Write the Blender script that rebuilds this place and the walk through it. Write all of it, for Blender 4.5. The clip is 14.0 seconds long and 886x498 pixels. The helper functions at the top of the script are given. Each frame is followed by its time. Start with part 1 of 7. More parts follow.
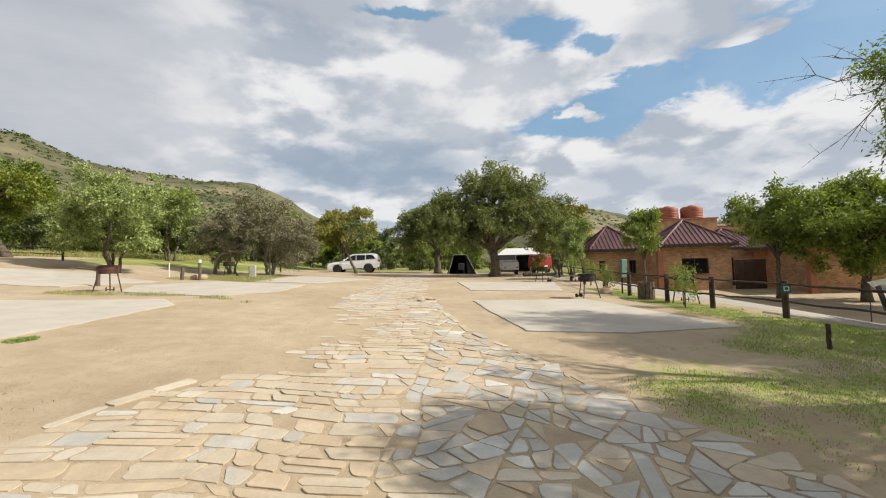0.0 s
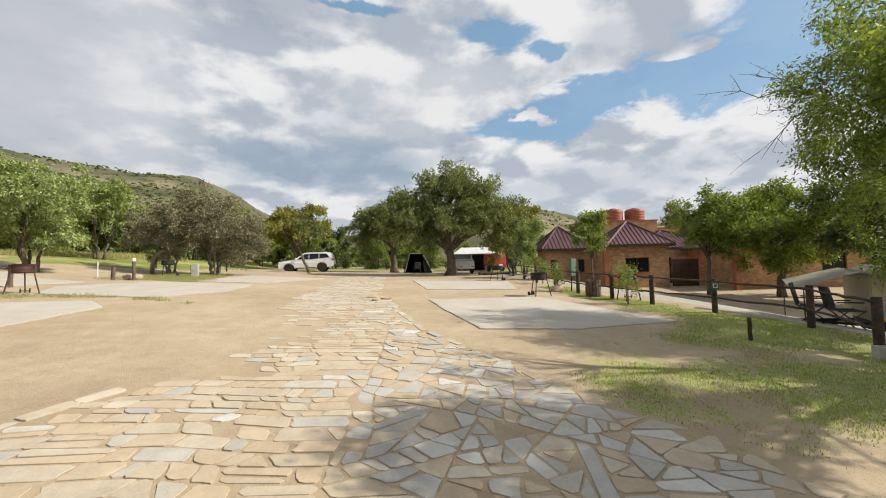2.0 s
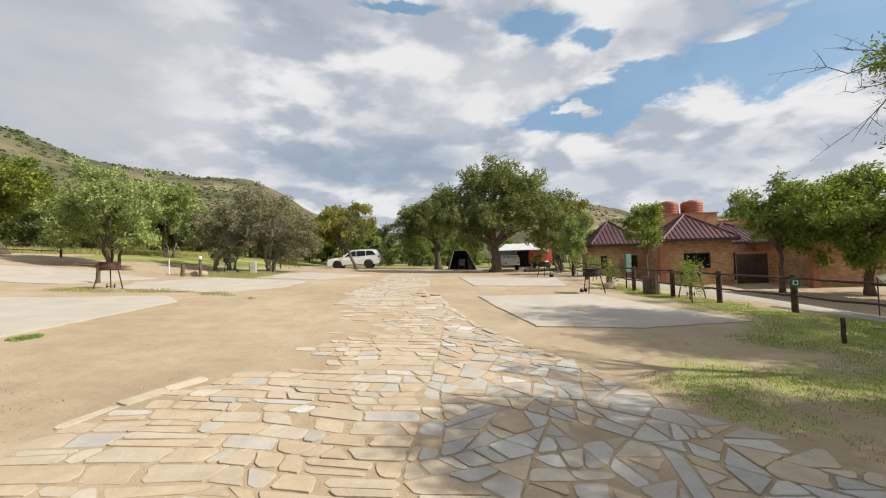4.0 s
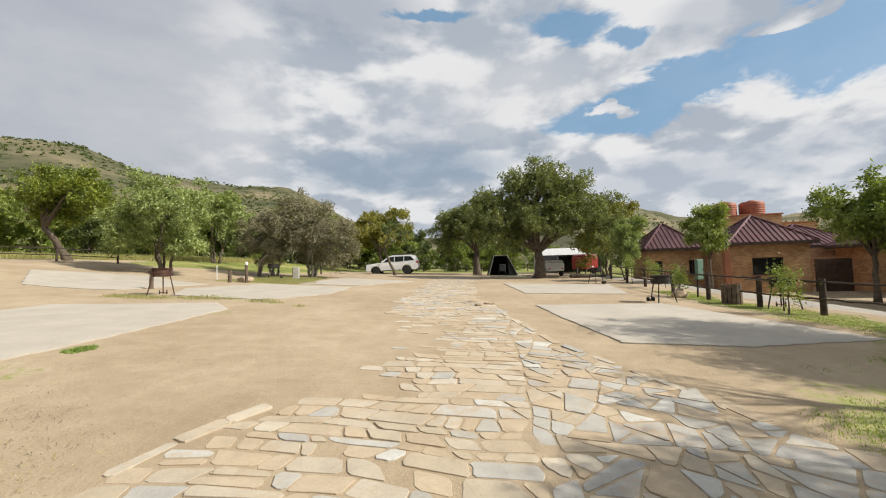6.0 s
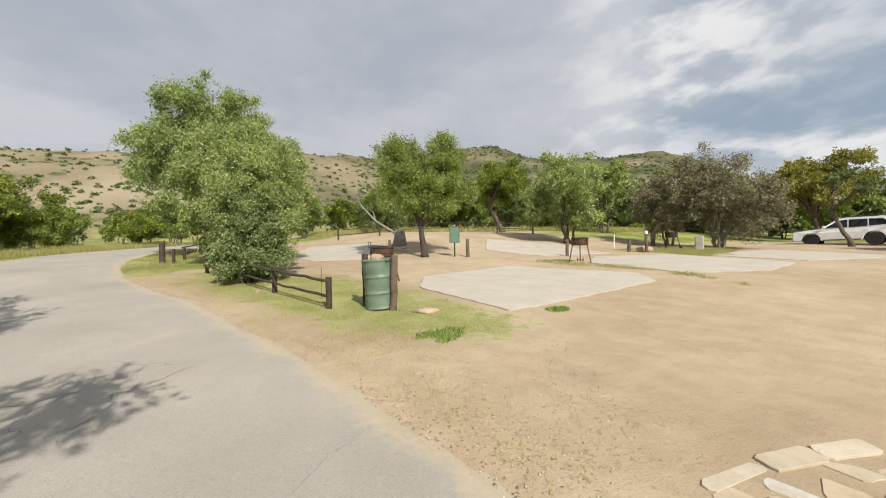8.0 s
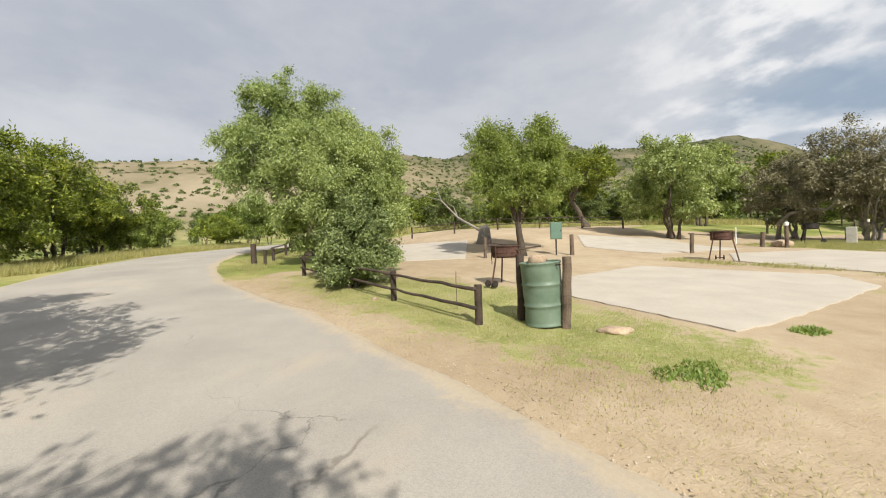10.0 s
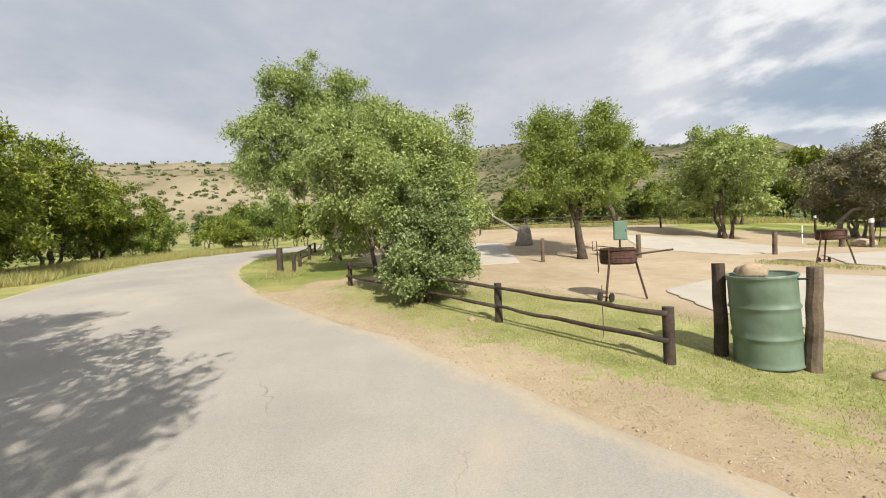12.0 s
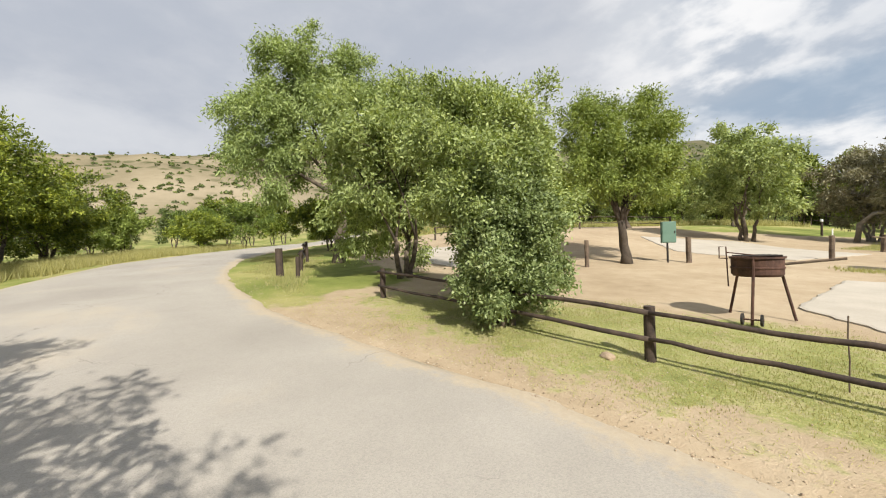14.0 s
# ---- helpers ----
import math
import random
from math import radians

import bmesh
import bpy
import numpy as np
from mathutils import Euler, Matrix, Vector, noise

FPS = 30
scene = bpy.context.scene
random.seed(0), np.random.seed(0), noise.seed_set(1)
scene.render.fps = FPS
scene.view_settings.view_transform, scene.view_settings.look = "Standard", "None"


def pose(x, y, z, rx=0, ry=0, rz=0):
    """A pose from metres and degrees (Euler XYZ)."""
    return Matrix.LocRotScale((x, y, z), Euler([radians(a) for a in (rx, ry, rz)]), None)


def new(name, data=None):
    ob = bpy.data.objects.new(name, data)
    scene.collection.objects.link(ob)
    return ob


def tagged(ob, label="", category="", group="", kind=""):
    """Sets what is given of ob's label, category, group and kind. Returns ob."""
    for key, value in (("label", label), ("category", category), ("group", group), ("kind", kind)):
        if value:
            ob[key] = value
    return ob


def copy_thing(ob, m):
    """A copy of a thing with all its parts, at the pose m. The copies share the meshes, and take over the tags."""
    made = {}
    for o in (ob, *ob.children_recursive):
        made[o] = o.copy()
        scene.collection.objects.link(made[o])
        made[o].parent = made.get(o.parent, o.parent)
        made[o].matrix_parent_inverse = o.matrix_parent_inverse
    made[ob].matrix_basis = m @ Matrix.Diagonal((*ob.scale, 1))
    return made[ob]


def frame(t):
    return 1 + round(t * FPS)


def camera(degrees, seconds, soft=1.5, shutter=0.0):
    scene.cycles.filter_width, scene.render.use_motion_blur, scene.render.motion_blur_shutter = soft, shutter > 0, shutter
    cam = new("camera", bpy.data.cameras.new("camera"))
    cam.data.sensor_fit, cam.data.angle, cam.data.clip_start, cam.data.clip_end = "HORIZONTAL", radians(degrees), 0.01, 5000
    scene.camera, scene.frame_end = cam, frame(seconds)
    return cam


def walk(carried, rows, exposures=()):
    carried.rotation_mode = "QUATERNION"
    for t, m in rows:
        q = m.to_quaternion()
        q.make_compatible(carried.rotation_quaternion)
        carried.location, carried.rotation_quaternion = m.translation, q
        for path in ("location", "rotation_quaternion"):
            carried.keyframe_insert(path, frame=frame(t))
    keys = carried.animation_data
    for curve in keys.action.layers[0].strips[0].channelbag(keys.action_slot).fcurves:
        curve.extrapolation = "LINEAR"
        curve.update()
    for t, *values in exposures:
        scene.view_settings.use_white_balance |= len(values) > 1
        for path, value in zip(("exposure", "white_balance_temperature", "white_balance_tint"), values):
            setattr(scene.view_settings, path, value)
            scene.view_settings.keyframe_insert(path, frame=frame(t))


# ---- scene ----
cam = camera(97.6, 14.0, soft=1.1)
METRES, EYE, TILT, LEAN, TURN = 10.0, 1.4, 0.0, 0.0, 0.0
ROWS = [
    (0.0, 0.0, 0.0, 0.0, 0.07, 2.85, 1.42),
    (0.5, 0.0051, 0.0012, 0.0009, -3.62, 3.16, 1.31),
    (1.0, 0.0093, 0.0007, 0.0005, -7.13, 3.07, 1.35),
    (1.5, 0.007, 0.0017, -0.0001, -7.73, 2.74, 1.51),
    (2.0, 0.0035, 0.0017, -0.0003, -6.3, 2.54, 1.44),
    (2.5, 0.0007, 0.0001, -0.0004, -4.26, 2.36, 1.42),
    (3.0, -0.0041, -0.0018, -0.0012, -2.3, 2.17, 1.55),
    (5.5, -0.0674, 0.0642, 0.0022, 2.23, 2.73, 1.58),
    (6.0, -0.0901, 0.0852, 0.0047, 4.45, 3.12, 1.63),
    (6.5, -0.124, 0.0965, 0.0075, 11.99, 2.87, 1.68),
    (7.0, -0.1639, 0.1011, 0.0053, 32.75, 2.54, 2.04),
    (7.5, -0.2001, 0.1009, 0.0076, 49.44, 1.82, 1.55),
    (8.0, -0.2444, 0.0951, 0.0084, 55.38, -0.11, 1.08),
    (8.5, -0.2947, 0.0864, 0.0073, 57.78, -1.1, 0.9),
    (9.0, -0.3481, 0.0712, 0.0088, 60.29, -1.12, 0.85),
    (11.5, -0.6233, -0.0351, 0.0259, 64.14, 0.15, 2.38),
    (12.0, -0.6788, -0.0515, 0.028, 62.6, -0.19, 2.24),
    (12.5, -0.7344, -0.0687, 0.0318, 61.02, -0.42, 1.92),
    (13.0, -0.7903, -0.0798, 0.0334, 59.92, -0.46, 1.79),
    (13.5, -0.8486, -0.0935, 0.0383, 59.18, -0.48, 1.75),
    (14.0, -0.9071, -0.1078, 0.0414, 58.75, -0.47, 1.72),
]
walk(cam, [(t, pose(0, 0, EYE, TILT, LEAN, TURN) @ pose(METRES * x, METRES * y, METRES * z, 90 + pitch, roll, yaw)) for t, x, y, z, yaw, pitch, roll in ROWS], exposures=[(0.0, 0.34), (5.5, 0.29), (7.0, 0.24), (9.0, 0.36), (11.5, 0.46), (14.0, 0.51)])

# ---- sun, sky and exposure ----
SUN_TO = Vector((math.cos(radians(40)) * 0.985, -math.cos(radians(40)) * 0.174, math.sin(radians(40)))).normalized()
sun_data = bpy.data.lights.new("sun", "SUN")
sun_data.energy, sun_data.angle, sun_data.color = 4.7, radians(0.6), (1.0, 0.945, 0.84)
sun = new("sun", sun_data)
sun.rotation_euler = SUN_TO.to_track_quat("Z", "Y").to_euler()

world = bpy.data.worlds.new("world")
scene.world = world
world.use_nodes = True
wn, wl = world.node_tree.nodes, world.node_tree.links
wn.clear()


def wnode(kind, **kw):
    n = wn.new(kind)
    for k, v in kw.items():
        if k == "op":
            n.operation = v
        else:
            n.inputs[k].default_value = v
    return n


def wmath(op, a, b=None, c=None, clamp=False):
    n = wn.new("ShaderNodeMath")
    n.operation, n.use_clamp = op, clamp
    for i, v in enumerate((a, b, c)):
        if v is None:
            continue
        if isinstance(v, (int, float)):
            n.inputs[i].default_value = v
        else:
            wl.new(v, n.inputs[i])
    return n.outputs[0]


def wsmooth(x, lo, hi):
    n = wn.new("ShaderNodeMapRange")
    n.interpolation_type = "SMOOTHSTEP"
    n.inputs["From Min"].default_value, n.inputs["From Max"].default_value = lo, hi
    wl.new(x, n.inputs["Value"])
    return n.outputs["Result"]


def wmix(fac, a, b):
    n = wn.new("ShaderNodeMix")
    n.data_type = "RGBA"
    if isinstance(fac, (int, float)):
        n.inputs["Factor"].default_value = fac
    else:
        wl.new(fac, n.inputs["Factor"])
    for sock, v in ((n.inputs[6], a), (n.inputs[7], b)):
        if isinstance(v, tuple):
            sock.default_value = (*v, 1)
        else:
            wl.new(v, sock)
    return n.outputs[2]


sky = wn.new("ShaderNodeTexSky")
sky.sky_type, sky.sun_disc = "NISHITA", False
sky.sun_elevation, sky.sun_rotation = radians(40), radians(100)
sky.air_density, sky.dust_density, sky.ozone_density = 1.0, 1.6, 0.8
coord = wn.new("ShaderNodeTexCoord")
sep = wn.new("ShaderNodeSeparateXYZ")
wl.new(coord.outputs["Generated"], sep.inputs[0])
dx, dy, dz = sep.outputs
up = wmath("MAXIMUM", dz, 0.0)
den = wmath("ADD", up, 0.38)
plane = wn.new("ShaderNodeCombineXYZ")
wl.new(wmath("DIVIDE", dx, den), plane.inputs[0])
wl.new(wmath("DIVIDE", dy, den), plane.inputs[1])
wl.new(wmath("MULTIPLY", up, 1.6), plane.inputs[2])


def wnoise(scale, detail, rough, shift, dist=0.0):
    m = wn.new("ShaderNodeMapping")
    m.inputs["Location"].default_value = shift
    wl.new(plane.outputs[0], m.inputs["Vector"])
    n = wnode("ShaderNodeTexNoise", Scale=scale, Detail=detail, Roughness=rough, Distortion=dist)
    wl.new(m.outputs[0], n.inputs["Vector"])
    return n.outputs["Fac"]


azim = wmath("MULTIPLY", wmath("ARCTAN2", wmath("MULTIPLY", dx, -1.0), dy), 57.2958)
elev = wmath("MULTIPLY", wmath("ARCSINE", dz), 57.2958)
ragged = wnoise(3.4, 9.0, 0.6, (3.1, 7.7, 0.4), 0.3)
ragged_up = wnoise(4.1, 9.0, 0.6, (8.4, 1.2, 5.6), 0.3)
azim_w = wmath("MULTIPLY_ADD", wmath("SUBTRACT", ragged, 0.5), 15.0, azim)
elev_w = wmath("MULTIPLY_ADD", wmath("SUBTRACT", ragged_up, 0.5), 9.0, elev)


def spot(az0, el0, half_az, half_el, slope=0.0, hard=0.35):
    """1 inside an uneven oval of the sky (degrees west of north, degrees up), fading to 0 outside; slope: its rise per degree of azimuth."""
    u = wmath("DIVIDE", wmath("SUBTRACT", azim_w, az0), half_az)
    rise = wmath("MULTIPLY", wmath("SUBTRACT", azim, az0), slope)
    v = wmath("DIVIDE", wmath("SUBTRACT", wmath("SUBTRACT", elev_w, el0), rise), half_el)
    q = wmath("SQRT", wmath("ADD", wmath("MULTIPLY", u, u), wmath("MULTIPLY", v, v)))
    return wsmooth(q, 1.0 + hard, 1.0 - hard)


def most(*masks):
    m = masks[0]
    for k in masks[1:]:
        m = wmath("MAXIMUM", m, k)
    return m


# heaped clouds, shaded by their own relief towards the sun in the east
puff = wnoise(3.6, 8.0, 0.52, (2.3, 4.1, 0.7), 0.1)
puff_sun = wnoise(3.6, 8.0, 0.52, (2.38, 4.04, 0.76), 0.1)
relief = wmath("MULTIPLY_ADD", wmath("SUBTRACT", puff, puff_sun), 3.4, 0.5, clamp=True)
soft = wnoise(1.5, 4.0, 0.5, (9.2, 4.4, 1.0), 0.4)
fine = wnoise(10.0, 8.0, 0.6, (0.2, 6.1, 2.0), 0.2)

# blue wedge in the north-east between the high cloud and the bank below it, and a few small holes
blue = most(spot(-25, 20.4, 13, 2.9, -0.09, 0.5), spot(-43, 22.0, 9, 4.4, 0.0, 0.5), spot(-60, 24, 18, 9), spot(-14, 31.4, 7, 1.5, 0.12, 0.95), spot(-21, 28.8, 3.0, 1.2, 0.25, 0.95), spot(6, 35.0, 7, 0.9, 0.0, 0.95))
tuft = most(spot(-20.5, 20.6, 2.6, 0.9), spot(-39, 25.0, 2.6, 1.0))
cover = wmath("ADD", wmath("SUBTRACT", 1.0, wmath("MULTIPLY", blue, 1.15)), wmath("ADD", wmath("MULTIPLY", wmath("SUBTRACT", puff, 0.5), 1.0), wmath("ADD", wmath("MULTIPLY", wmath("SUBTRACT", fine, 0.5), 0.9), wmath("MULTIPLY", tuft, 0.9))))
dens = wmath("MAXIMUM", wsmooth(cover, 0.14, 0.72), 0.06)

veil = wmix(wsmooth(wmath("ADD", wmath("MULTIPLY", soft, 0.8), wmath("MULTIPLY", fine, 0.2)), 0.34, 0.66), (0.395, 0.425, 0.485), (0.525, 0.54, 0.575))
body = wmath("ADD", wmath("MULTIPLY", relief, 0.62), wmath("ADD", wmath("MULTIPLY", soft, 0.26), wmath("MULTIPLY", fine, 0.12)))
heap_ = wmix(wsmooth(body, 0.30, 0.72), (0.40, 0.445, 0.51), (0.76, 0.76, 0.765))
cloud = wmix(wsmooth(azim_w, 40.0, 29.0), veil, heap_)
cloud = wmix(wmath("MULTIPLY", spot(31, 20, 5, 13, 0.0, 0.7), 0.5), cloud, (0.66, 0.665, 0.68))
# sun-lit shoulders over grey-blue bases, and the grey underside overhead
cloud = wmix(wmath("MULTIPLY", spot(-5, 24, 13, 4.5, 0.0, 0.7), 0.45), cloud, (0.70, 0.70, 0.71))
cloud = wmix(wmath("MULTIPLY", spot(9, 14.8, 16, 3.2, -0.06, 0.6), 0.8), cloud, (0.27, 0.35, 0.45))
cloud = wmix(wmath("MULTIPLY", spot(20, 35.0, 13, 4.6, 0.0, 0.6), 0.75), cloud, (0.30, 0.345, 0.42))
cloud = wmix(wmath("MULTIPLY", spot(8, 20.5, 8, 3.0, 0.0, 0.8), 0.45), cloud, (0.40, 0.445, 0.515))
cloud = wmix(wmath("MULTIPLY", spot(-31, 27.5, 8, 2.6, -0.12, 0.7), 0.6), cloud, (0.40, 0.44, 0.505))
cloud = wmix(wmath("MULTIPLY", spot(-28, 11.0, 18, 2.6, 0.0, 0.6), 0.6), cloud, (0.42, 0.47, 0.545))
cloud = wmix(wmath("MULTIPLY", spot(104, 13.5, 12, 3.2, 0.0, 0.7), 0.5), cloud, (0.64, 0.65, 0.67))
# thin milky haze low over the hills
haze = wsmooth(dz, 0.22, 0.04)
cloud = wmix(wmath("MULTIPLY", haze, 0.4), cloud, (0.55, 0.60, 0.66))
bg_sky = wnode("ShaderNodeBackground", Strength=0.12)
wl.new(wmix(0.6, sky.outputs[0], (1.45, 2.75, 4.0)), bg_sky.inputs["Color"])
bg_cloud = wnode("ShaderNodeBackground", Strength=0.88)
wl.new(cloud, bg_cloud.inputs["Color"])
mixs = wn.new("ShaderNodeMixShader")
wl.new(dens, mixs.inputs[0])
wl.new(bg_sky.outputs[0], mixs.inputs[1])
wl.new(bg_cloud.outputs[0], mixs.inputs[2])
wout = wn.new("ShaderNodeOutputWorld")
wl.new(mixs.outputs[0], wout.inputs[0])


# ---- materials ----
def material(name):
    m = bpy.data.materials.new(name)
    m.use_nodes = True
    nt = m.node_tree
    return m, nt, nt.nodes["Principled BSDF"]


def nd(nt, kind, **kw):
    n = nt.nodes.new(kind)
    for k, v in kw.items():
        n.inputs[k].default_value = v
    return n


def ramp(nt, src, stops):
    r = nt.nodes.new("ShaderNodeValToRGB")
    els = r.color_ramp.elements
    while len(els) < len(stops):
        els.new(0.5)
    for e, (p, c) in zip(els, stops):
        e.position, e.color = p, (*c, 1) if len(c) == 3 else c
    nt.links.new(src, r.inputs[0])
    return r.outputs[0]


def mixc(nt, fac, a, b, blend="MIX"):
    n = nt.nodes.new("ShaderNodeMix")
    n.data_type, n.blend_type = "RGBA", blend
    for sock, v in ((n.inputs["Factor"], fac), (n.inputs[6], a), (n.inputs[7], b)):
        if isinstance(v, (int, float)):
            sock.default_value = v
        elif isinstance(v, tuple):
            sock.default_value = (*v, 1)
        else:
            nt.links.new(v, sock)
    return n.outputs[2]


def mth(nt, op, a, b=0.0, clamp=False):
    n = nt.nodes.new("ShaderNodeMath")
    n.operation, n.use_clamp = op, clamp
    for i, v in enumerate((a, b)):
        if isinstance(v, (int, float)):
            n.inputs[i].default_value = v
        else:
            nt.links.new(v, n.inputs[i])
    return n.outputs[0]


def smooth(nt, x, lo, hi):
    n = nt.nodes.new("ShaderNodeMapRange")
    n.interpolation_type = "SMOOTHSTEP"
    n.inputs["From Min"].default_value, n.inputs["From Max"].default_value = lo, hi
    nt.links.new(x, n.inputs["Value"])
    return n.outputs["Result"]


def place(nt, world_space=True):
    if world_space:
        return nt.nodes.new("ShaderNodeNewGeometry").outputs["Position"]
    return nt.nodes.new("ShaderNodeTexCoord").outputs["Object"]


def noisy(nt, vec, scale, detail=4.0, rough=0.55, dist=0.0):
    n = nd(nt, "ShaderNodeTexNoise", Scale=scale, Detail=detail, Roughness=rough, Distortion=dist)
    nt.links.new(vec, n.inputs["Vector"])
    return n.outputs["Fac"]


def bump(nt, bsdf, height, strength, distance, prev=None):
    b = nd(nt, "ShaderNodeBump", Strength=strength, Distance=distance)
    nt.links.new(height, b.inputs["Height"])
    if prev is not None:
        nt.links.new(prev, b.inputs["Normal"])
    nt.links.new(b.outputs[0], bsdf.inputs["Normal"])
    return b.outputs[0]


def plain(name, c1, c2, scale, rough, metal=0.0, bumps=0.3, dist=0.004, grain=60.0, spread=(0.35, 0.65), obspace=True):
    """Two tones at a coarse and a fine scale, with fine relief."""
    m, nt, b = material(name)
    v = place(nt, not obspace)
    a = noisy(nt, v, scale, 6, 0.6)
    f = noisy(nt, v, grain, 4, 0.6)
    mixv = mth(nt, "ADD", mth(nt, "MULTIPLY", a, 0.7), mth(nt, "MULTIPLY", f, 0.3))
    col = ramp(nt, mixv, [(spread[0], c1), (spread[1], c2)])
    nt.links.new(col, b.inputs["Base Color"])
    b.inputs["Roughness"].default_value, b.inputs["Metallic"].default_value = rough, metal
    bump(nt, b, mixv, bumps, dist)
    return m


def leaf(name, dark, mid, light, trans=0.35):
    m, nt, b = material(name)
    g = nt.nodes.new("ShaderNodeNewGeometry")
    big_v = noisy(nt, g.outputs["Position"], 1.3, 4)
    r = mth(nt, "ADD", mth(nt, "MULTIPLY", g.outputs["Random Per Island"], 0.42), mth(nt, "MULTIPLY", big_v, 0.63))
    col = ramp(nt, r, [(0.10, dark), (0.52, mid), (0.98, light)])
    nt.links.new(col, b.inputs["Base Color"])
    b.inputs["Roughness"].default_value = 0.55
    t = nt.nodes.new("ShaderNodeBsdfTranslucent")
    warm = mixc(nt, 1.0, col, (1.25, 1.2, 0.55), "MULTIPLY")
    nt.links.new(warm, t.inputs["Color"])
    mx = nd(nt, "ShaderNodeMixShader", Fac=trans)
    nt.links.new(b.outputs[0], mx.inputs[1])
    nt.links.new(t.outputs[0], mx.inputs[2])
    nt.links.new(mx.outputs[0], nt.nodes["Material Output"].inputs[0])
    return m


LEAF_WILLOW = leaf("leaf_grey_green", (0.06, 0.095, 0.026), (0.255, 0.325, 0.11), (0.52, 0.6, 0.26), 0.32)
LEAF_FRESH = leaf("leaf_fresh_green", (0.055, 0.092, 0.016), (0.215, 0.275, 0.06), (0.43, 0.49, 0.135), 0.3)
LEAF_SPRING = leaf("leaf_spring_green", (0.05, 0.078, 0.024), (0.27, 0.335, 0.115), (0.60, 0.66, 0.29), 0.34)
LEAF_DARK = leaf("leaf_dark_green", (0.026, 0.044, 0.012), (0.105, 0.14, 0.038), (0.27, 0.31, 0.09), 0.22)
LEAF_ACACIA = leaf("leaf_yellow_green", (0.026, 0.044, 0.008), (0.135, 0.18, 0.024), (0.46, 0.48, 0.06), 0.24)
LEAF_GREY = leaf("leaf_dry_grey", (0.07, 0.064, 0.036), (0.20, 0.185, 0.105), (0.36, 0.335, 0.21), 0.16)
LEAF_SHADY = leaf("leaf_shady_green", (0.028, 0.05, 0.009), (0.13, 0.185, 0.034), (0.36, 0.42, 0.09), 0.34)
LEAF_CANOPY = leaf("leaf_canopy_green", (0.035, 0.062, 0.010), (0.165, 0.23, 0.04), (0.42, 0.48, 0.11), 0.42)
LEAF_OLIVE = leaf("leaf_olive_green", (0.034, 0.05, 0.014), (0.165, 0.20, 0.065), (0.42, 0.45, 0.17), 0.32)
LEAF_LIME = leaf("leaf_lime_green", (0.03, 0.048, 0.008), (0.17, 0.22, 0.028), (0.52, 0.54, 0.075), 0.28)
LEAF_SHRUB = leaf("leaf_shrub_green", (0.028, 0.048, 0.015), (0.20, 0.26, 0.095), (0.54, 0.60, 0.31), 0.28)
LEAF_YELLOW = leaf("leaf_blossom_yellow", (0.07, 0.075, 0.014), (0.24, 0.235, 0.042), (0.46, 0.42, 0.07), 0.28)
BARK = plain("bark", (0.05, 0.038, 0.028), (0.17, 0.135, 0.10), 6.0, 0.95, bumps=0.9, dist=0.02, grain=30)
BARK_DARK = plain("bark_dark", (0.03, 0.022, 0.016), (0.10, 0.078, 0.058), 6.0, 0.95, bumps=0.9, dist=0.02, grain=30)
BARK_GREY = plain("bark_grey", (0.14, 0.125, 0.105), (0.32, 0.29, 0.25), 6.0, 0.95, bumps=0.8, dist=0.02, grain=30)
POLE = plain("creosoted_pole", (0.018, 0.012, 0.009), (0.085, 0.058, 0.042), 5.0, 0.85, bumps=0.7, dist=0.006, grain=45)
POLE_WORN = plain("weathered_pole", (0.05, 0.035, 0.025), (0.19, 0.14, 0.10), 5.0, 0.9, bumps=0.7, dist=0.006, grain=45)
CONCRETE = plain("pad_concrete", (0.36, 0.32, 0.265), (0.475, 0.43, 0.365), 1.3, 0.95, bumps=0.25, dist=0.006, grain=28, spread=(0.3, 0.7), obspace=False)


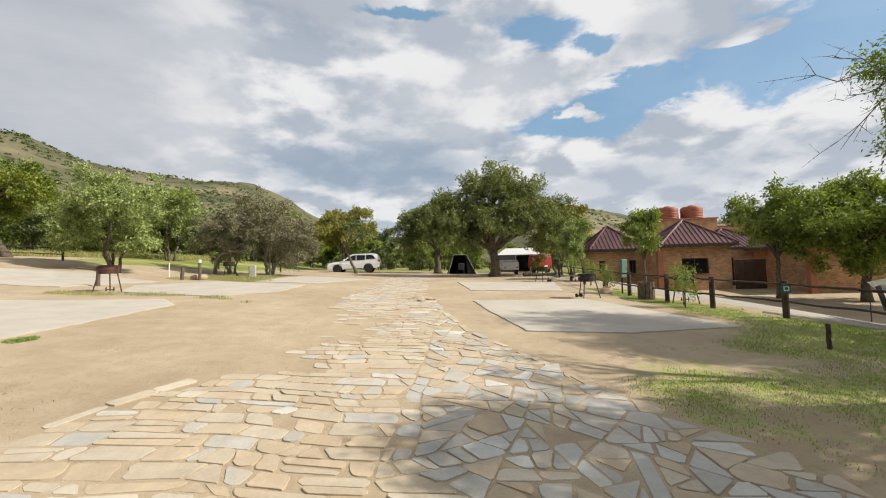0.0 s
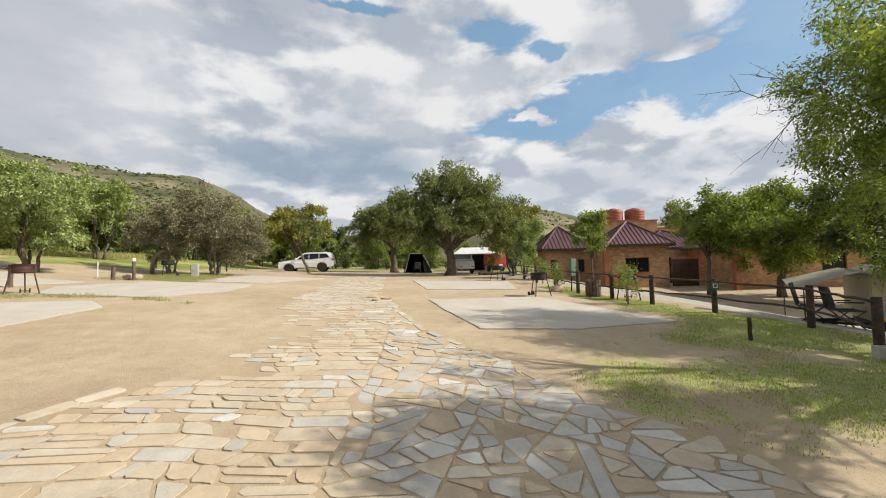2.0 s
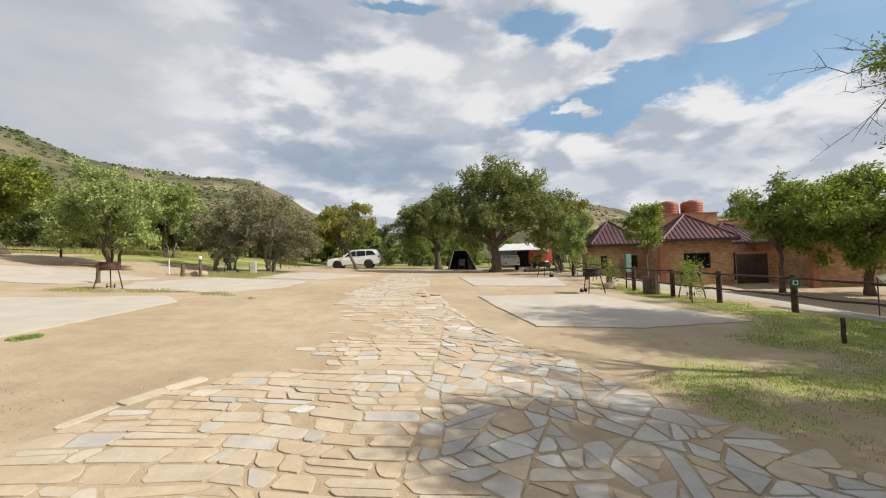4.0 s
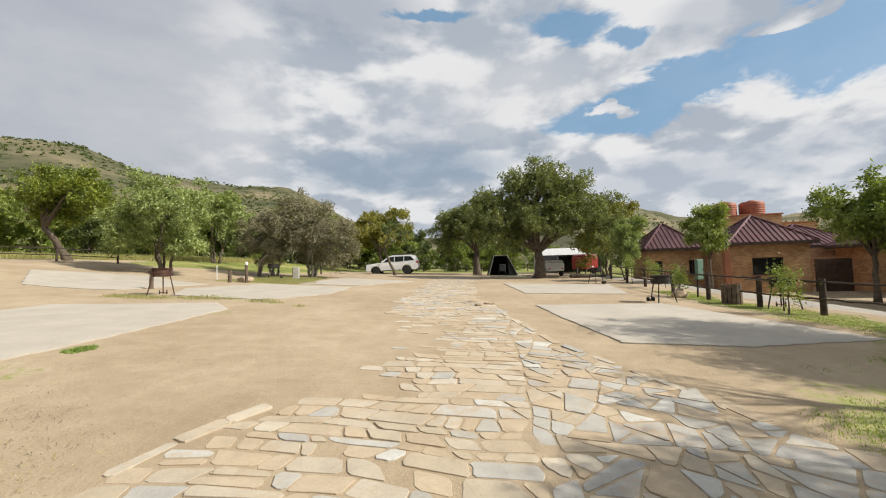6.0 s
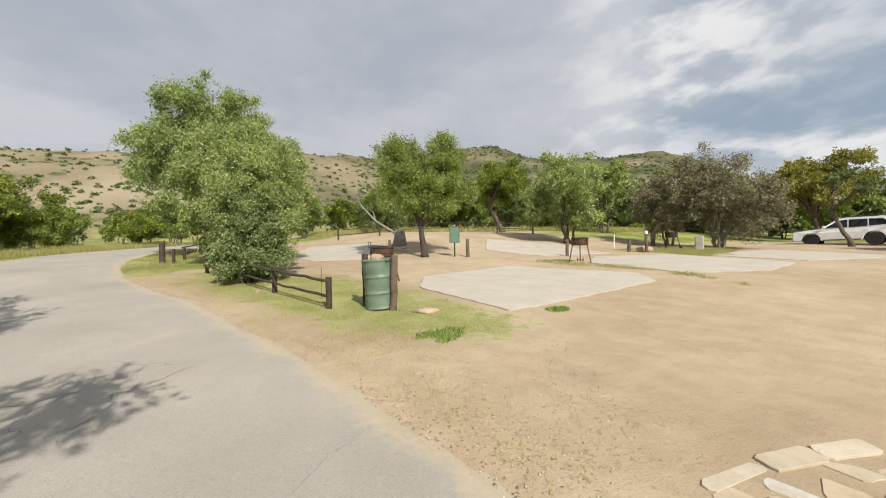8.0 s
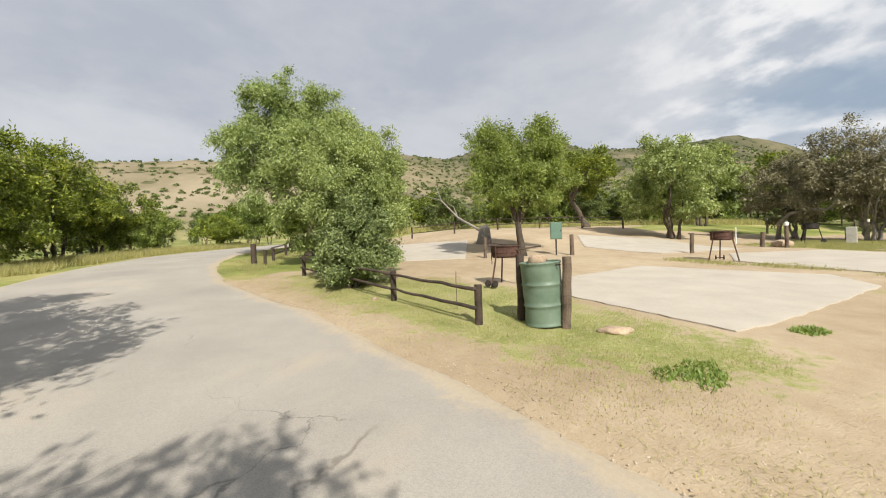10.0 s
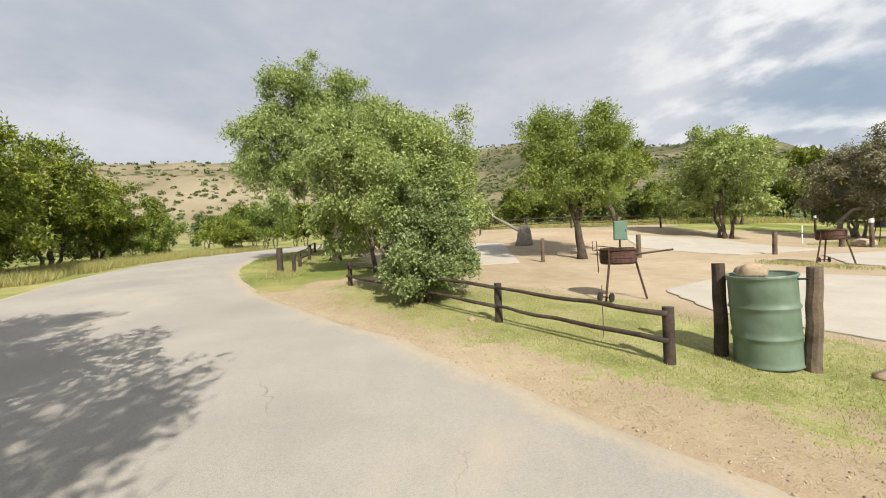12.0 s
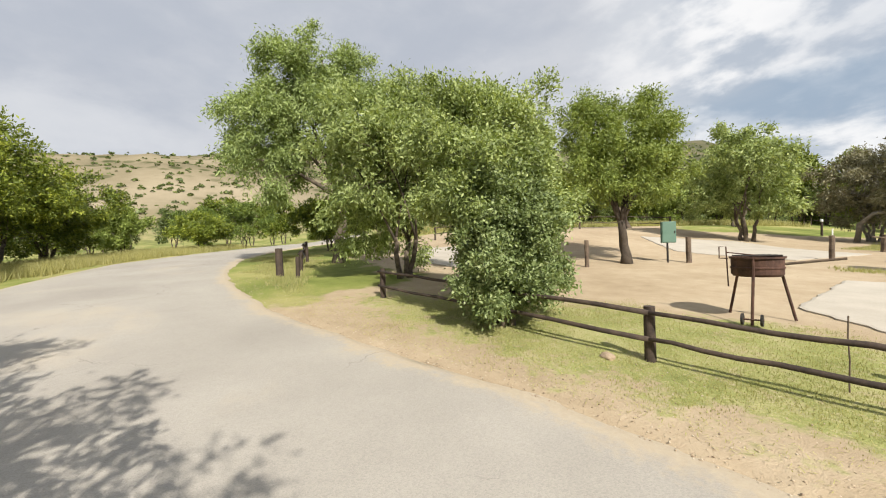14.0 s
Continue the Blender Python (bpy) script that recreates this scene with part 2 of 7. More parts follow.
def road_material():
    m, nt, b = material("worn_asphalt")
    v = place(nt)
    a = noisy(nt, v, 0.55, 6, 0.6)
    f = noisy(nt, v, 95, 3, 0.7)
    vor = nd(nt, "ShaderNodeTexVoronoi", Scale=120.0)
    nt.links.new(v, vor.inputs["Vector"])
    base = ramp(nt, mth(nt, "ADD", mth(nt, "MULTIPLY", a, 0.75), mth(nt, "MULTIPLY", f, 0.25)), [(0.3, (0.283, 0.258, 0.226)), (0.7, (0.392, 0.362, 0.32))])
    speck = ramp(nt, vor.outputs["Color"], [(0.15, (0.55, 0.55, 0.55)), (0.55, (1, 1, 1)), (0.95, (1.25, 1.22, 1.18))])
    col = mixc(nt, 0.28, base, mixc(nt, 1.0, base, speck, "MULTIPLY"))
    sand = smooth(nt, noisy(nt, v, 0.28, 5, 0.65, 0.4), 0.56, 0.72)
    col = mixc(nt, mth(nt, "MULTIPLY", sand, 0.5), col, (0.44, 0.37, 0.28))
    rim = nt.nodes.new("ShaderNodeAttribute")
    rim.attribute_name = "rim"
    drift = mth(nt, "ADD", rim.outputs["Fac"], mth(nt, "MULTIPLY", mth(nt, "SUBTRACT", mth(nt, "ADD", mth(nt, "MULTIPLY", noisy(nt, v, 1.7, 6, 0.65), 0.6), mth(nt, "MULTIPLY", noisy(nt, v, 14, 5, 0.7), 0.4)), 0.5), 1.9))
    blown = mixc(nt, noisy(nt, v, 22, 4, 0.7), (0.352, 0.28, 0.192), (0.49, 0.412, 0.308))
    col = mixc(nt, mth(nt, "MULTIPLY", smooth(nt, drift, 0.42, 0.85), 0.9), col, blown)
    # a few wandering cracks
    crk = nd(nt, "ShaderNodeTexVoronoi", Scale=0.42)
    crk.feature = "DISTANCE_TO_EDGE"
    wob = nd(nt, "ShaderNodeTexNoise", Scale=2.2, Detail=5.0)
    nt.links.new(v, wob.inputs["Vector"])
    vm = nt.nodes.new("ShaderNodeVectorMath")
    vm.operation = "MULTIPLY_ADD"
    nt.links.new(wob.outputs["Color"], vm.inputs[0])
    vm.inputs[1].default_value = (0.7, 0.7, 0)
    nt.links.new(v, vm.inputs[2])
    nt.links.new(vm.outputs[0], crk.inputs["Vector"])
    line = smooth(nt, crk.outputs["Distance"], 0.0035, 0.0)
    some = smooth(nt, noisy(nt, v, 0.35, 2), 0.52, 0.62)
    line = mth(nt, "MULTIPLY", line, some)
    col = mixc(nt, mth(nt, "MULTIPLY", line, 0.55), col, (0.11, 0.095, 0.08))
    nt.links.new(col, b.inputs["Base Color"])
    b.inputs["Roughness"].default_value = 0.9
    h = mth(nt, "SUBTRACT", mth(nt, "ADD", vor.outputs["Distance"], f), mth(nt, "MULTIPLY", line, 2.0))
    bump(nt, b, h, 0.35, 0.006)
    return m


ASPHALT = road_material()


def ground_material():
    m, nt, b = material("ground_sand_and_grass")
    v = place(nt)
    att = nt.nodes.new("ShaderNodeAttribute")
    att.attribute_name = "zones"
    sepc = nt.nodes.new("ShaderNodeSeparateColor")
    nt.links.new(att.outputs["Color"], sepc.inputs[0])
    lawn, wild, hill = sepc.outputs
    a = noisy(nt, v, 0.35, 6, 0.6, 0.3)
    mid = noisy(nt, v, 2.6, 6, 0.62)
    f = noisy(nt, v, 55, 4, 0.7)
    sandv = mth(nt, "ADD", mth(nt, "MULTIPLY", a, 0.5), mth(nt, "ADD", mth(nt, "MULTIPLY", mid, 0.3), mth(nt, "MULTIPLY", f, 0.2)))
    sand = ramp(nt, sandv, [(0.32, (0.283, 0.215, 0.138)), (0.5, (0.39, 0.306, 0.207)), (0.68, (0.49, 0.40, 0.286))])
    speck = mth(nt, "MULTIPLY", smooth(nt, noisy(nt, v, 17, 3, 0.6), 0.62, 0.72), smooth(nt, noisy(nt, v, 1.1, 4), 0.42, 0.62))
    sand = mixc(nt, mth(nt, "MULTIPLY", speck, 0.5), sand, (0.17, 0.115, 0.07))
    rut = smooth(nt, noisy(nt, v, 0.9, 7, 0.68, 0.8), 0.55, 0.70)
    sand = mixc(nt, mth(nt, "MULTIPLY", rut, 0.35), sand, (0.33, 0.235, 0.15))
    # pebbles and twigs lying about
    peb = nd(nt, "ShaderNodeTexVoronoi", Scale=26.0, Randomness=1.0)
    nt.links.new(v, peb.inputs["Vector"])
    pm = mth(nt, "MULTIPLY", smooth(nt, peb.outputs["Distance"], 0.20, 0.10), smooth(nt, noisy(nt, v, 0.8, 4), 0.52, 0.68))
    sand = mixc(nt, mth(nt, "MULTIPLY", pm, 0.7), sand, mixc(nt, peb.outputs["Color"], (0.22, 0.17, 0.12), (0.56, 0.50, 0.42)))
    grassv = mth(nt, "ADD", mth(nt, "MULTIPLY", noisy(nt, v, 1.6, 5, 0.6), 0.6), mth(nt, "MULTIPLY", noisy(nt, v, 38, 3, 0.7), 0.4))
    grass = ramp(nt, grassv, [(0.3, (0.15, 0.175, 0.05)), (0.5, (0.275, 0.285, 0.10)), (0.72, (0.44, 0.39, 0.215))])
    edge = mth(nt, "ADD", lawn, mth(nt, "MULTIPLY", mth(nt, "SUBTRACT", mth(nt, "ADD", mth(nt, "MULTIPLY", mid, 0.65), mth(nt, "MULTIPLY", noisy(nt, v, 9, 4), 0.35)), 0.5), 1.9))
    thin = mth(nt, "MULTIPLY", smooth(nt, noisy(nt, v, 4.2, 7, 0.72, 0.4), 0.50, 0.66), 0.55)
    straw = mth(nt, "MULTIPLY", smooth(nt, noisy(nt, v, 15, 5, 0.7, 0.3), 0.52, 0.66), 0.5)
    grass = mixc(nt, straw, grass, (0.47, 0.40, 0.255))
    col = mixc(nt, mth(nt, "MULTIPLY", smooth(nt, edge, 0.40, 0.72), mth(nt, "SUBTRACT", 1.0, thin)), sand, grass)
    wildv = noisy(nt, v, 0.22, 6, 0.65)
    wildc = ramp(nt, wildv, [(0.32, (0.085, 0.115, 0.025)), (0.48, (0.20, 0.225, 0.06)), (0.64, (0.37, 0.33, 0.14))])
    wedge = mth(nt, "ADD", wild, mth(nt, "MULTIPLY", mth(nt, "SUBTRACT", noisy(nt, v, 0.7, 5), 0.5), 1.2))
    col = mixc(nt, smooth(nt, wedge, 0.42, 0.58), col, wildc)
    hv = noisy(nt, v, 0.018, 9, 0.62)
    # scrubby slope, its darkness partly a cloud's shadow put into the colour
    hillc = ramp(nt, hv, [(0.34, (0.06, 0.065, 0.034)), (0.48, (0.115, 0.108, 0.062)), (0.66, (0.235, 0.195, 0.12))])
    bsh = nd(nt, "ShaderNodeTexVoronoi", Scale=0.14, Randomness=1.0)
    nt.links.new(v, bsh.inputs["Vector"])
    hillc = mixc(nt, mth(nt, "MULTIPLY", smooth(nt, bsh.outputs["Distance"], 0.40, 0.22), smooth(nt, hv, 0.62, 0.45)), hillc, (0.05, 0.062, 0.022))
    # dry tan slope, brightened to put the sunlight on it into the colour
    dry_sunlit = ramp(nt, hv, [(0.34, (0.115, 0.105, 0.06)), (0.5, (0.215, 0.18, 0.115)), (0.66, (0.31, 0.26, 0.18))])
    dry_sunlit = mixc(nt, mth(nt, "MULTIPLY", smooth(nt, bsh.outputs["Distance"], 0.40, 0.22), smooth(nt, hv, 0.62, 0.45)), dry_sunlit, (0.07, 0.075, 0.03))
    hillc = mixc(nt, att.outputs["Alpha"], hillc, dry_sunlit)
    col = mixc(nt, hill, col, hillc)
    nt.links.new(col, b.inputs["Base Color"])
    b.inputs["Roughness"].default_value = 1.0
    b.inputs["Specular IOR Level"].default_value = 0.15
    h = mth(nt, "ADD", mth(nt, "MULTIPLY", mid, 1.0), mth(nt, "MULTIPLY", f, 0.35))
    n1 = bump(nt, b, mth(nt, "ADD", h, mth(nt, "MULTIPLY", noisy(nt, v, 7, 5, 0.65), 0.5)), 0.6, 0.045)
    bump(nt, b, pm, 0.5, 0.012, n1)
    return m


GROUND = ground_material()


# ---- helpers of the place ----
def smoothstep(a, b, x):
    u = np.clip((x - a) / (b - a), 0, 1)
    return u * u * (3 - 2 * u)


def gz(x, y):
    """Height of the campsite's gently sloping ground."""
    x, y = np.asarray(x, float), np.asarray(y, float)
    X, Y = 30 * np.tanh(x / 30), 60 * np.tanh(y / 60)
    z = -0.1625 - 0.04437 * X + 0.04221 * Y + 0.001569 * X * X + 0.000507 * X * Y - 0.00029 * Y * Y
    z = z + 0.75 * smoothstep(14, 24, -x) * smoothstep(6, 16, y)
    return z - 0.75 * smoothstep(8.5, 14.0, x) * smoothstep(-4, 6, y)


def gzf(x, y):
    return float(gz(x, y))


def part(name, bm, mat, parent=None, label="", smooth_faces=False):
    me = bpy.data.meshes.new(name)
    bm.normal_update()
    bm.to_mesh(me)
    bm.free()
    me.materials.append(mat)
    if smooth_faces:
        me.shade_smooth()
    ob = new(name, me)
    if parent is not None:
        ob.parent = parent
    if label:
        ob["label"] = label
    return ob


def fast_mesh(name, verts, faces, mat, smooth_faces=False):
    """A mesh from arrays: verts (n, 3), faces (m, k)."""
    verts, faces = np.asarray(verts, np.float32), np.asarray(faces, np.int32)
    me = bpy.data.meshes.new(name)
    k = faces.shape[1]
    me.vertices.add(len(verts))
    me.vertices.foreach_set("co", verts.ravel())
    me.loops.add(faces.size)
    me.loops.foreach_set("vertex_index", faces.ravel())
    me.polygons.add(len(faces))
    me.polygons.foreach_set("loop_start", np.arange(0, faces.size, k, dtype=np.int32))
    if smooth_faces:
        me.polygons.foreach_set("use_smooth", np.ones(len(faces), bool))
    me.materials.append(mat)
    me.update(calc_edges=True)
    return me


def thing(name, m, label, category, group="", kind=""):
    ob = new(name)
    ob.matrix_basis = m
    ob.empty_display_size = 0.2
    return tagged(ob, label, category, group, kind)


def box(bm, cx, cy, cz, sx, sy, sz, bev=0.0, m=None, seg=1):
    r = bmesh.ops.create_cube(bm, size=1.0)
    vs = r["verts"]
    bmesh.ops.scale(bm, vec=(sx, sy, sz), verts=vs)
    if bev > 0:
        es = list({e for v in vs for e in v.link_edges})
        out = bmesh.ops.bevel(bm, geom=es, offset=bev, segments=seg, affect="EDGES", profile=0.5)
        vs = list({v for f in out["faces"] for v in f.verts} | {v for v in vs if v.is_valid})
    bmesh.ops.translate(bm, vec=(cx, cy, cz), verts=vs)
    if m is not None:
        bmesh.ops.transform(bm, matrix=m, verts=vs)
    return vs


def tube(bm, pts, radii, sides=8, cap=True):
    """A tapered tube along points."""
    pts = [Vector(p) for p in pts]
    rings = []
    ref = Vector((0.31, 0.17, 0.93))
    for i, p in enumerate(pts):
        d = (pts[min(i + 1, len(pts) - 1)] - pts[max(i - 1, 0)]).normalized()
        a = d.cross(ref)
        if a.length < 0.05:
            a = d.cross(Vector((1, 0, 0)))
        a.normalize()
        b = d.cross(a)
        rings.append([bm.verts.new(p + radii[i] * (math.cos(2 * math.pi * k / sides) * a + math.sin(2 * math.pi * k / sides) * b)) for k in range(sides)])
    for r0, r1 in zip(rings, rings[1:]):
        for k in range(sides):
            bm.faces.new((r0[k], r0[(k + 1) % sides], r1[(k + 1) % sides], r1[k]))
    if cap:
        bm.faces.new(rings[0][::-1])
        bm.faces.new(rings[-1])
    return rings


def inside(poly, x, y):
    c = np.zeros(np.shape(x), bool)
    n = len(poly)
    for i in range(n):
        (x0, y0), (x1, y1) = poly[i], poly[(i + 1) % n]
        cond = ((y0 > y) != (y1 > y)) & (x < (x1 - x0) * (y - y0) / (y1 - y0 + 1e-12) + x0)
        c ^= cond
    return c


def edge_distance(poly, x, y):
    d = np.full(np.shape(x), 1e9)
    n = len(poly)
    for i in range(n):
        (x0, y0), (x1, y1) = poly[i], poly[(i + 1) % n]
        ex, ey = x1 - x0, y1 - y0
        u = np.clip(((x - x0) * ex + (y - y0) * ey) / (ex * ex + ey * ey + 1e-12), 0, 1)
        d = np.minimum(d, np.hypot(x - x0 - u * ex, y - y0 - u * ey))
    return d


def soft_inside(poly, x, y, w):
    s = np.where(inside(poly, x, y), 1.0, -1.0) * edge_distance(poly, x, y)
    return np.clip(0.5 + s / (2 * w), 0, 1)


# ---- ground, hills, road, pads ----
LAWN_VERGE = [(-5.9, 4.6), (-6.9, 5.35), (-9.0, 5.25), (-11.0, 5.3), (-13.0, 4.6), (-14.5, 3.4), (-16.2, 2.3), (-16.4, 1.2), (-13.6, 1.15), (-11.2, 1.8), (-9.2, 2.25), (-7.6, 2.9), (-6.4, 3.7)]
LAWN_EAST = [(2.3, 6.9), (1.9, 5.4), (1.75, 4.3), (2.6, 3.0), (3.3, 2.2), (9.4, 1.8), (9.4, 6.0), (9.1, 8.3), (8.6, 10.3), (8.0, 12.4), (7.6, 14.5), (7.9, 18.0), (6.4, 18.0), (6.0, 13.4), (6.7, 9.0), (4.8, 7.2)]
BARE_A = [(3.3, 4.2), (3.75, 3.8), (4.3, 2.9), (4.6, 2.1), (3.6, 2.1), (3.35, 3.0)]
BARE_B = [(1.5, 7.4), (3.3, 7.4), (4.7, 6.3), (6.6, 5.6), (6.4, 5.2), (4.2, 5.5), (2.9, 6.0), (2.2, 4.9), (1.4, 4.9)]
STRIP_A = [(-12.2, 11.4), (-8.2, 12.1), (-5.6, 11.2), (-5.4, 11.7), (-8.0, 12.9), (-12.4, 12.6)]
STRIP_B = [(-13.8, 19.2), (-9.6, 18.6), (-8.6, 20.0), (-10.8, 26.5), (-13.5, 25.0)]
WEED = [(-6.72, 3.72), (-6.42, 3.7), (-6.45, 4.0), (-6.66, 4.12)]
WEED_B = [(-7.3, 9.5), (-6.9, 9.6), (-6.8, 10.1), (-7.1, 10.2)]
TUFT = [(-6.85, 5.95), (-6.5, 5.9), (-6.45, 6.35), (-6.8, 6.5)]
ISLAND = [(-17.4, 0.4), (-19.2, 1.0), (-23.0, 2.6), (-27.5, 3.0), (-27.0, 0.9), (-22.6, 0.1), (-19.6, -0.1)]
ROAD_E = [(60, 1.0), (20, 1.6), (6, 1.95), (0, 2.2), (-3.7, 2.47), (-4.8, 2.4), (-5.7, 2.3), (-7.3, 2.08), (-9.8, 1.55), (-11.5, 1.22), (-12.7, 0.8), (-14.15, 0.36), (-16.1, -0.2), (-18.5, -0.48), (-20.5, -0.62), (-22.6, -0.55), (-26.6, 0.12), (-30, 1.6), (-36, 5.2), (-43, 9.4), (-60, 22)]
ROAD_W = [(60, -5.0), (20, -4.8), (6, -4.6), (0, -4.5), (-3.7, -4.6), (-5.2, -4.7), (-6.5, -4.8), (-8, -4.9), (-10, -5.1), (-12, -5.3), (-13.6, -5.4), (-15.5, -5.5), (-17.6, -5.6), (-19.6, -5.65), (-21.5, -5.6), (-23.5, -5.4), (-28.7, -4.3), (-32.5, -2.0), (-38.5, 1.9), (-46, 6.0), (-63, 18)]
CAMP = [(60, 2.0), (-16.5, -0.5), (-17.5, 3.0), (-30, 4.5), (-33, 12), (-30, 24), (-24, 27), (-21, 22), (-15, 30), (-14, 40), (-2, 44), (6, 44), (14, 42), (24, 40), (40, 40), (60, 40)]
# skyline: bearing in degrees west of north, rise in degrees, distance in metres
SKYLINE = [(-180, 5, 500), (-120, 5, 500), (-60, 5.0, 500), (-36, 5.0, 520), (-27, 6.2, 420), (-21, 8.3, 360), (-16, 9.0, 340), (-10, 7.5, 380), (-3, 4.8, 700), (8, 4.6, 800), (15, 6.4, 560), (20, 8.4, 430), (26, 10.9, 380), (34, 11.6, 360), (42, 13.1, 330), (48, 14.4, 320), (60, 12.8, 320), (72, 12.6, 240), (85, 12.0, 220), (96, 11.8, 210), (110, 11.2, 230), (130, 7, 300), (180, 5, 500)]


def hill_height(x, y):
    ox, oy = -4.0, 3.0
    r = np.hypot(x - ox, y - oy)
    az = np.degrees(np.arctan2(-(x - ox), y - oy))
    sk = np.array(SKYLINE)
    el = np.interp(az, sk[:, 0], sk[:, 1])
    dist = np.interp(az, sk[:, 0], sk[:, 2])
    top = dist * np.tan(np.radians(el))
    u = np.clip((r - 75) / (dist - 75), 0, None)
    rise = np.where(u < 1, u ** 1.7 * (1.55 - 0.55 * u), 1.0 + 0.05 * (u - 1))
    return top * rise, r


def ground_sheet():
    ox, oy = -4.0, 4.5
    rs = [0.0, 0.003]
    while rs[-1] < 2600:
        r = rs[-1]
        rs.append(r + (0.16 if r < 24 else 0.16 + (r - 24) * 0.045))
    rs = np.array(rs[1:])
    n = 420
    th = np.arange(n) * 2 * math.pi / n
    R, T = np.meshgrid(rs, th, indexing="ij")
    x, y = ox + R * np.cos(T), oy + R * np.sin(T)
    h, r = hill_height(x, y)
    z = gz(x, y) + h
    far = smoothstep(90, 200, r)
    lump = np.array([noise.fractal(Vector((a * 0.012, b * 0.012, 0.3)), 0.9, 2.0, 6) if q > 80 else 0.0 for a, b, q in zip(x.ravel(), y.ravel(), r.ravel())]).reshape(x.shape)
    z = z + far * lump * np.clip(h * 0.10, 0, 7.0)
    fine = np.array([noise.fractal(Vector((a * 0.9, b * 0.9, 1.7)), 1.0, 2.0, 3) if q < 40 else 0.0 for a, b, q in zip(x.ravel(), y.ravel(), r.ravel())]).reshape(x.shape)
    z = z + 0.006 * fine * smoothstep(40, 25, R)
    # the sheet dips a little under road and pads, which lie on it
    sunk = inside(ROAD_E + ROAD_W[::-1], x, y) & (R < 60)
    z = np.where(sunk, z - 0.03, z)
    verts = np.concatenate([np.array([[ox, oy, gzf(ox, oy) - 0.03]]), np.stack([x, y, z], -1).reshape(-1, 3)])
    m = len(rs)
    i, j = np.meshgrid(np.arange(m - 1), np.arange(n), indexing="ij")
    a, b2 = 1 + i * n + j, 1 + i * n + (j + 1) % n
    quads = np.stack([a, a + n, b2 + n, b2], -1).reshape(-1, 4)
    me = fast_mesh("ground", verts, quads, GROUND, True)
    vx, vy = verts[:, 0], verts[:, 1]
    lawn = np.zeros(len(verts))
    for poly, w, top in ((LAWN_VERGE, 1.0, 0.95), (LAWN_EAST, 0.8, 0.74), (STRIP_A, 0.5, 0.6), (STRIP_B, 0.6, 0.8), (TUFT, 0.25, 0.8), (WEED, 0.25, 0.8), (WEED_B, 0.25, 0.8), (ISLAND, 0.5, 0.9)):
        lawn = np.maximum(lawn, soft_inside(poly, vx, vy, w) * top)
    for poly in (BARE_A, BARE_B):
        lawn = lawn - 0.5 * soft_inside(poly, vx, vy, 0.8)
    lawn = np.clip(lawn, 0, 1)
    wild = np.where(np.hypot(vx + 4, vy - 3) < 160, 1 - soft_inside(CAMP, vx, vy, 1.5), 1.0)
    hill = smoothstep(70, 130, np.hypot(vx + 4, vy - 3))
    # western slopes turn to dry tan with painted-in sunlight
    dry = smoothstep(64, 84, np.degrees(np.arctan2(-(vx + 4), vy - 3)))
    col = np.stack([lawn, wild, hill, dry], -1).astype(np.float32)
    at = me.color_attributes.new("zones", "FLOAT_COLOR", "POINT")
    at.data.foreach_set("color", col.ravel())
    return tagged(new("ground", me), "sandy campsite ground with grass patches and scrubby hills", "ground", kind="structure")


ground = ground_sheet()


def resample(line, step):
    pts = [np.array(line[0], float)]
    for a, b in zip(line, line[1:]):
        a, b = np.array(a, float), np.array(b, float)
        k = max(1, int(np.hypot(*(b - a)) / step))
        pts += [a + (b - a) * (q + 1) / k for q in range(k)]
    return np.array(pts)


def road_strip(name, left, right, mat, label, lift=0.012, wobble=0.10):
    """A ribbon between two edges with the same number of corners."""
    def dense(line):
        out = []
        for a, b in zip(line, line[1:]):
            for q in range(8):
                out.append(np.array(a) + (np.array(b) - np.array(a)) * q / 8)
        return np.array(out + [np.array(line[-1], float)])
    L, R = dense(left), dense(right)
    cols = [0.0, 0.012, 0.03, 0.05, 0.075, 0.11, 0.17, 0.28, 0.4, 0.5, 0.6, 0.7, 0.8, 0.88, 0.94, 0.97, 1.0]
    verts, faces, rim = [], [], []
    for i in range(len(L)):
        wl_ = wobble * noise.noise(Vector((L[i][0] * 1.3, L[i][1] * 1.3, 4.0)))
        wide = float(np.hypot(*(R[i] - L[i])))
        for k, u in enumerate(cols):
            p = L[i] + (R[i] - L[i]) * u
            p = p + (np.array([0, wl_]) if k == 0 else 0)
            z = gzf(*p) + lift * smoothstep(0, 0.03, min(u, 1 - u)) + 0.05 * (4 * u * (1 - u)) - (0.02 if k in (0, len(cols) - 1) else 0)
            verts.append((p[0], p[1], z))
            rim.append(max(0.0, 1.0 - min(u, 1 - u) * wide / 0.7))
    n = len(cols)
    for i in range(len(L) - 1):
        for k in range(n - 1):
            a = i * n + k
            faces.append((a, a + n, a + n + 1, a + 1))
    me = fast_mesh(name, verts, np.array(faces)[:, ::-1], mat, True)
    me.attributes.new("rim", "FLOAT", "POINT").data.foreach_set("value", np.array(rim, np.float32))
    return tagged(new(name, me), label, "road", kind="structure")


road_strip("road", ROAD_E, ROAD_W, ASPHALT, "pale worn asphalt road with hairline cracks")
road_strip("road_beside_building", [(30, 3), (9.9, 5.0), (9.4, 8.2), (9.0, 10.2), (8.4, 12.3), (8.1, 14.0), (8.3, 18), (8.2, 24), (6.5, 32)], [(30, 9), (15, 9.5), (13.8, 11.5), (13.2, 13.5), (12.8, 15.5), (12.5, 17.5), (12.2, 20), (10.2, 24.5), (9.5, 33)], ASPHALT, "pale gravelled road in front of the brick building", lift=0.02)


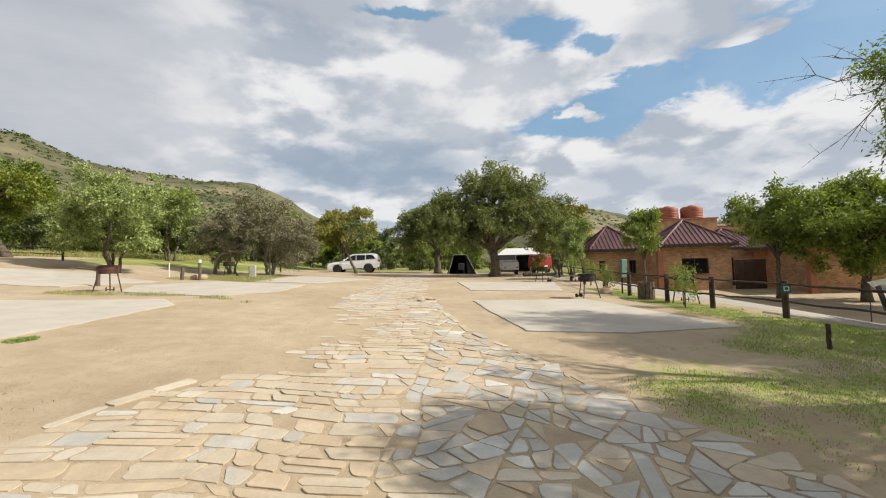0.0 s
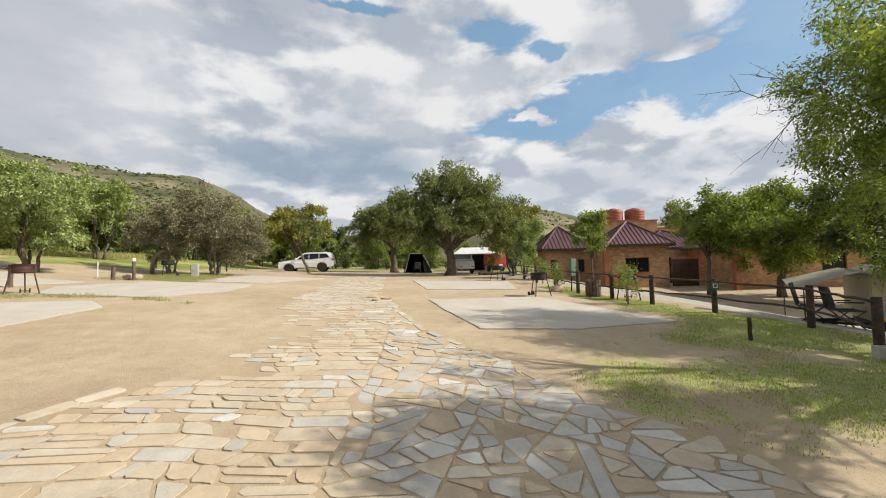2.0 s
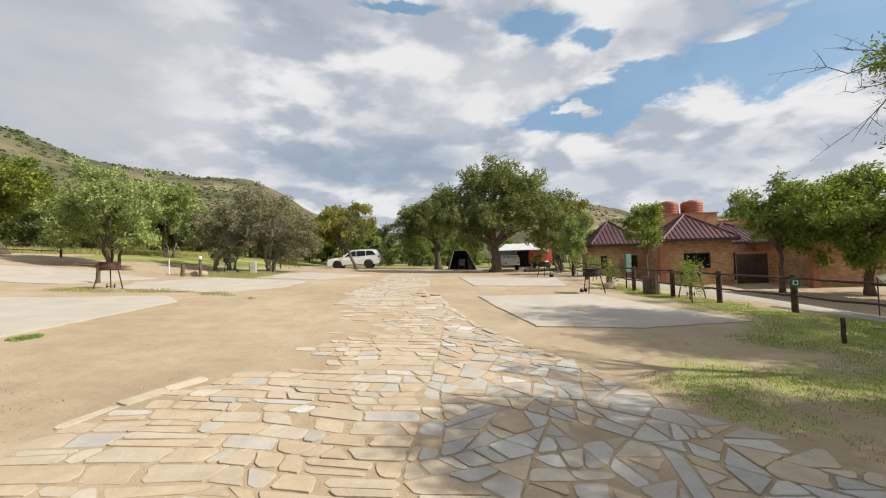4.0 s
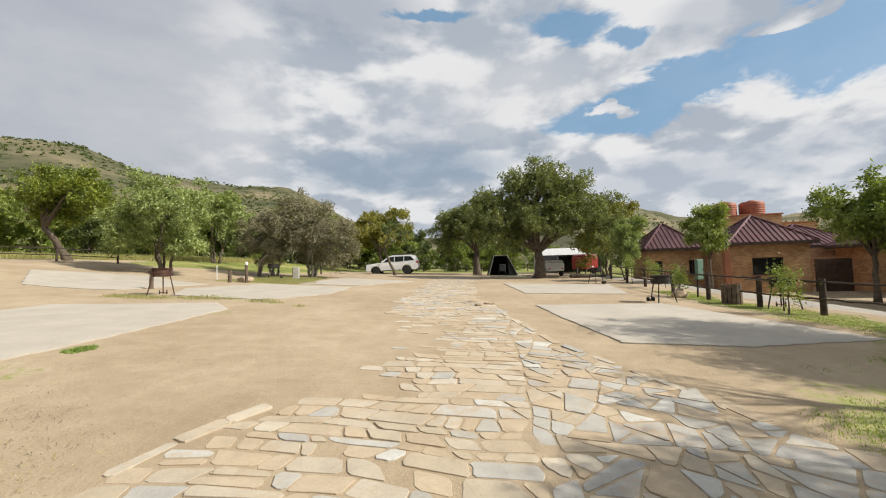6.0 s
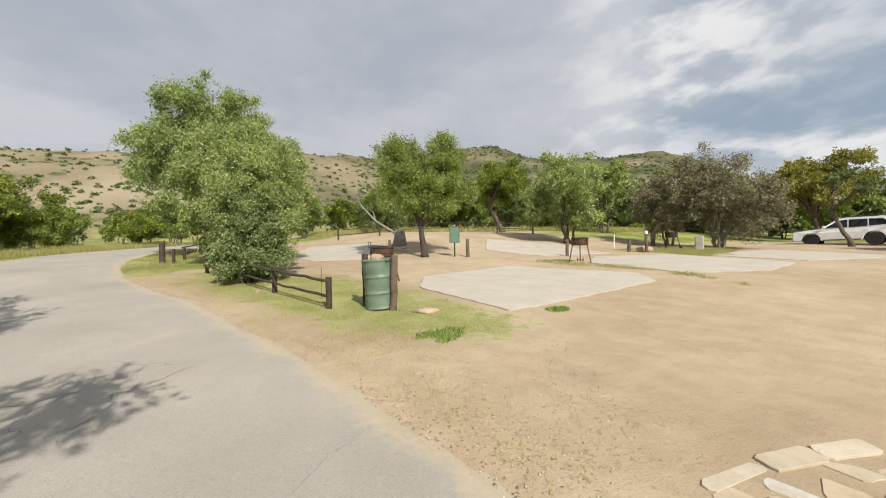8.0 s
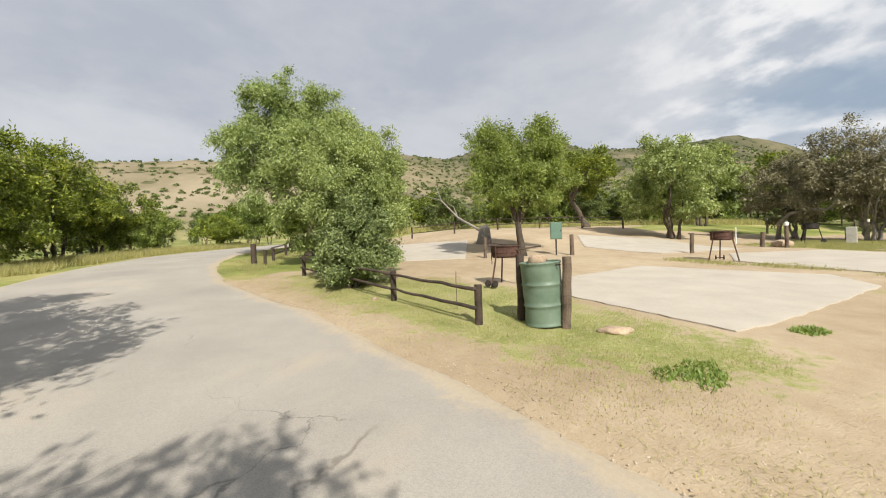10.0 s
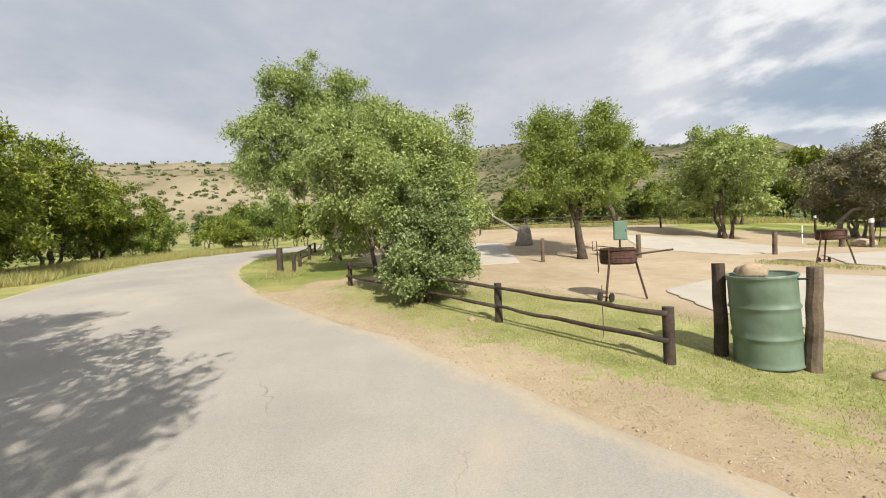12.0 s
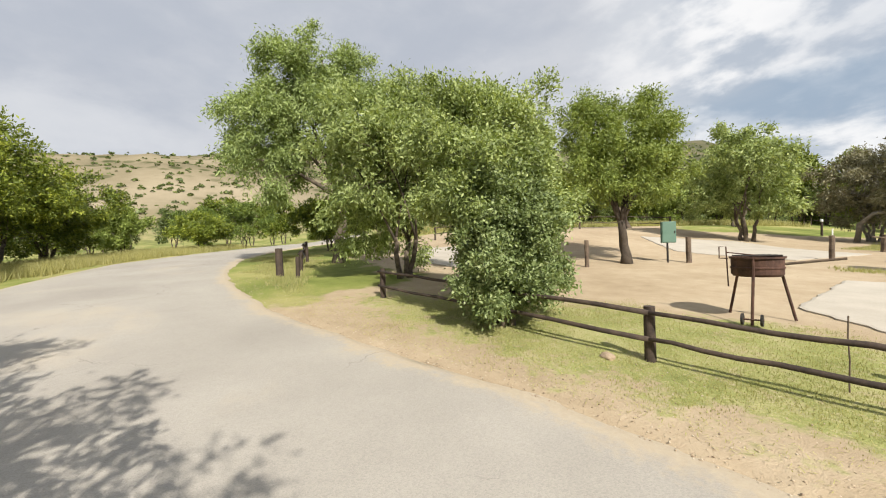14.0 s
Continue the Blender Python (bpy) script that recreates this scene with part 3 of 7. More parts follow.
def pad(poly, label, height=0.022, seed=1):
    """A cast concrete stand with an uneven rim."""
    rnd = random.Random(seed)
    rim = resample(poly + [poly[0]], 0.16)[:-1]
    rim = rim + np.array([[rnd.uniform(-0.03, 0.03), rnd.uniform(-0.03, 0.03)] for _ in rim])
    bm = bmesh.new()
    cx, cy = rim.mean(0)
    top = [bm.verts.new((x, y, gzf(x, y) + height)) for x, y in rim]
    inner = [bm.verts.new((x + (cx - x) * 0.02, y + (cy - y) * 0.02, gzf(x, y) + height + 0.008)) for x, y in rim]
    low = [bm.verts.new((x, y, gzf(x, y) - 0.08)) for x, y in rim]
    mid = bm.verts.new((cx, cy, gzf(cx, cy) + height + 0.01))
    n = len(rim)
    for i in range(n):
        j = (i + 1) % n
        bm.faces.new((low[i], low[j], top[j], top[i]))
        bm.faces.new((top[i], top[j], inner[j], inner[i]))
        bm.faces.new((inner[i], inner[j], mid))
    bmesh.ops.recalc_face_normals(bm, faces=bm.faces)
    ob = part("camping_pad", bm, CONCRETE)
    return tagged(ob, label, "concrete pad", "camping pads", "structure")


pad([(0.95, 12.9), (1.2, 10.6), (1.65, 7.9), (3.7, 7.75), (6.4, 8.4), (5.6, 11.0), (4.9, 13.5), (2.8, 13.2)], "pale concrete camping pad partly under tree shade", seed=2)
pad([(0.75, 22.6), (1.15, 16.8), (5.1, 16.6), (6.1, 21.7)], "pale concrete camping pad beside the stone path", seed=3)
pad([(-7.1, 5.5), (-7.05, 6.6), (-7.2, 10.4), (-8.15, 11.4), (-11.55, 9.9), (-11.3, 6.4), (-9.9, 5.45)], "large pale concrete camping pad behind the grass verge", seed=4)
pad([(-7.4, 12.5), (-6.2, 14.9), (-6.4, 18.0), (-10.6, 18.4), (-11.9, 14.9), (-10.7, 12.8)], "pale concrete camping pad with ragged edges", seed=5)
pad([(-9.6, 19.2), (-6.4, 19.2), (-4.4, 24.0), (-9.2, 25.6)], "far pale concrete camping pad", seed=6)
pad([(-13.4, 13.6), (-12.6, 17.2), (-17.0, 19.0), (-19.5, 15.8), (-16.6, 13.2)], "wide pale concrete camping pad near the green trees", seed=7)
pad([(-17.3, 5.2), (-16.6, 7.3), (-22.0, 10.6), (-25.5, 7.5), (-20.5, 5.0)], "pale concrete camping pad behind the bushes", seed=8)


# ---- trees ----
def crown_mesh(name, blobs, count, size, mat, seed, slim=0.38, droop=0.35, shell=0.55, clump=0.2, spray=0.36):
    """Many small leaves gathered in clumps inside several uneven ellipsoids."""
    rng = np.random.default_rng(seed)
    vol = np.array([b[3] * b[4] * b[5] for b in blobs]) ** 0.75
    per = 20
    nc = max(40, count // per)
    # sprays of foliage on the blobs' shells, with gaps between them
    ns = max(24, min(170, count // 420))
    ws = rng.choice(len(blobs), ns, p=vol / vol.sum())
    bs = np.array(blobs)[ws]
    ds = rng.normal(size=(ns, 3))
    ds[:, 2] += 0.25
    ds /= np.linalg.norm(ds, axis=1)[:, None]
    rs = shell + (1.05 - shell) * rng.random(ns) ** 0.6
    sp = bs[:, :3] + ds * bs[:, 3:6] * rs[:, None]
    sr = spray * bs[:, 3:6].mean(1) * (0.6 + 0.8 * rng.random(ns))
    which = rng.choice(ns, nc, p=sr ** 2 / (sr ** 2).sum())
    g = rng.normal(size=(nc, 3))
    g /= np.linalg.norm(g, axis=1)[:, None]
    g *= (rng.random(nc) ** 0.45)[:, None]
    cen = sp[which] + g * sr[which][:, None] * np.array([1.0, 1.0, 0.72])
    inner = rng.random(nc) < 0.10
    bi = np.array(blobs)[rng.choice(len(blobs), nc, p=vol / vol.sum())]
    cen[inner] = (bi[:, :3] + g * bi[:, 3:6] * 0.8)[inner]
    cen[:, 2] = np.maximum(cen[:, 2], 0.12)
    d = g * 0.5 + ds[which] * 0.6
    cr = clump * (0.5 + 0.8 * rng.random(nc))
    idx = np.repeat(np.arange(nc), per)
    n = len(idx)
    off = rng.normal(size=(n, 3)) * 0.55 * cr[idx][:, None]
    p = cen[idx] + off
    ax = d[idx] * 0.6 + rng.normal(size=(n, 3)) * 0.7
    ax[:, 2] -= droop * rng.random(n) * 2
    ax /= np.linalg.norm(ax, axis=1)[:, None]
    sd = np.cross(ax, rng.normal(size=(n, 3)))
    sd /= np.linalg.norm(sd, axis=1)[:, None] + 1e-9
    ln = size * (0.6 + 0.8 * rng.random(n))[:, None]
    wd = ln * slim
    nrm = np.cross(ax, sd)
    v0 = p
    v1 = p + ax * ln * 0.45 + sd * wd * 0.5 + nrm * ln * 0.06
    v2 = p + ax * ln
    v3 = p + ax * ln * 0.45 - sd * wd * 0.5 + nrm * ln * 0.06
    verts = np.stack([v0, v1, v2, v3], 1).reshape(-1, 3)
    low = 0.05
    verts[:, 2] = np.maximum(verts[:, 2], low)
    faces = np.arange(n * 4).reshape(-1, 4)
    return fast_mesh(name, verts, faces, mat), cen


def trunk_bm(blobs, cen, base_r, fork, seed, lean=(0, 0), stems=1, twigs=40, wander=0.12):
    """Tapered trunk that forks into limbs reaching the crown's clumps."""
    rnd = random.Random(seed)
    bm = bmesh.new()
    forks = []
    for s in range(stems):
        a = 2 * math.pi * (s + rnd.random() * 0.6) / max(stems, 1)
        spread = 0.0 if stems == 1 else 0.16 + 0.10 * rnd.random()
        b0 = Vector((math.cos(a), math.sin(a), 0)) * (0.0 if stems == 1 else base_r * 1.4)
        top = b0 + Vector((lean[0], lean[1], fork)) + Vector((math.cos(a), math.sin(a), 0)) * spread * fork * (stems > 1)
        pts, rad = [], []
        for i in range(6):
            u = i / 5
            w = wander * math.sin(u * 3.1) * base_r * 4
            pts.append(b0.lerp(top, u) + Vector((rnd.uniform(-w, w), rnd.uniform(-w, w), 0)) - Vector((0, 0, 0.12 if i == 0 else 0)))
            rad.append(base_r * (1.35 if i == 0 else 1.0 - 0.35 * u) * (1 if stems == 1 else 0.62))
        tube(bm, pts, rad, 9)
        forks.append((pts[-1], rad[-1]))
    for q, b in enumerate(blobs):
        f, r0 = forks[q % len(forks)]
        end = Vector(b[:3]) + Vector((0, 0, b[5] * 0.25))
        mid = f.lerp(end, 0.5) + Vector((rnd.uniform(-0.2, 0.2), rnd.uniform(-0.2, 0.2), 0.15 * (end - f).length * 0.5))
        pts = [f - Vector((0, 0, 0.1)), f.lerp(mid, 0.5) + Vector((rnd.uniform(-0.06, 0.06), rnd.uniform(-0.06, 0.06), 0.04)), mid, mid.lerp(end, 0.55), end]
        tube(bm, pts, [r0 * 0.72, r0 * 0.56, r0 * 0.42, r0 * 0.26, r0 * 0.08], 7)
        near = [c for c in cen if (Vector(c) - Vector(b[:3])).length < max(b[3:6]) * 1.2]
        for c in rnd.sample(near, min(len(near), twigs // len(blobs))):
            s = pts[rnd.choice((2, 3, 3))]
            e = Vector(c)
            m2 = s.lerp(e, 0.5) + Vector((rnd.uniform(-0.1, 0.1), rnd.uniform(-0.1, 0.1), rnd.uniform(0, 0.2)))
            tube(bm, [s, m2, e], [r0 * 0.2, r0 * 0.12, r0 * 0.035], 4, False)
    return bm


def tree(name, x, y, blobs, count, size, mat, label, seed, base_r=0.14, fork=1.2, lean=(0, 0), stems=1, bark=BARK, turn=0.0, twigs=40, category="tree", group="", sink=0.0, **kw):
    t = thing(name, pose(x, y, gzf(x, y) - sink, 0, 0, turn), label, category, group)
    me, cen = crown_mesh("crown", blobs, count, size, mat, seed, **kw)
    c = new("crown", me)
    c.parent = t
    part("trunk", trunk_bm(blobs, cen, base_r, fork, seed, lean, stems, twigs), bark, t, smooth_faces=True)
    return t


def heap(rx, ry, z0, z1, n, seed, fat=0.45):
    """Blobs that fill a rounded crown between two heights."""
    rnd = random.Random(seed)
    out = []
    for i in range(n):
        a = 2 * math.pi * (i + rnd.random() * 0.5) / n
        k = 0.25 + 0.5 * rnd.random()
        h = z0 + (z1 - z0) * (0.3 + 0.5 * rnd.random())
        s = fat * (0.85 + 0.4 * rnd.random())
        out.append((rx * k * math.cos(a), ry * k * math.sin(a), h, rx * s, ry * s, (z1 - z0) * 0.36 * (0.8 + 0.4 * rnd.random())))
    out.append((0, 0, z0 + (z1 - z0) * 0.62, rx * 0.55, ry * 0.55, (z1 - z0) * 0.38))
    return out


# tall willow-like karee at the bend of the road
tree("karee_tree", -22.5, 2.8, [(-0.4, -2.0, 4.2, 1.6, 1.6, 1.7), (-0.2, -1.3, 5.9, 1.5, 1.4, 1.5), (0.1, -0.4, 6.9, 1.2, 1.1, 1.1), (0.3, 0.9, 5.8, 1.4, 1.4, 1.5), (0.4, 1.9, 4.5, 1.4, 1.4, 1.5), (0, 0, 4.8, 2.0, 1.9, 1.6), (0.4, -2.5, 3.0, 1.2, 1.2, 1.2), (0.8, 1.4, 3.2, 1.3, 1.4, 1.2)],
     110000, 0.12, LEAF_WILLOW, "tall bright green karee tree with drooping leaves at the road bend", 11, base_r=0.2, fork=2.2, lean=(-0.1, 0.3), twigs=110, slim=0.3, droop=0.6, spray=0.27, shell=0.45)
tree("karee_tree", -17.9, 3.1, heap(1.8, 1.9, 0.7, 4.9, 7, 21), 60000, 0.115, LEAF_SPRING, "rounded light green karee tree behind the pole fence", 12, base_r=0.12, fork=1.0, stems=3, twigs=70, slim=0.34, spray=0.27, shell=0.45)
tree("leafy_shrub", -14.0, 2.85, [(0, 0, 2.6, 1.1, 1.1, 0.85), (-0.4, -0.4, 3.1, 0.75, 0.75, 0.55), (0.3, 0.3, 3.05, 0.7, 0.7, 0.6), (0, 0.0, 1.8, 1.1, 1.1, 0.9), (-0.6, 0.4, 2.2, 0.85, 0.85, 0.75), (0.5, -0.5, 2.0, 0.8, 0.8, 0.7), (0.1, 0.5, 1.2, 0.7, 0.7, 0.7)],
     110000, 0.06, LEAF_SPRING, "tall bright grey-green shrub behind the pole fence", 113, base_r=0.1, fork=0.7, stems=5, twigs=90, slim=0.45, droop=0.15, category="shrub", clump=0.14, spray=0.26, shell=0.45)
tree("leafy_shrub", -13.2, 2.42, [(0, 0, 0.9, 0.7, 0.7, 0.6), (-0.25, -0.2, 1.3, 0.6, 0.6, 0.5), (0.15, 0.2, 1.4, 0.55, 0.55, 0.5), (0.1, -0.15, 0.5, 0.6, 0.6, 0.45), (-0.35, 0.25, 0.6, 0.6, 0.6, 0.5), (0.3, 0.4, 0.6, 0.5, 0.5, 0.5), (-0.1, 0.0, 1.8, 0.55, 0.55, 0.45)],
     70000, 0.055, LEAF_SHRUB, "dense dark green shrub growing through the pole fence", 13, base_r=0.07, fork=0.4, stems=5, twigs=70, slim=0.5, droop=0.1, category="shrub", clump=0.10, spray=0.27, shell=0.45)
tree("karee_tree", -16.0, 9.4, [(-0.3, -0.9, 3.7, 0.9, 0.9, 1.2), (0.2, 0.9, 3.8, 0.95, 0.95, 1.2), (0, 0, 2.9, 1.2, 1.2, 1.0), (-0.2, -1.2, 2.6, 0.8, 0.8, 0.8), (0.3, 1.3, 2.7, 0.85, 0.85, 0.8), (0.3, 0.1, 2.1, 0.9, 0.9, 0.6)],
     76000, 0.095, LEAF_FRESH, "young karee tree with a leafy trunk on bare sand", 14, base_r=0.15, fork=1.25, lean=(-0.05, -0.15), bark=BARK_DARK, twigs=90, slim=0.32, droop=0.4, spray=0.27, shell=0.45)
tree("thorn_tree", -23.4, 20.8, heap(2.5, 2.5, 1.9, 4.9, 8, 31, 0.42), 30000, 0.15, LEAF_LIME, "spreading yellow-green thorn tree leaning over the far fence", 15, base_r=0.2, fork=1.8, lean=(-0.5, -0.85), twigs=50, droop=0.0)
tree("karee_tree", -17.0, 20.0, heap(2.1, 2.1, 0.9, 5.0, 7, 41), 34000, 0.15, LEAF_SPRING, "round fresh green tree with several stems", 16, base_r=0.14, fork=1.1, stems=4, twigs=50, slim=0.36)
tree("karee_tree", -21.5, 30.5, heap(2.6, 2.8, 0.8, 6.2, 7, 51), 16000, 0.22, LEAF_SPRING, "mid green tree behind the camping pads", 17, base_r=0.16, fork=1.2, stems=3)
tree("thorn_bush", -14.2, 26.0, heap(2.1, 2.0, 0.9, 4.6, 8, 61), 24000, 0.12, LEAF_GREY, "grey leafless-looking thorn bush with tangled twigs", 18, base_r=0.12, fork=0.9, stems=4, bark=BARK_GREY, twigs=200, category="shrub")
tree("thorn_bush", -11.3, 25.3, heap(2.6, 2.5, 0.3, 5.1, 10, 71), 40000, 0.12, LEAF_GREY, "large greyish thorn bush with dense dark twigs", 19, base_r=0.14, fork=0.9, stems=5, bark=BARK_GREY, twigs=260, category="shrub")
tree("thorn_tree", -10.8, 42.0, heap(4.3, 3.4, 2.3, 6.4, 9, 81, 0.38), 30000, 0.2, LEAF_YELLOW, "thorn tree with yellow blossom behind the parked car", 20, base_r=0.2, fork=2.0)
tree("thorn_tree", -7.4, 33.0, [(0.6, 0.2, 3.4, 0.6, 0.6, 0.5), (-0.5, 0.2, 4.0, 0.7, 0.7, 0.6)], 1500, 0.18, LEAF_DARK, "thin leaning thorn sapling in front of the parked car", 22, base_r=0.13, fork=2.2, lean=(-0.9, 0.0))
tree("karee_tree", -0.5, 37.5, [(-1.2, 0, 4.4, 2.2, 2.2, 2.1), (1.4, 0.4, 4.6, 2.2, 2.2, 2.1), (0, 0, 5.8, 1.8, 1.8, 1.5), (-3.0, 0.2, 3.6, 1.6, 1.5, 1.4), (-2.0, 0, 5.0, 1.5, 1.5, 1.3)], 44000, 0.19, LEAF_OLIVE, "dark green karee tree with a thick trunk", 23, base_r=0.36, fork=2.2, slim=0.4)
tree("karee_tree", 3.8, 29.3, [(-2.6, 0, 4.3, 2.2, 2.2, 2.1), (0.1, 0, 5.9, 2.2, 2.2, 2.4), (2.6, 0.2, 5.2, 2.0, 2.1, 2.2), (-0.4, -0.6, 4.0, 2.2, 2.0, 1.3), (3.9, 0, 3.4, 1.5, 1.5, 1.7), (-3.6, 0, 3.2, 1.3, 1.3, 1.2), (0.4, 0, 7.6, 1.0, 1.0, 1.1), (5.0, 0.3, 4.6, 1.5, 1.5, 1.6), (-1.6, 0, 6.2, 1.3, 1.3, 1.4)],
     84000, 0.17, LEAF_OLIVE, "big spreading dark green karee tree shading the tents", 24, base_r=0.42, fork=2.0, twigs=90, slim=0.4)
tree("karee_tree", 9.8, 33.0, heap(2.2, 2.2, 1.0, 5.8, 6, 91), 18000, 0.2, LEAF_YELLOW, "olive yellow tree behind the pole fence", 25, base_r=0.18, fork=1.4, stems=3)
tree("karee_tree", 8.3, 25.0, heap(1.2, 1.2, 0.6, 3.4, 5, 101), 12000, 0.15, LEAF_WILLOW, "small pale green tree by the brick building", 26, base_r=0.09, fork=1.0, stems=3)
tree("karee_tree", 11.6, 22.4, heap(1.15, 1.1, 1.7, 4.4, 5, 111), 12000, 0.15, LEAF_FRESH, "slender light green tree in front of the brick wall", 27, base_r=0.08, fork=1.7)
tree("karee_tree", 16.0, 18.6, heap(1.7, 1.6, 1.9, 4.7, 6, 121), 18000, 0.15, LEAF_FRESH, "light green tree before the roofed wing", 28, base_r=0.12, fork=2.0)
tree("karee_tree", 18.2, 16.8, heap(2.9, 2.6, 1.5, 5.4, 9, 131), 44000, 0.16, LEAF_CANOPY, "leafy green tree shading the brick building", 29, base_r=0.18, fork=2.0)
tree("karee_tree", 20.0, 12.5, heap(3.0, 3.0, 1.5, 6.2, 9, 141), 44000, 0.16, LEAF_DARK, "dark shady tree above the veranda", 30, base_r=0.2, fork=2.0)
OVERHANG = [(-2.4, -1.8, 5.2, 1.4, 1.2, 1.0), (-2.0, -2.9, 4.8, 1.4, 1.2, 0.9), (-2.8, -2.0, 5.0, 1.0, 0.9, 0.8)]
east_tree = tree("karee_tree", 9.6, 4.0, OVERHANG * 2 + [(-1.0, -1.6, 4.5, 1.4, 1.2, 1.0), (0.9, -1.0, 4.8, 1.3, 1.2, 1.2), (0.5, 2.4, 4.6, 1.6, 1.6, 1.7), (1.8, 1.5, 4.6, 2.0, 2.0, 1.8), (-2.0, 0.4, 5.2, 1.0, 0.9, 0.8), (0.7, 2.8, 2.7, 1.2, 1.1, 1.4), (1.4, 3.8, 5.6, 1.4, 1.4, 1.6), (2.6, 3.2, 3.4, 1.6, 1.5, 1.5), (1.6, 3.3, 7.0, 1.4, 1.4, 1.2)],
     112000, 0.095, LEAF_CANOPY, "big leafy tree overhanging lawn and stone path", 32, base_r=0.26, fork=2.3, twigs=200, slim=0.36, droop=0.5)
tree("karee_tree", -7.56, -5.62, [(-1.9, 3.1, 3.3, 0.9, 0.9, 0.6), (1.2, 2.1, 4.7, 1.5, 1.5, 0.9), (2.4, 2.7, 4.4, 1.2, 1.2, 0.7), (0.0, 2.6, 4.3, 1.2, 1.2, 0.8), (0, 0, 5.6, 2.0, 2.0, 1.4), (-2.2, 1.0, 4.4, 1.5, 1.5, 1.0)],
     32000, 0.13, LEAF_SHADY, "roadside tree throwing shade on the asphalt", 33, base_r=0.22, fork=2.3, twigs=90)
tree("karee_tree", -0.3, -5.1, [(-0.9, 3.3, 4.4, 1.8, 1.8, 1.0), (-2.6, 3.3, 4.2, 1.2, 1.2, 0.8), (1.6, 1.0, 5.2, 1.8, 1.8, 1.2), (-2.4, 0.6, 4.6, 1.5, 1.5, 1.0), (0, 0, 5.8, 2.2, 2.2, 1.5)],
     30000, 0.13, LEAF_SHADY, "leafy roadside tree behind the junction", 34, base_r=0.22, fork=2.4, twigs=90)


def bare_twigs(parent, start, ends, seed):
    """Leafless outer branches that fork twice."""
    rnd2 = random.Random(seed)
    bm = bmesh.new()
    for e in ends:
        s0, e0 = Vector(start), Vector(e)
        pts = [s0.lerp(e0, i / 5) + Vector((rnd2.uniform(-0.1, 0.1), rnd2.uniform(-0.1, 0.1), rnd2.uniform(-0.1, 0.12))) * (i > 0) for i in range(6)]
        tube(bm, pts, [0.03, 0.024, 0.018, 0.013, 0.009, 0.004], 5, False)
        for k in (2, 3, 4, 4, 5):
            q = pts[k]
            d = (e0 - s0).normalized() * rnd2.uniform(0.3, 0.7) + Vector((rnd2.uniform(-0.4, 0.4), rnd2.uniform(-0.4, 0.4), rnd2.uniform(-0.35, 0.35)))
            m2 = q + d * 0.5 + Vector((0, 0, rnd2.uniform(-0.06, 0.1)))
            tube(bm, [q, m2, q + d], [0.010, 0.007, 0.003], 4, False)
            tube(bm, [m2, m2 + Vector((rnd2.uniform(-0.3, 0.1), rnd2.uniform(-0.2, 0.3), rnd2.uniform(-0.2, 0.3)))], [0.006, 0.002], 4, False)
    part("bare_branch", bm, BARK_GREY, parent, "leafless grey outer twigs")


bare_twigs(east_tree, (0.9, 4.2, 5.6), [(-1.0, 5.3, 6.2), (-0.1, 5.2, 6.6), (0.2, 5.2, 5.6), (0.1, 5.3, 4.6), (0.5, 5.0, 6.1)], 5)

# thorn scrub on the outer side of the road
for i, (x, y, rx, hh, mat, sd) in enumerate(((-27.0, -9.4, 2.6, 3.9, LEAF_LIME, 171), (-30.5, -8.2, 2.7, 4.2, LEAF_LIME, 172), (-34.5, -7.6, 2.4, 3.3, LEAF_ACACIA, 173), (-24.0, -12.0, 3.0, 4.4, LEAF_DARK, 174))):
    tree("thorn_tree", x, y, heap(rx * 1.15, rx * 1.15, 0.1, hh * 1.14, 10, sd, 0.44), 34000, 0.145, mat, "layered yellow-green thorn tree beside the road", sd, base_r=0.14, fork=1.0, stems=4, group="roadside thorn trees", droop=0.0, twigs=90, spray=0.28, shell=0.5)
for i, (x, y, rx, hh, mat, sd) in enumerate(((-39.5, -5.6, 1.9, 2.6, LEAF_FRESH, 181), (-43.5, -1.5, 2.2, 3.0, LEAF_SHADY, 182), (-42.0, -7.5, 2.2, 3.2, LEAF_GREY, 183), (-28.8, 4.2, 1.5, 2.4, LEAF_ACACIA, 186), (-31.5, 5.6, 1.6, 2.6, LEAF_SHADY, 187), (-38.0, 10.5, 2.0, 3.2, LEAF_FRESH, 184), (-33.5, 15.5, 2.2, 3.0, LEAF_DARK, 185), (-40.8, 1.2, 2.3, 3.6, LEAF_SHADY, 188), (-37.8, -1.4, 1.7, 2.4, LEAF_LIME, 189))):
    tree("thorn_bush", x, y, heap(rx, rx, 0.3, hh, 6, sd), 14000, 0.16, mat, "low thorny shrub at the edge of the scrub", sd, base_r=0.07, fork=0.5, stems=4, category="shrub", group="roadside shrubs", droop=0.0)

tree("thorn_tree", -21.3, -8.5, heap(1.7, 1.7, 3.0, 6.8, 7, 191, 0.4), 16000, 0.11, LEAF_DARK, "tall thin thorn tree with wispy dark foliage beside the road", 191, base_r=0.13, fork=2.8, twigs=120, droop=0.2)

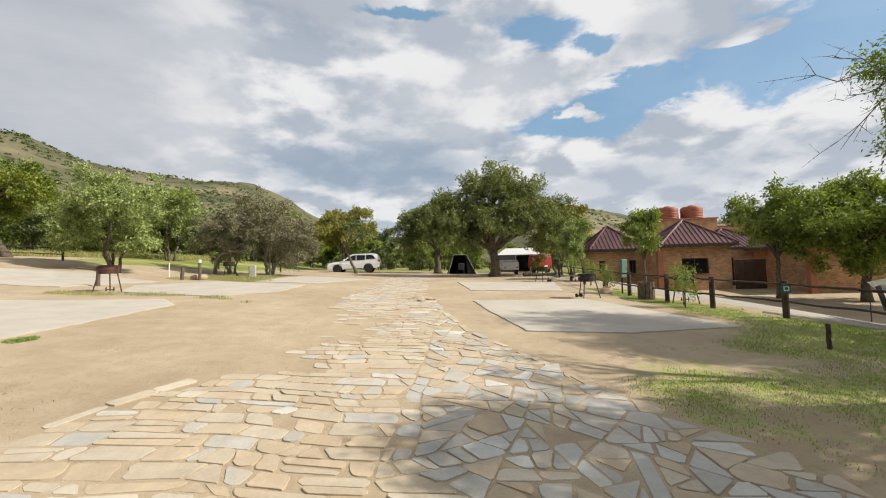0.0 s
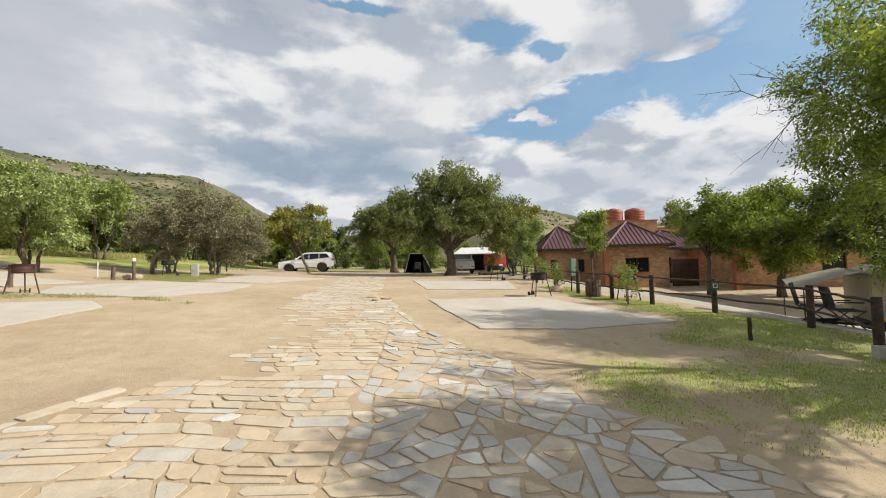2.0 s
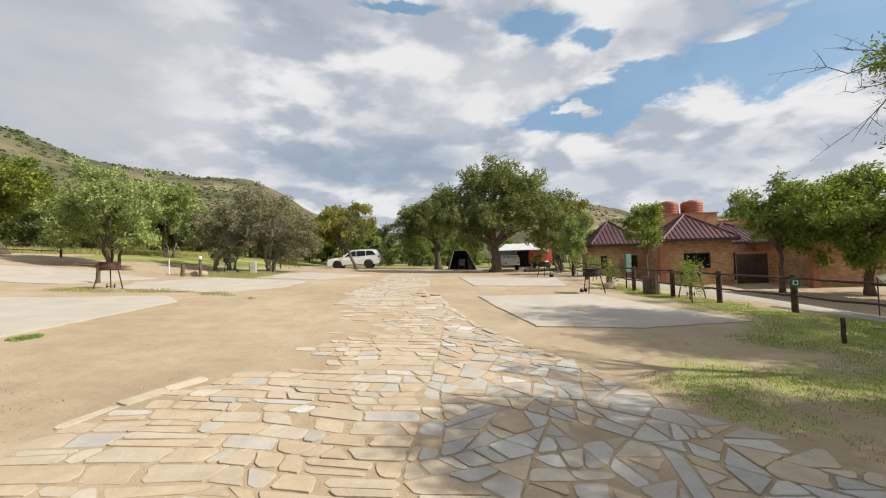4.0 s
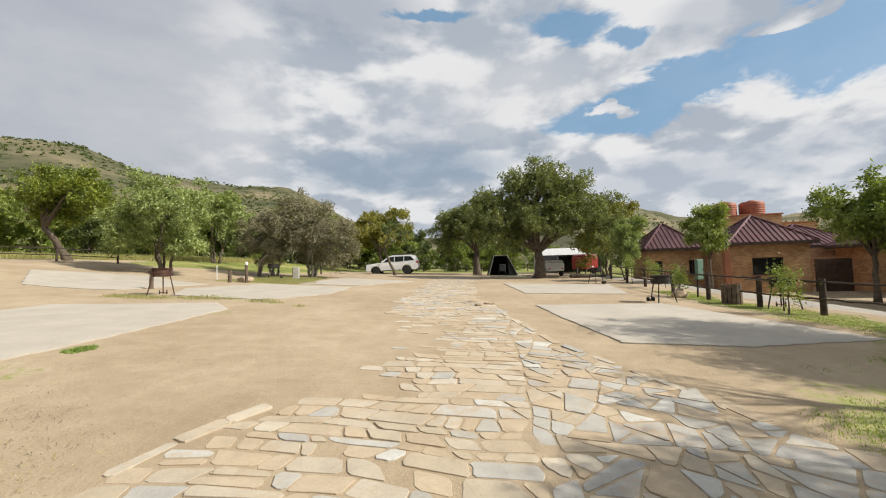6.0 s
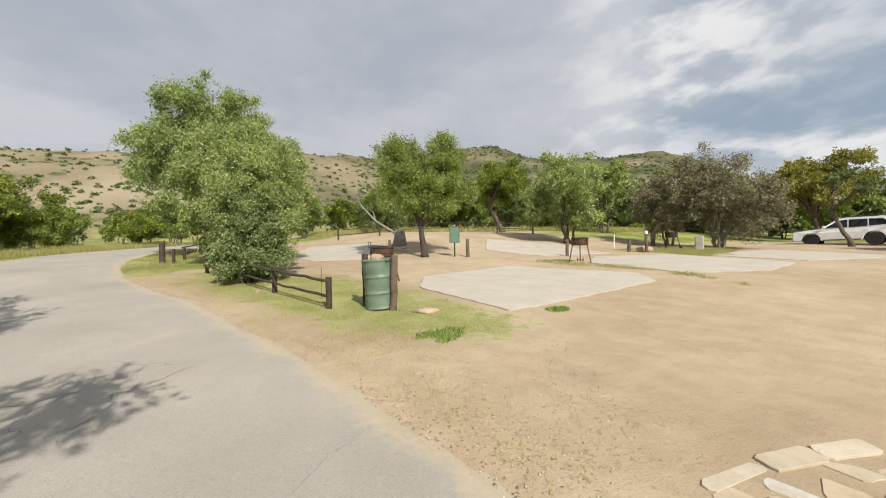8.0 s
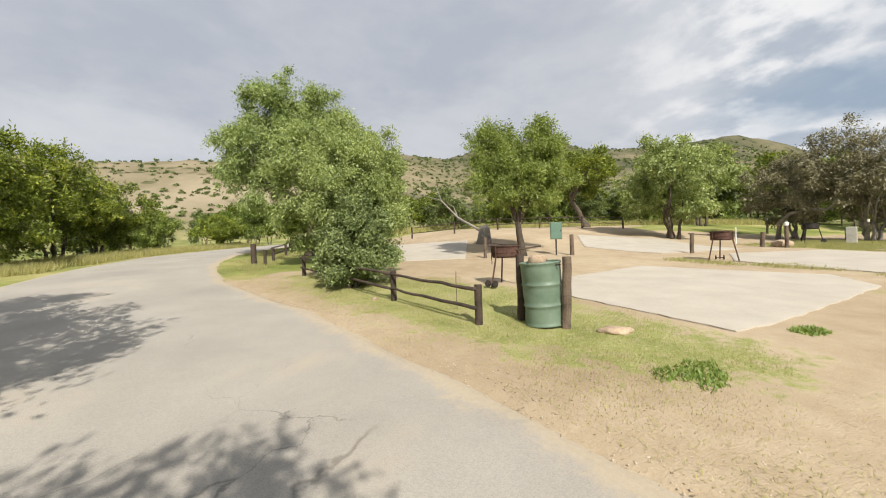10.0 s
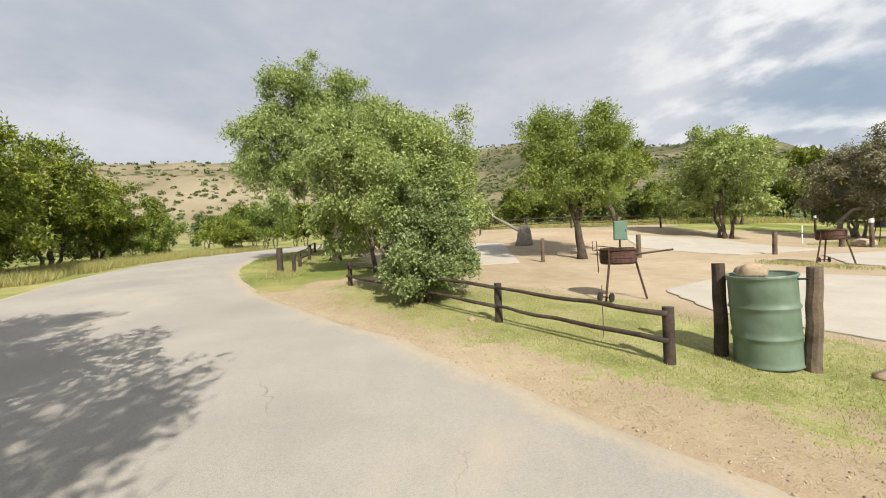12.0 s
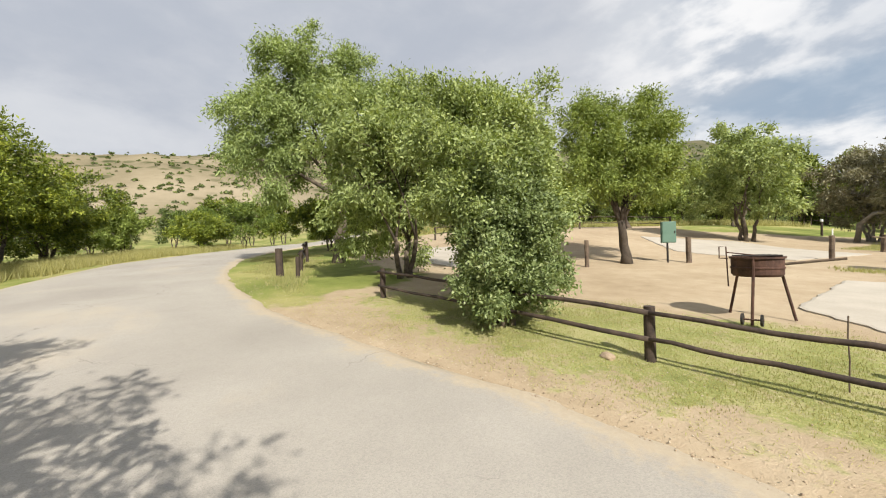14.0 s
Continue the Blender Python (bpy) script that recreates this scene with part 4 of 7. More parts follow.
# belt of bush behind the campsite
protos = [tree("bush", -36.0, 34.0, heap(2.4, 2.4, 0.3, 4.2, 6, 201), 9000, 0.24, LEAF_DARK, "dense green bush in the belt behind the camp", 201, base_r=0.1, fork=0.7, stems=3, category="shrub", group="bush belt"),
          tree("bush", -30.0, 38.0, heap(2.6, 2.6, 0.3, 4.6, 6, 202), 9000, 0.24, LEAF_FRESH, "light green bush in the belt behind the camp", 202, base_r=0.1, fork=0.7, stems=3, category="shrub", group="bush belt"),
          tree("bush", -41.0, 26.0, heap(2.4, 2.4, 0.3, 4.0, 6, 203), 9000, 0.24, LEAF_ACACIA, "yellow-green bush in the belt behind the camp", 203, base_r=0.1, fork=0.7, stems=3, category="shrub", group="bush belt")]
rnd = random.Random(5)
for i in range(58):
    a = radians(-34 + 142 * i / 57 + rnd.uniform(-1, 1))
    r = rnd.uniform(46, 64) if a > radians(8) else rnd.uniform(54, 74)
    x, y = -4 - r * math.sin(a), 3 + r * math.cos(a)
    s = rnd.uniform(0.75, 1.25)
    if -47 < x < -30 and -3 < y < 12:
        continue
    copy_thing(rnd.choice(protos), pose(x, y, gzf(x, y) + float(hill_height(x, y)[0]), 0, 0, rnd.uniform(0, 360)) @ Matrix.Scale(s, 4))

for i in range(16):
    a = radians(-4 + 62 * i / 15 + rnd.uniform(-1.5, 1.5))
    r = rnd.uniform(46, 56)
    x, y = -4 - r * math.sin(a), 3 + r * math.cos(a)
    copy_thing(rnd.choice(protos), pose(x, y, gzf(x, y), 0, 0, rnd.uniform(0, 360)) @ Matrix.Scale(rnd.uniform(1.05, 1.5), 4))


def shrub_cover():
    """Dark shrubs dotted over the slopes, as one mesh of low clumps."""
    rng = np.random.default_rng(9)
    n = 10500
    # extra shrubs at 20 to 68 degrees add to the painted cloud shade
    az = np.radians(np.where(rng.random(n) < 0.55, rng.uniform(-40, 118, n), rng.uniform(20, 68, n)))
    r = 78 + 300 * rng.random(n) ** 1.1
    x, y = -4 - r * np.sin(az), 3 + r * np.cos(az)
    h, _ = hill_height(x, y)
    keep = np.array([noise.fractal(Vector((a * 0.014, b * 0.014, 8.0)), 0.9, 2, 4) for a, b in zip(x, y)]) > -0.12 - 0.25 * rng.random(n)
    x, y, h, r = x[keep], y[keep], h[keep], r[keep]
    lump = np.array([noise.fractal(Vector((a * 0.012, b * 0.012, 0.3)), 0.9, 2.0, 6) for a, b in zip(x, y)])
    z = gz(x, y) + h + smoothstep(90, 200, r) * lump * np.clip(h * 0.10, 0, 7.0)
    n = len(x)
    k = 20
    s = rng.uniform(0.35, 1.25, n)
    c = np.repeat(np.stack([x, y, z], -1), k, 0)
    sc = np.repeat(s, k)
    d = rng.normal(size=(n * k, 3))
    d /= np.linalg.norm(d, axis=1)[:, None]
    d[:, 2] = np.abs(d[:, 2]) * 0.8
    p = c + d * (sc * (0.5 + 0.5 * rng.random(n * k)))[:, None]
    a, b = rng.normal(size=(n * k, 3)), rng.normal(size=(n * k, 3))
    a /= np.linalg.norm(a, axis=1)[:, None]
    b = np.cross(a, b)
    b /= np.linalg.norm(b, axis=1)[:, None] + 1e-9
    q = (0.42 * sc)[:, None]
    verts = np.stack([p - a * q, p + b * q * 0.8, p + a * q, p - b * q * 0.8], 1).reshape(-1, 3)
    me = fast_mesh("hillside_shrubs", verts, np.arange(len(verts)).reshape(-1, 4), LEAF_DARK)
    return tagged(new("hillside_shrubs", me), "dark scattered shrubs on the dry hillside", "shrubs", kind="stuff")


shrub_cover()


# ---- pole fences ----
def pole(bm, p0, p1, r0, r1, seed, sides=9, n=5, wob=0.012):
    rnd = random.Random(seed)
    p0, p1 = Vector(p0), Vector(p1)
    pts = [p0.lerp(p1, i / n) + (Vector((rnd.uniform(-wob, wob), rnd.uniform(-wob, wob), rnd.uniform(-wob, wob))) if 0 < i < n else Vector()) for i in range(n + 1)]
    tube(bm, pts, [r0 + (r1 - r0) * i / n for i in range(n + 1)], sides)


def fence(posts, rails, label, h=0.55, r=0.055, rr=0.025, mat=POLE, rail_h=(0.92, 0.45), seed=0, over=0.0):
    """Upright poles with two poles nailed along them; posts: (x, y), rails: pairs of post numbers."""
    x0, y0 = posts[0]
    t = thing("pole_fence", pose(x0, y0, gzf(x0, y0)), label, "fence", "pole fences")
    base = Vector((x0, y0, gzf(x0, y0)))
    for i, (x, y) in enumerate(posts):
        b = Vector((x, y, gzf(x, y))) - base
        bm = bmesh.new()
        pole(bm, b - Vector((0, 0, 0.15)), b + Vector((0, 0, h)), r, r * 0.96, seed + i, 18, 4, 0.004)
        part("post", bm, mat, t, smooth_faces=False)
    for i, j in rails:
        for k, f in enumerate(rail_h):
            a = Vector((*posts[i], gzf(*posts[i]) + h * f)) - base
            b = Vector((*posts[j], gzf(*posts[j]) + h * f)) - base
            off = Vector((0, -(r + rr * 0.6), 0)) if over == 0 else Vector((-(r + rr * 0.6), 0, 0))
            d = (b - a).normalized()
            bm = bmesh.new()
            pole(bm, a + off - d * 0.03, b + off + d * 0.03, rr * 1.1, rr * 0.85, seed + 50 + i * 3 + k, 10, 9, 0.014)
            part("rail", bm, mat, t, smooth_faces=True)
    return t


fence([(-9.14, 3.14), (-11.33, 2.69), (-15.9, 1.72)], [(0, 1), (1, 2)], "low creosoted pole fence along the grass verge", seed=10, rail_h=(0.9, 0.42))
fence([(-19.6, 0.9), (-20.95, 1.25), (-23.2, 1.9), (-25.6, 2.3), (-28.0, 2.9)], [(1, 2), (2, 3), (3, 4)], "low dark pole fence at the road bend", seed=30)
fence([(-21.4, 21.8), (-22.7, 19.6), (-24.1, 17.3), (-25.5, 15.0), (-27.0, 12.6), (-28.5, 10.2)], [(0, 1), (1, 2), (2, 3), (3, 4), (4, 5)], "dark pole fence behind the camping pads", h=0.75, seed=50, over=1)
fence([(7.56, 5.43), (8.68, 7.4), (8.27, 9.46), (7.68, 11.17), (7.29, 12.75), (6.93, 14.56), (7.1, 17.2), (7.3, 20.2), (7.6, 23.2), (7.9, 26.5)], [(i, i + 1) for i in range(9)], "tall dark creosoted pole fence beside the lawn", h=0.9, r=0.07, seed=70, over=1)


# ---- materials of the loose things ----
def painted_steel(name, c1, c2, rust=(0.16, 0.075, 0.035), amount=0.64, rough=0.5):
    m, nt, b = material(name)
    v = place(nt, False)
    a = noisy(nt, v, 4.0, 5, 0.6)
    col = ramp(nt, a, [(0.35, c1), (0.65, c2)])
    r = smooth(nt, noisy(nt, v, 9.0, 6, 0.7), amount, amount + 0.08)
    col = mixc(nt, r, col, rust)
    nt.links.new(col, b.inputs["Base Color"])
    b.inputs["Roughness"].default_value = rough
    bump(nt, b, mth(nt, "ADD", a, r), 0.3, 0.004)
    return m


GREEN_STEEL = painted_steel("green_painted_steel", (0.10, 0.150, 0.105), (0.15, 0.205, 0.150), amount=0.72)
RUST = plain("rusty_iron", (0.035, 0.018, 0.014), (0.13, 0.065, 0.045), 9.0, 0.85, metal=0.2, bumps=0.5, grain=80)
BLACK_IRON = plain("sooty_iron", (0.012, 0.011, 0.010), (0.05, 0.042, 0.036), 9.0, 0.75, metal=0.3, bumps=0.4, grain=80)
ROCK_TAN = plain("tan_rock", (0.26, 0.19, 0.125), (0.50, 0.38, 0.27), 5.0, 0.95, bumps=0.7, dist=0.012, grain=40)
ROCK_PALE = plain("pale_rock", (0.42, 0.39, 0.33), (0.62, 0.58, 0.50), 6.0, 0.95, bumps=0.7, dist=0.012, grain=40)
BLOCK_GREY = plain("cement_block", (0.30, 0.285, 0.255), (0.46, 0.44, 0.40), 4.0, 0.95, bumps=0.6, dist=0.006, grain=60)
CAR_WHITE = plain("white_car_paint", (0.74, 0.75, 0.76), (0.82, 0.82, 0.83), 1.5, 0.25, bumps=0.0)
CAR_WHITE.node_tree.nodes["Principled BSDF"].inputs["Coat Weight"].default_value = 0.6
CAR_GLASS = plain("dark_car_glass", (0.008, 0.009, 0.010), (0.014, 0.015, 0.017), 1.0, 0.06, bumps=0.0)
TYRE = plain("tyre_rubber", (0.012, 0.012, 0.012), (0.03, 0.029, 0.028), 12.0, 0.9)
ALLOY = plain("alloy_rim", (0.42, 0.43, 0.44), (0.55, 0.56, 0.57), 3.0, 0.35, metal=0.9, bumps=0.0)
TRIM_BLACK = plain("black_plastic", (0.015, 0.015, 0.016), (0.035, 0.035, 0.036), 8.0, 0.6)
LAMP_RED = plain("red_lamp_glass", (0.28, 0.01, 0.01), (0.4, 0.02, 0.02), 4.0, 0.15, bumps=0.0)
LAMP_CLEAR = plain("clear_lamp_glass", (0.55, 0.57, 0.6), (0.7, 0.72, 0.74), 4.0, 0.1, bumps=0.0)
CANVAS_DARK = plain("dark_green_canvas", (0.035, 0.042, 0.034), (0.075, 0.085, 0.07), 3.0, 0.9, bumps=0.5, dist=0.01, grain=120)
CANVAS_INNER = plain("black_mesh_cloth", (0.008, 0.008, 0.008), (0.02, 0.02, 0.02), 3.0, 0.95)
CANVAS_BEIGE = plain("beige_canvas", (0.36, 0.335, 0.265), (0.48, 0.45, 0.37), 2.5, 0.9, bumps=0.5, dist=0.012, grain=120)
CANVAS_WHITE = plain("white_canvas", (0.46, 0.46, 0.45), (0.58, 0.58, 0.57), 2.5, 0.85, bumps=0.4, dist=0.012, grain=120)
CARAVAN_BEIGE = plain("beige_panel", (0.33, 0.30, 0.20), (0.40, 0.365, 0.26), 2.0, 0.5, bumps=0.1)
YELLOW = plain("yellow_stripe", (0.62, 0.36, 0.02), (0.72, 0.44, 0.03), 3.0, 0.5, bumps=0.1)
RED_PANEL = plain("red_panel", (0.26, 0.025, 0.02), (0.38, 0.04, 0.03), 2.0, 0.45, bumps=0.1)
CLOTH_GREY = plain("grey_chair_cloth", (0.045, 0.05, 0.055), (0.10, 0.105, 0.11), 6.0, 0.95)
TERRACOTTA = plain("terracotta_plastic", (0.27, 0.075, 0.04), (0.38, 0.12, 0.065), 1.2, 0.6, bumps=0.2)
GATE_WOOD = plain("dark_brown_timber", (0.035, 0.020, 0.014), (0.085, 0.05, 0.036), 3.0, 0.8, bumps=0.5, grain=50)
WINDOW_FRAME = plain("dark_window_frame", (0.03, 0.022, 0.018), (0.06, 0.045, 0.038), 4.0, 0.5, bumps=0.1)
PANE = plain("window_glass", (0.010, 0.012, 0.014), (0.02, 0.022, 0.026), 1.0, 0.04, bumps=0.0)
WHITE_PAINT = plain("white_paint", (0.68, 0.68, 0.66), (0.8, 0.8, 0.78), 3.0, 0.6, bumps=0.1)
SIGN_GREEN = plain("green_sign_paint", (0.012, 0.10, 0.045), (0.02, 0.13, 0.06), 3.0, 0.5, bumps=0.1)
TEAL_BOX = plain("teal_painted_box", (0.075, 0.145, 0.105), (0.11, 0.19, 0.145), 3.0, 0.55, bumps=0.2)
BLUE_CLOTH = plain("blue_cloth", (0.05, 0.12, 0.2), (0.1, 0.2, 0.3), 3.0, 0.9)


def brick_material():
    m, nt, b = material("tan_face_brick")
    co = nt.nodes.new("ShaderNodeTexCoord").outputs["Object"]
    sepn = nt.nodes.new("ShaderNodeSeparateXYZ")
    nt.links.new(co, sepn.inputs[0])
    comb = nt.nodes.new("ShaderNodeCombineXYZ")
    nt.links.new(mth(nt, "ADD", sepn.outputs[0], sepn.outputs[1]), comb.inputs[0])
    nt.links.new(sepn.outputs[2], comb.inputs[1])
    br = nd(nt, "ShaderNodeTexBrick", Scale=1.0, Color1=(0.54, 0.315, 0.16, 1), Color2=(0.31, 0.145, 0.07, 1), Mortar=(0.38, 0.30, 0.22, 1))
    br.inputs["Brick Width"].default_value, br.inputs["Row Height"].default_value = 0.23, 0.085
    br.inputs["Mortar Size"].default_value, br.inputs["Bias"].default_value = 0.010, -0.15
    nt.links.new(comb.outputs[0], br.inputs["Vector"])
    a = noisy(nt, co, 1.4, 5)
    col = mixc(nt, 1.0, br.outputs["Color"], ramp(nt, a, [(0.3, (0.75, 0.72, 0.7)), (0.7, (1.15, 1.12, 1.05))]), "MULTIPLY")
    nt.links.new(col, b.inputs["Base Color"])
    b.inputs["Roughness"].default_value = 0.9
    bump(nt, b, mth(nt, "SUBTRACT", 1.0, br.outputs["Fac"]), 0.6, 0.01)
    return m


BRICK = brick_material()
BRICK_RED = plain("red_plaster", (0.27, 0.105, 0.06), (0.36, 0.15, 0.085), 1.5, 0.85, bumps=0.3)
ROOF = plain("maroon_roof_sheet", (0.085, 0.035, 0.04), (0.15, 0.07, 0.075), 0.8, 0.42, metal=0.35, bumps=0.1)


# ---- brick ablution building ----
BLD = pose(13.2, 23.5, -0.36, 0, 0, -7.4)
building = thing("brick_building", BLD, "tan face-brick building with maroon ribbed metal roofs", "building")


def wall_block(x0, x1, y0, y1, h, openings=(), name="wall", mat=BRICK):
    """Walls 0.22 thick with openings on the front (y0) face: (xa, xb, za, zb)."""
    t = 0.22

    def panel_of(*dims):
        bm = bmesh.new()
        box(bm, *dims)
        part(name, bm, mat, building)
    panel_of((x0 + x1) / 2, y1 - t / 2, h / 2, x1 - x0, t, h)
    panel_of(x0 + t / 2, (y0 + y1) / 2, h / 2, t, y1 - y0 - 2 * t, h)
    panel_of(x1 - t / 2, (y0 + y1) / 2, h / 2, t, y1 - y0 - 2 * t, h)
    xs = sorted({x0, x1, *[o[0] for o in openings], *[o[1] for o in openings]})
    for xa, xb in zip(xs, xs[1:]):
        cut = [o for o in openings if o[0] <= xa and o[1] >= xb]
        if cut:
            _, _, za, zb = cut[0]
            if za > 0:
                panel_of((xa + xb) / 2, y0 + t / 2, za / 2, xb - xa, t, za)
            panel_of((xa + xb) / 2, y0 + t / 2, (zb + h) / 2, xb - xa, t, h - zb)
        else:
            panel_of((xa + xb) / 2, y0 + t / 2, h / 2, xb - xa, t, h)
    for xa, xb, za, zb in openings:
        w = new("window")
        w.parent = building
        bm = bmesh.new()
        f = 0.05
        for cx, cz, sx, sz in (((xa + xb) / 2, za + f / 2, xb - xa, f), ((xa + xb) / 2, zb - f / 2, xb - xa, f), (xa + f / 2, (za + zb) / 2, f, zb - za - 2 * f), (xb - f / 2, (za + zb) / 2, f, zb - za - 2 * f), ((xa + xb) / 2, (za + zb) / 2, f * 0.8, zb - za - 2 * f)):
            box(bm, cx, y0 + 0.09, cz, sx, 0.06, sz, 0.006)
        part("window_frame", bm, WINDOW_FRAME, w)
        for a, c in ((xa + f, (xa + xb) / 2 - 0.02), ((xa + xb) / 2 + 0.02, xb - f)):
            bm = bmesh.new()
            box(bm, (a + c) / 2, y0 + 0.10, (za + zb) / 2, c - a, 0.012, zb - za - 2 * f)
            part("pane", bm, PANE, w)
        bm = bmesh.new()
        box(bm, (xa + xb) / 2, y0 - 0.01, za - 0.035, xb - xa + 0.16, 0.16, 0.06, 0.008)
        part("window_sill", bm, BRICK_RED, w)


def hip_roof(x0, x1, y0, y1, z, top, over=0.3):
    """Four-sided pyramid roof with standing ribs, ridge caps and a dark fascia."""
    x0, x1, y0, y1 = x0 - over, x1 + over, y0 - over, y1 + over
    P = Vector(((x0 + x1) / 2, (y0 + y1) / 2, top))
    C = [Vector((x0, y0, z)), Vector((x1, y0, z)), Vector((x1, y1, z)), Vector((x0, y1, z))]
    bm = bmesh.new()
    for a, b in zip(C, C[1:] + C[:1]):
        vs = [bm.verts.new(a), bm.verts.new(b), bm.verts.new(P)]
        bm.faces.new(vs)
        n = (b - a).cross(P - a).normalized()
        L = (b - a).length
        d = (b - a).normalized()
        foot = a + d * (P - a).dot(d)
        up = P - foot
        k = int(L / 0.26)
        for i in range(1, k):
            u = i / k
            ln = (u if u < 0.5 else 1 - u) * 2
            s = a + d * (L * u)
            e = s + up * ln * 0.97
            q = [s - d * 0.03, s + d * 0.03, e + d * 0.03, e - d * 0.03]
            lo = [bm.verts.new(v) for v in q]
            hi = [bm.verts.new(v + n * 0.045 + (d * 0.012 if j in (0, 3) else -d * 0.012)) for j, v in enumerate(q)]
            bm.faces.new(hi)
            for j in range(4):
                bm.faces.new((lo[j], lo[(j + 1) % 4], hi[(j + 1) % 4], hi[j]))
    r = part("roof", bm, ROOF, building)
    for c in C:
        bm = bmesh.new()
        tube(bm, [c + Vector((0, 0, 0.03)), P + Vector((0, 0, 0.05))], [0.06, 0.06], 6)
        part("ridge_cap", bm, ROOF, r)
    bm = bmesh.new()
    for a, b in zip(C, C[1:] + C[:1]):
        mid, d = (a + b) / 2, b - a
        if abs(d.x) > abs(d.y):
            box(bm, mid.x, mid.y, z - 0.09, abs(d.x) - 0.01, 0.05, 0.17, 0.004)
        else:
            box(bm, mid.x, mid.y, z - 0.09, 0.05, abs(d.y) - 0.06, 0.17, 0.004)
    part("fascia", bm, GATE_WOOD, r)
    bm = bmesh.new()
    box(bm, P.x, P.y, z - 0.02, x1 - x0 - 0.12, y1 - y0 - 0.12, 0.02)
    part("soffit", bm, GATE_WOOD, r)


wall_block(0, 3.9, 0, 3.3, 2.78, [(1.15, 2.65, 1.05, 2.0)])
hip_roof(0.2, 3.9, 0, 3.3, 2.86, 4.45)
wall_block(-3.3, -0.02, 2.6, 6.4, 2.7, [(-2.95, -2.5, 1.1, 2.0), (-1.0, -0.55, 1.1, 2.0)])
hip_roof(-3.3, -0.35, 2.6, 6.4, 2.78, 4.5)
wall_block(3.92, 8.4, 2.4, 8.0, 2.6, [(4.6, 5.4, 0.02, 2.0)])
hip_roof(4.25, 8.4, 2.7, 8.0, 2.68, 4.1)
wall_block(6.4, 15.5, -2.6, 2.1, 2.5, [(8.0, 8.9, 1.15, 1.75), (11.0, 12.4, 1.0, 2.0)])
hip_roof(6.4, 15.5, -2.6, 1.7, 2.58, 4.2, 0.5)
for x, y in ((-0.16, -0.16), (6.0, -2.9)):
    bm = bmesh.new()
    box(bm, x, y, 1.3, 0.3, 0.3, 2.6, 0.01)
    part("pillar", bm, BRICK_RED, building)
screen = thing("timber_screen", BLD @ pose(4.1, 0.1, 0), "tall dark brown slatted timber screen beside the building", "screen")
for i in range(17):
    bm = bmesh.new()
    box(bm, 0.05 + i * 0.1, 0, 0.93, 0.085, 0.03, 1.82, 0.004)
    part("slat", bm, GATE_WOOD, screen)
for z in (0.4, 1.5):
    bm = bmesh.new()
    box(bm, 0.85, 0.035, z, 1.7, 0.035, 0.08)
    part("rail", bm, GATE_WOOD, screen)

tower = thing("tank_tower", pose(21.4, 37.4, 0.0, 0, 0, -7.4), "tall brick tower block that carries water tanks", "building")
bm = bmesh.new()
box(bm, 2.4, 2.0, 2.75, 4.8, 4.0, 5.5)
part("wall", bm, BRICK, tower)
bm = bmesh.new()
box(bm, 2.4, 2.0, 5.56, 5.0, 4.2, 0.12, 0.01)
part("coping", bm, BRICK_RED, tower)
bm = bmesh.new()
box(bm, 6.6, 3.0, 2.4, 3.6, 3.0, 4.8)
part("wall", bm, BRICK, tower)
bm = bmesh.new()
box(bm, 6.6, 3.0, 4.86, 3.7, 3.2, 0.1, 0.01)
part("coping", bm, BRICK_RED, tower)


def lathe(bm, prof, sides=24):
    rings = []
    for r, z in prof:
        rings.append([bm.verts.new((r * math.cos(2 * math.pi * k / sides), r * math.sin(2 * math.pi * k / sides), z)) for k in range(sides)])
    for a, b in zip(rings, rings[1:]):
        for k in range(sides):
            bm.faces.new((a[k], a[(k + 1) % sides], b[(k + 1) % sides], b[k]))
    bm.faces.new(rings[0][::-1])
    bm.faces.new(rings[-1])
    return rings


def water_tank(x, y, z):
    t = thing("water_tank", pose(x, y, z), "terracotta plastic water tank on the brick tower", "water tank", "water tanks")
    bm = bmesh.new()
    prof = [(0.86, 0.0), (0.95, 0.03)]
    for i in range(6):
        zz = 0.06 + i * 0.16
        prof += [(0.96, zz), (0.96, zz + 0.11), (0.935, zz + 0.135)]
    prof += [(0.95, 1.06), (0.90, 1.14), (0.86, 1.16)]
    lathe(bm, prof, 28)
    part("body", bm, TERRACOTTA, t, smooth_faces=True)
    bm = bmesh.new()
    lathe(bm, [(0.84, 1.14), (0.80, 1.22), (0.3, 1.30), (0.28, 1.36), (0.05, 1.38)], 24)
    part("lid", bm, TERRACOTTA, t, smooth_faces=True)
    return t


water_tank(22.4, 38.4, 5.62)
water_tank(24.6, 38.1, 5.62)


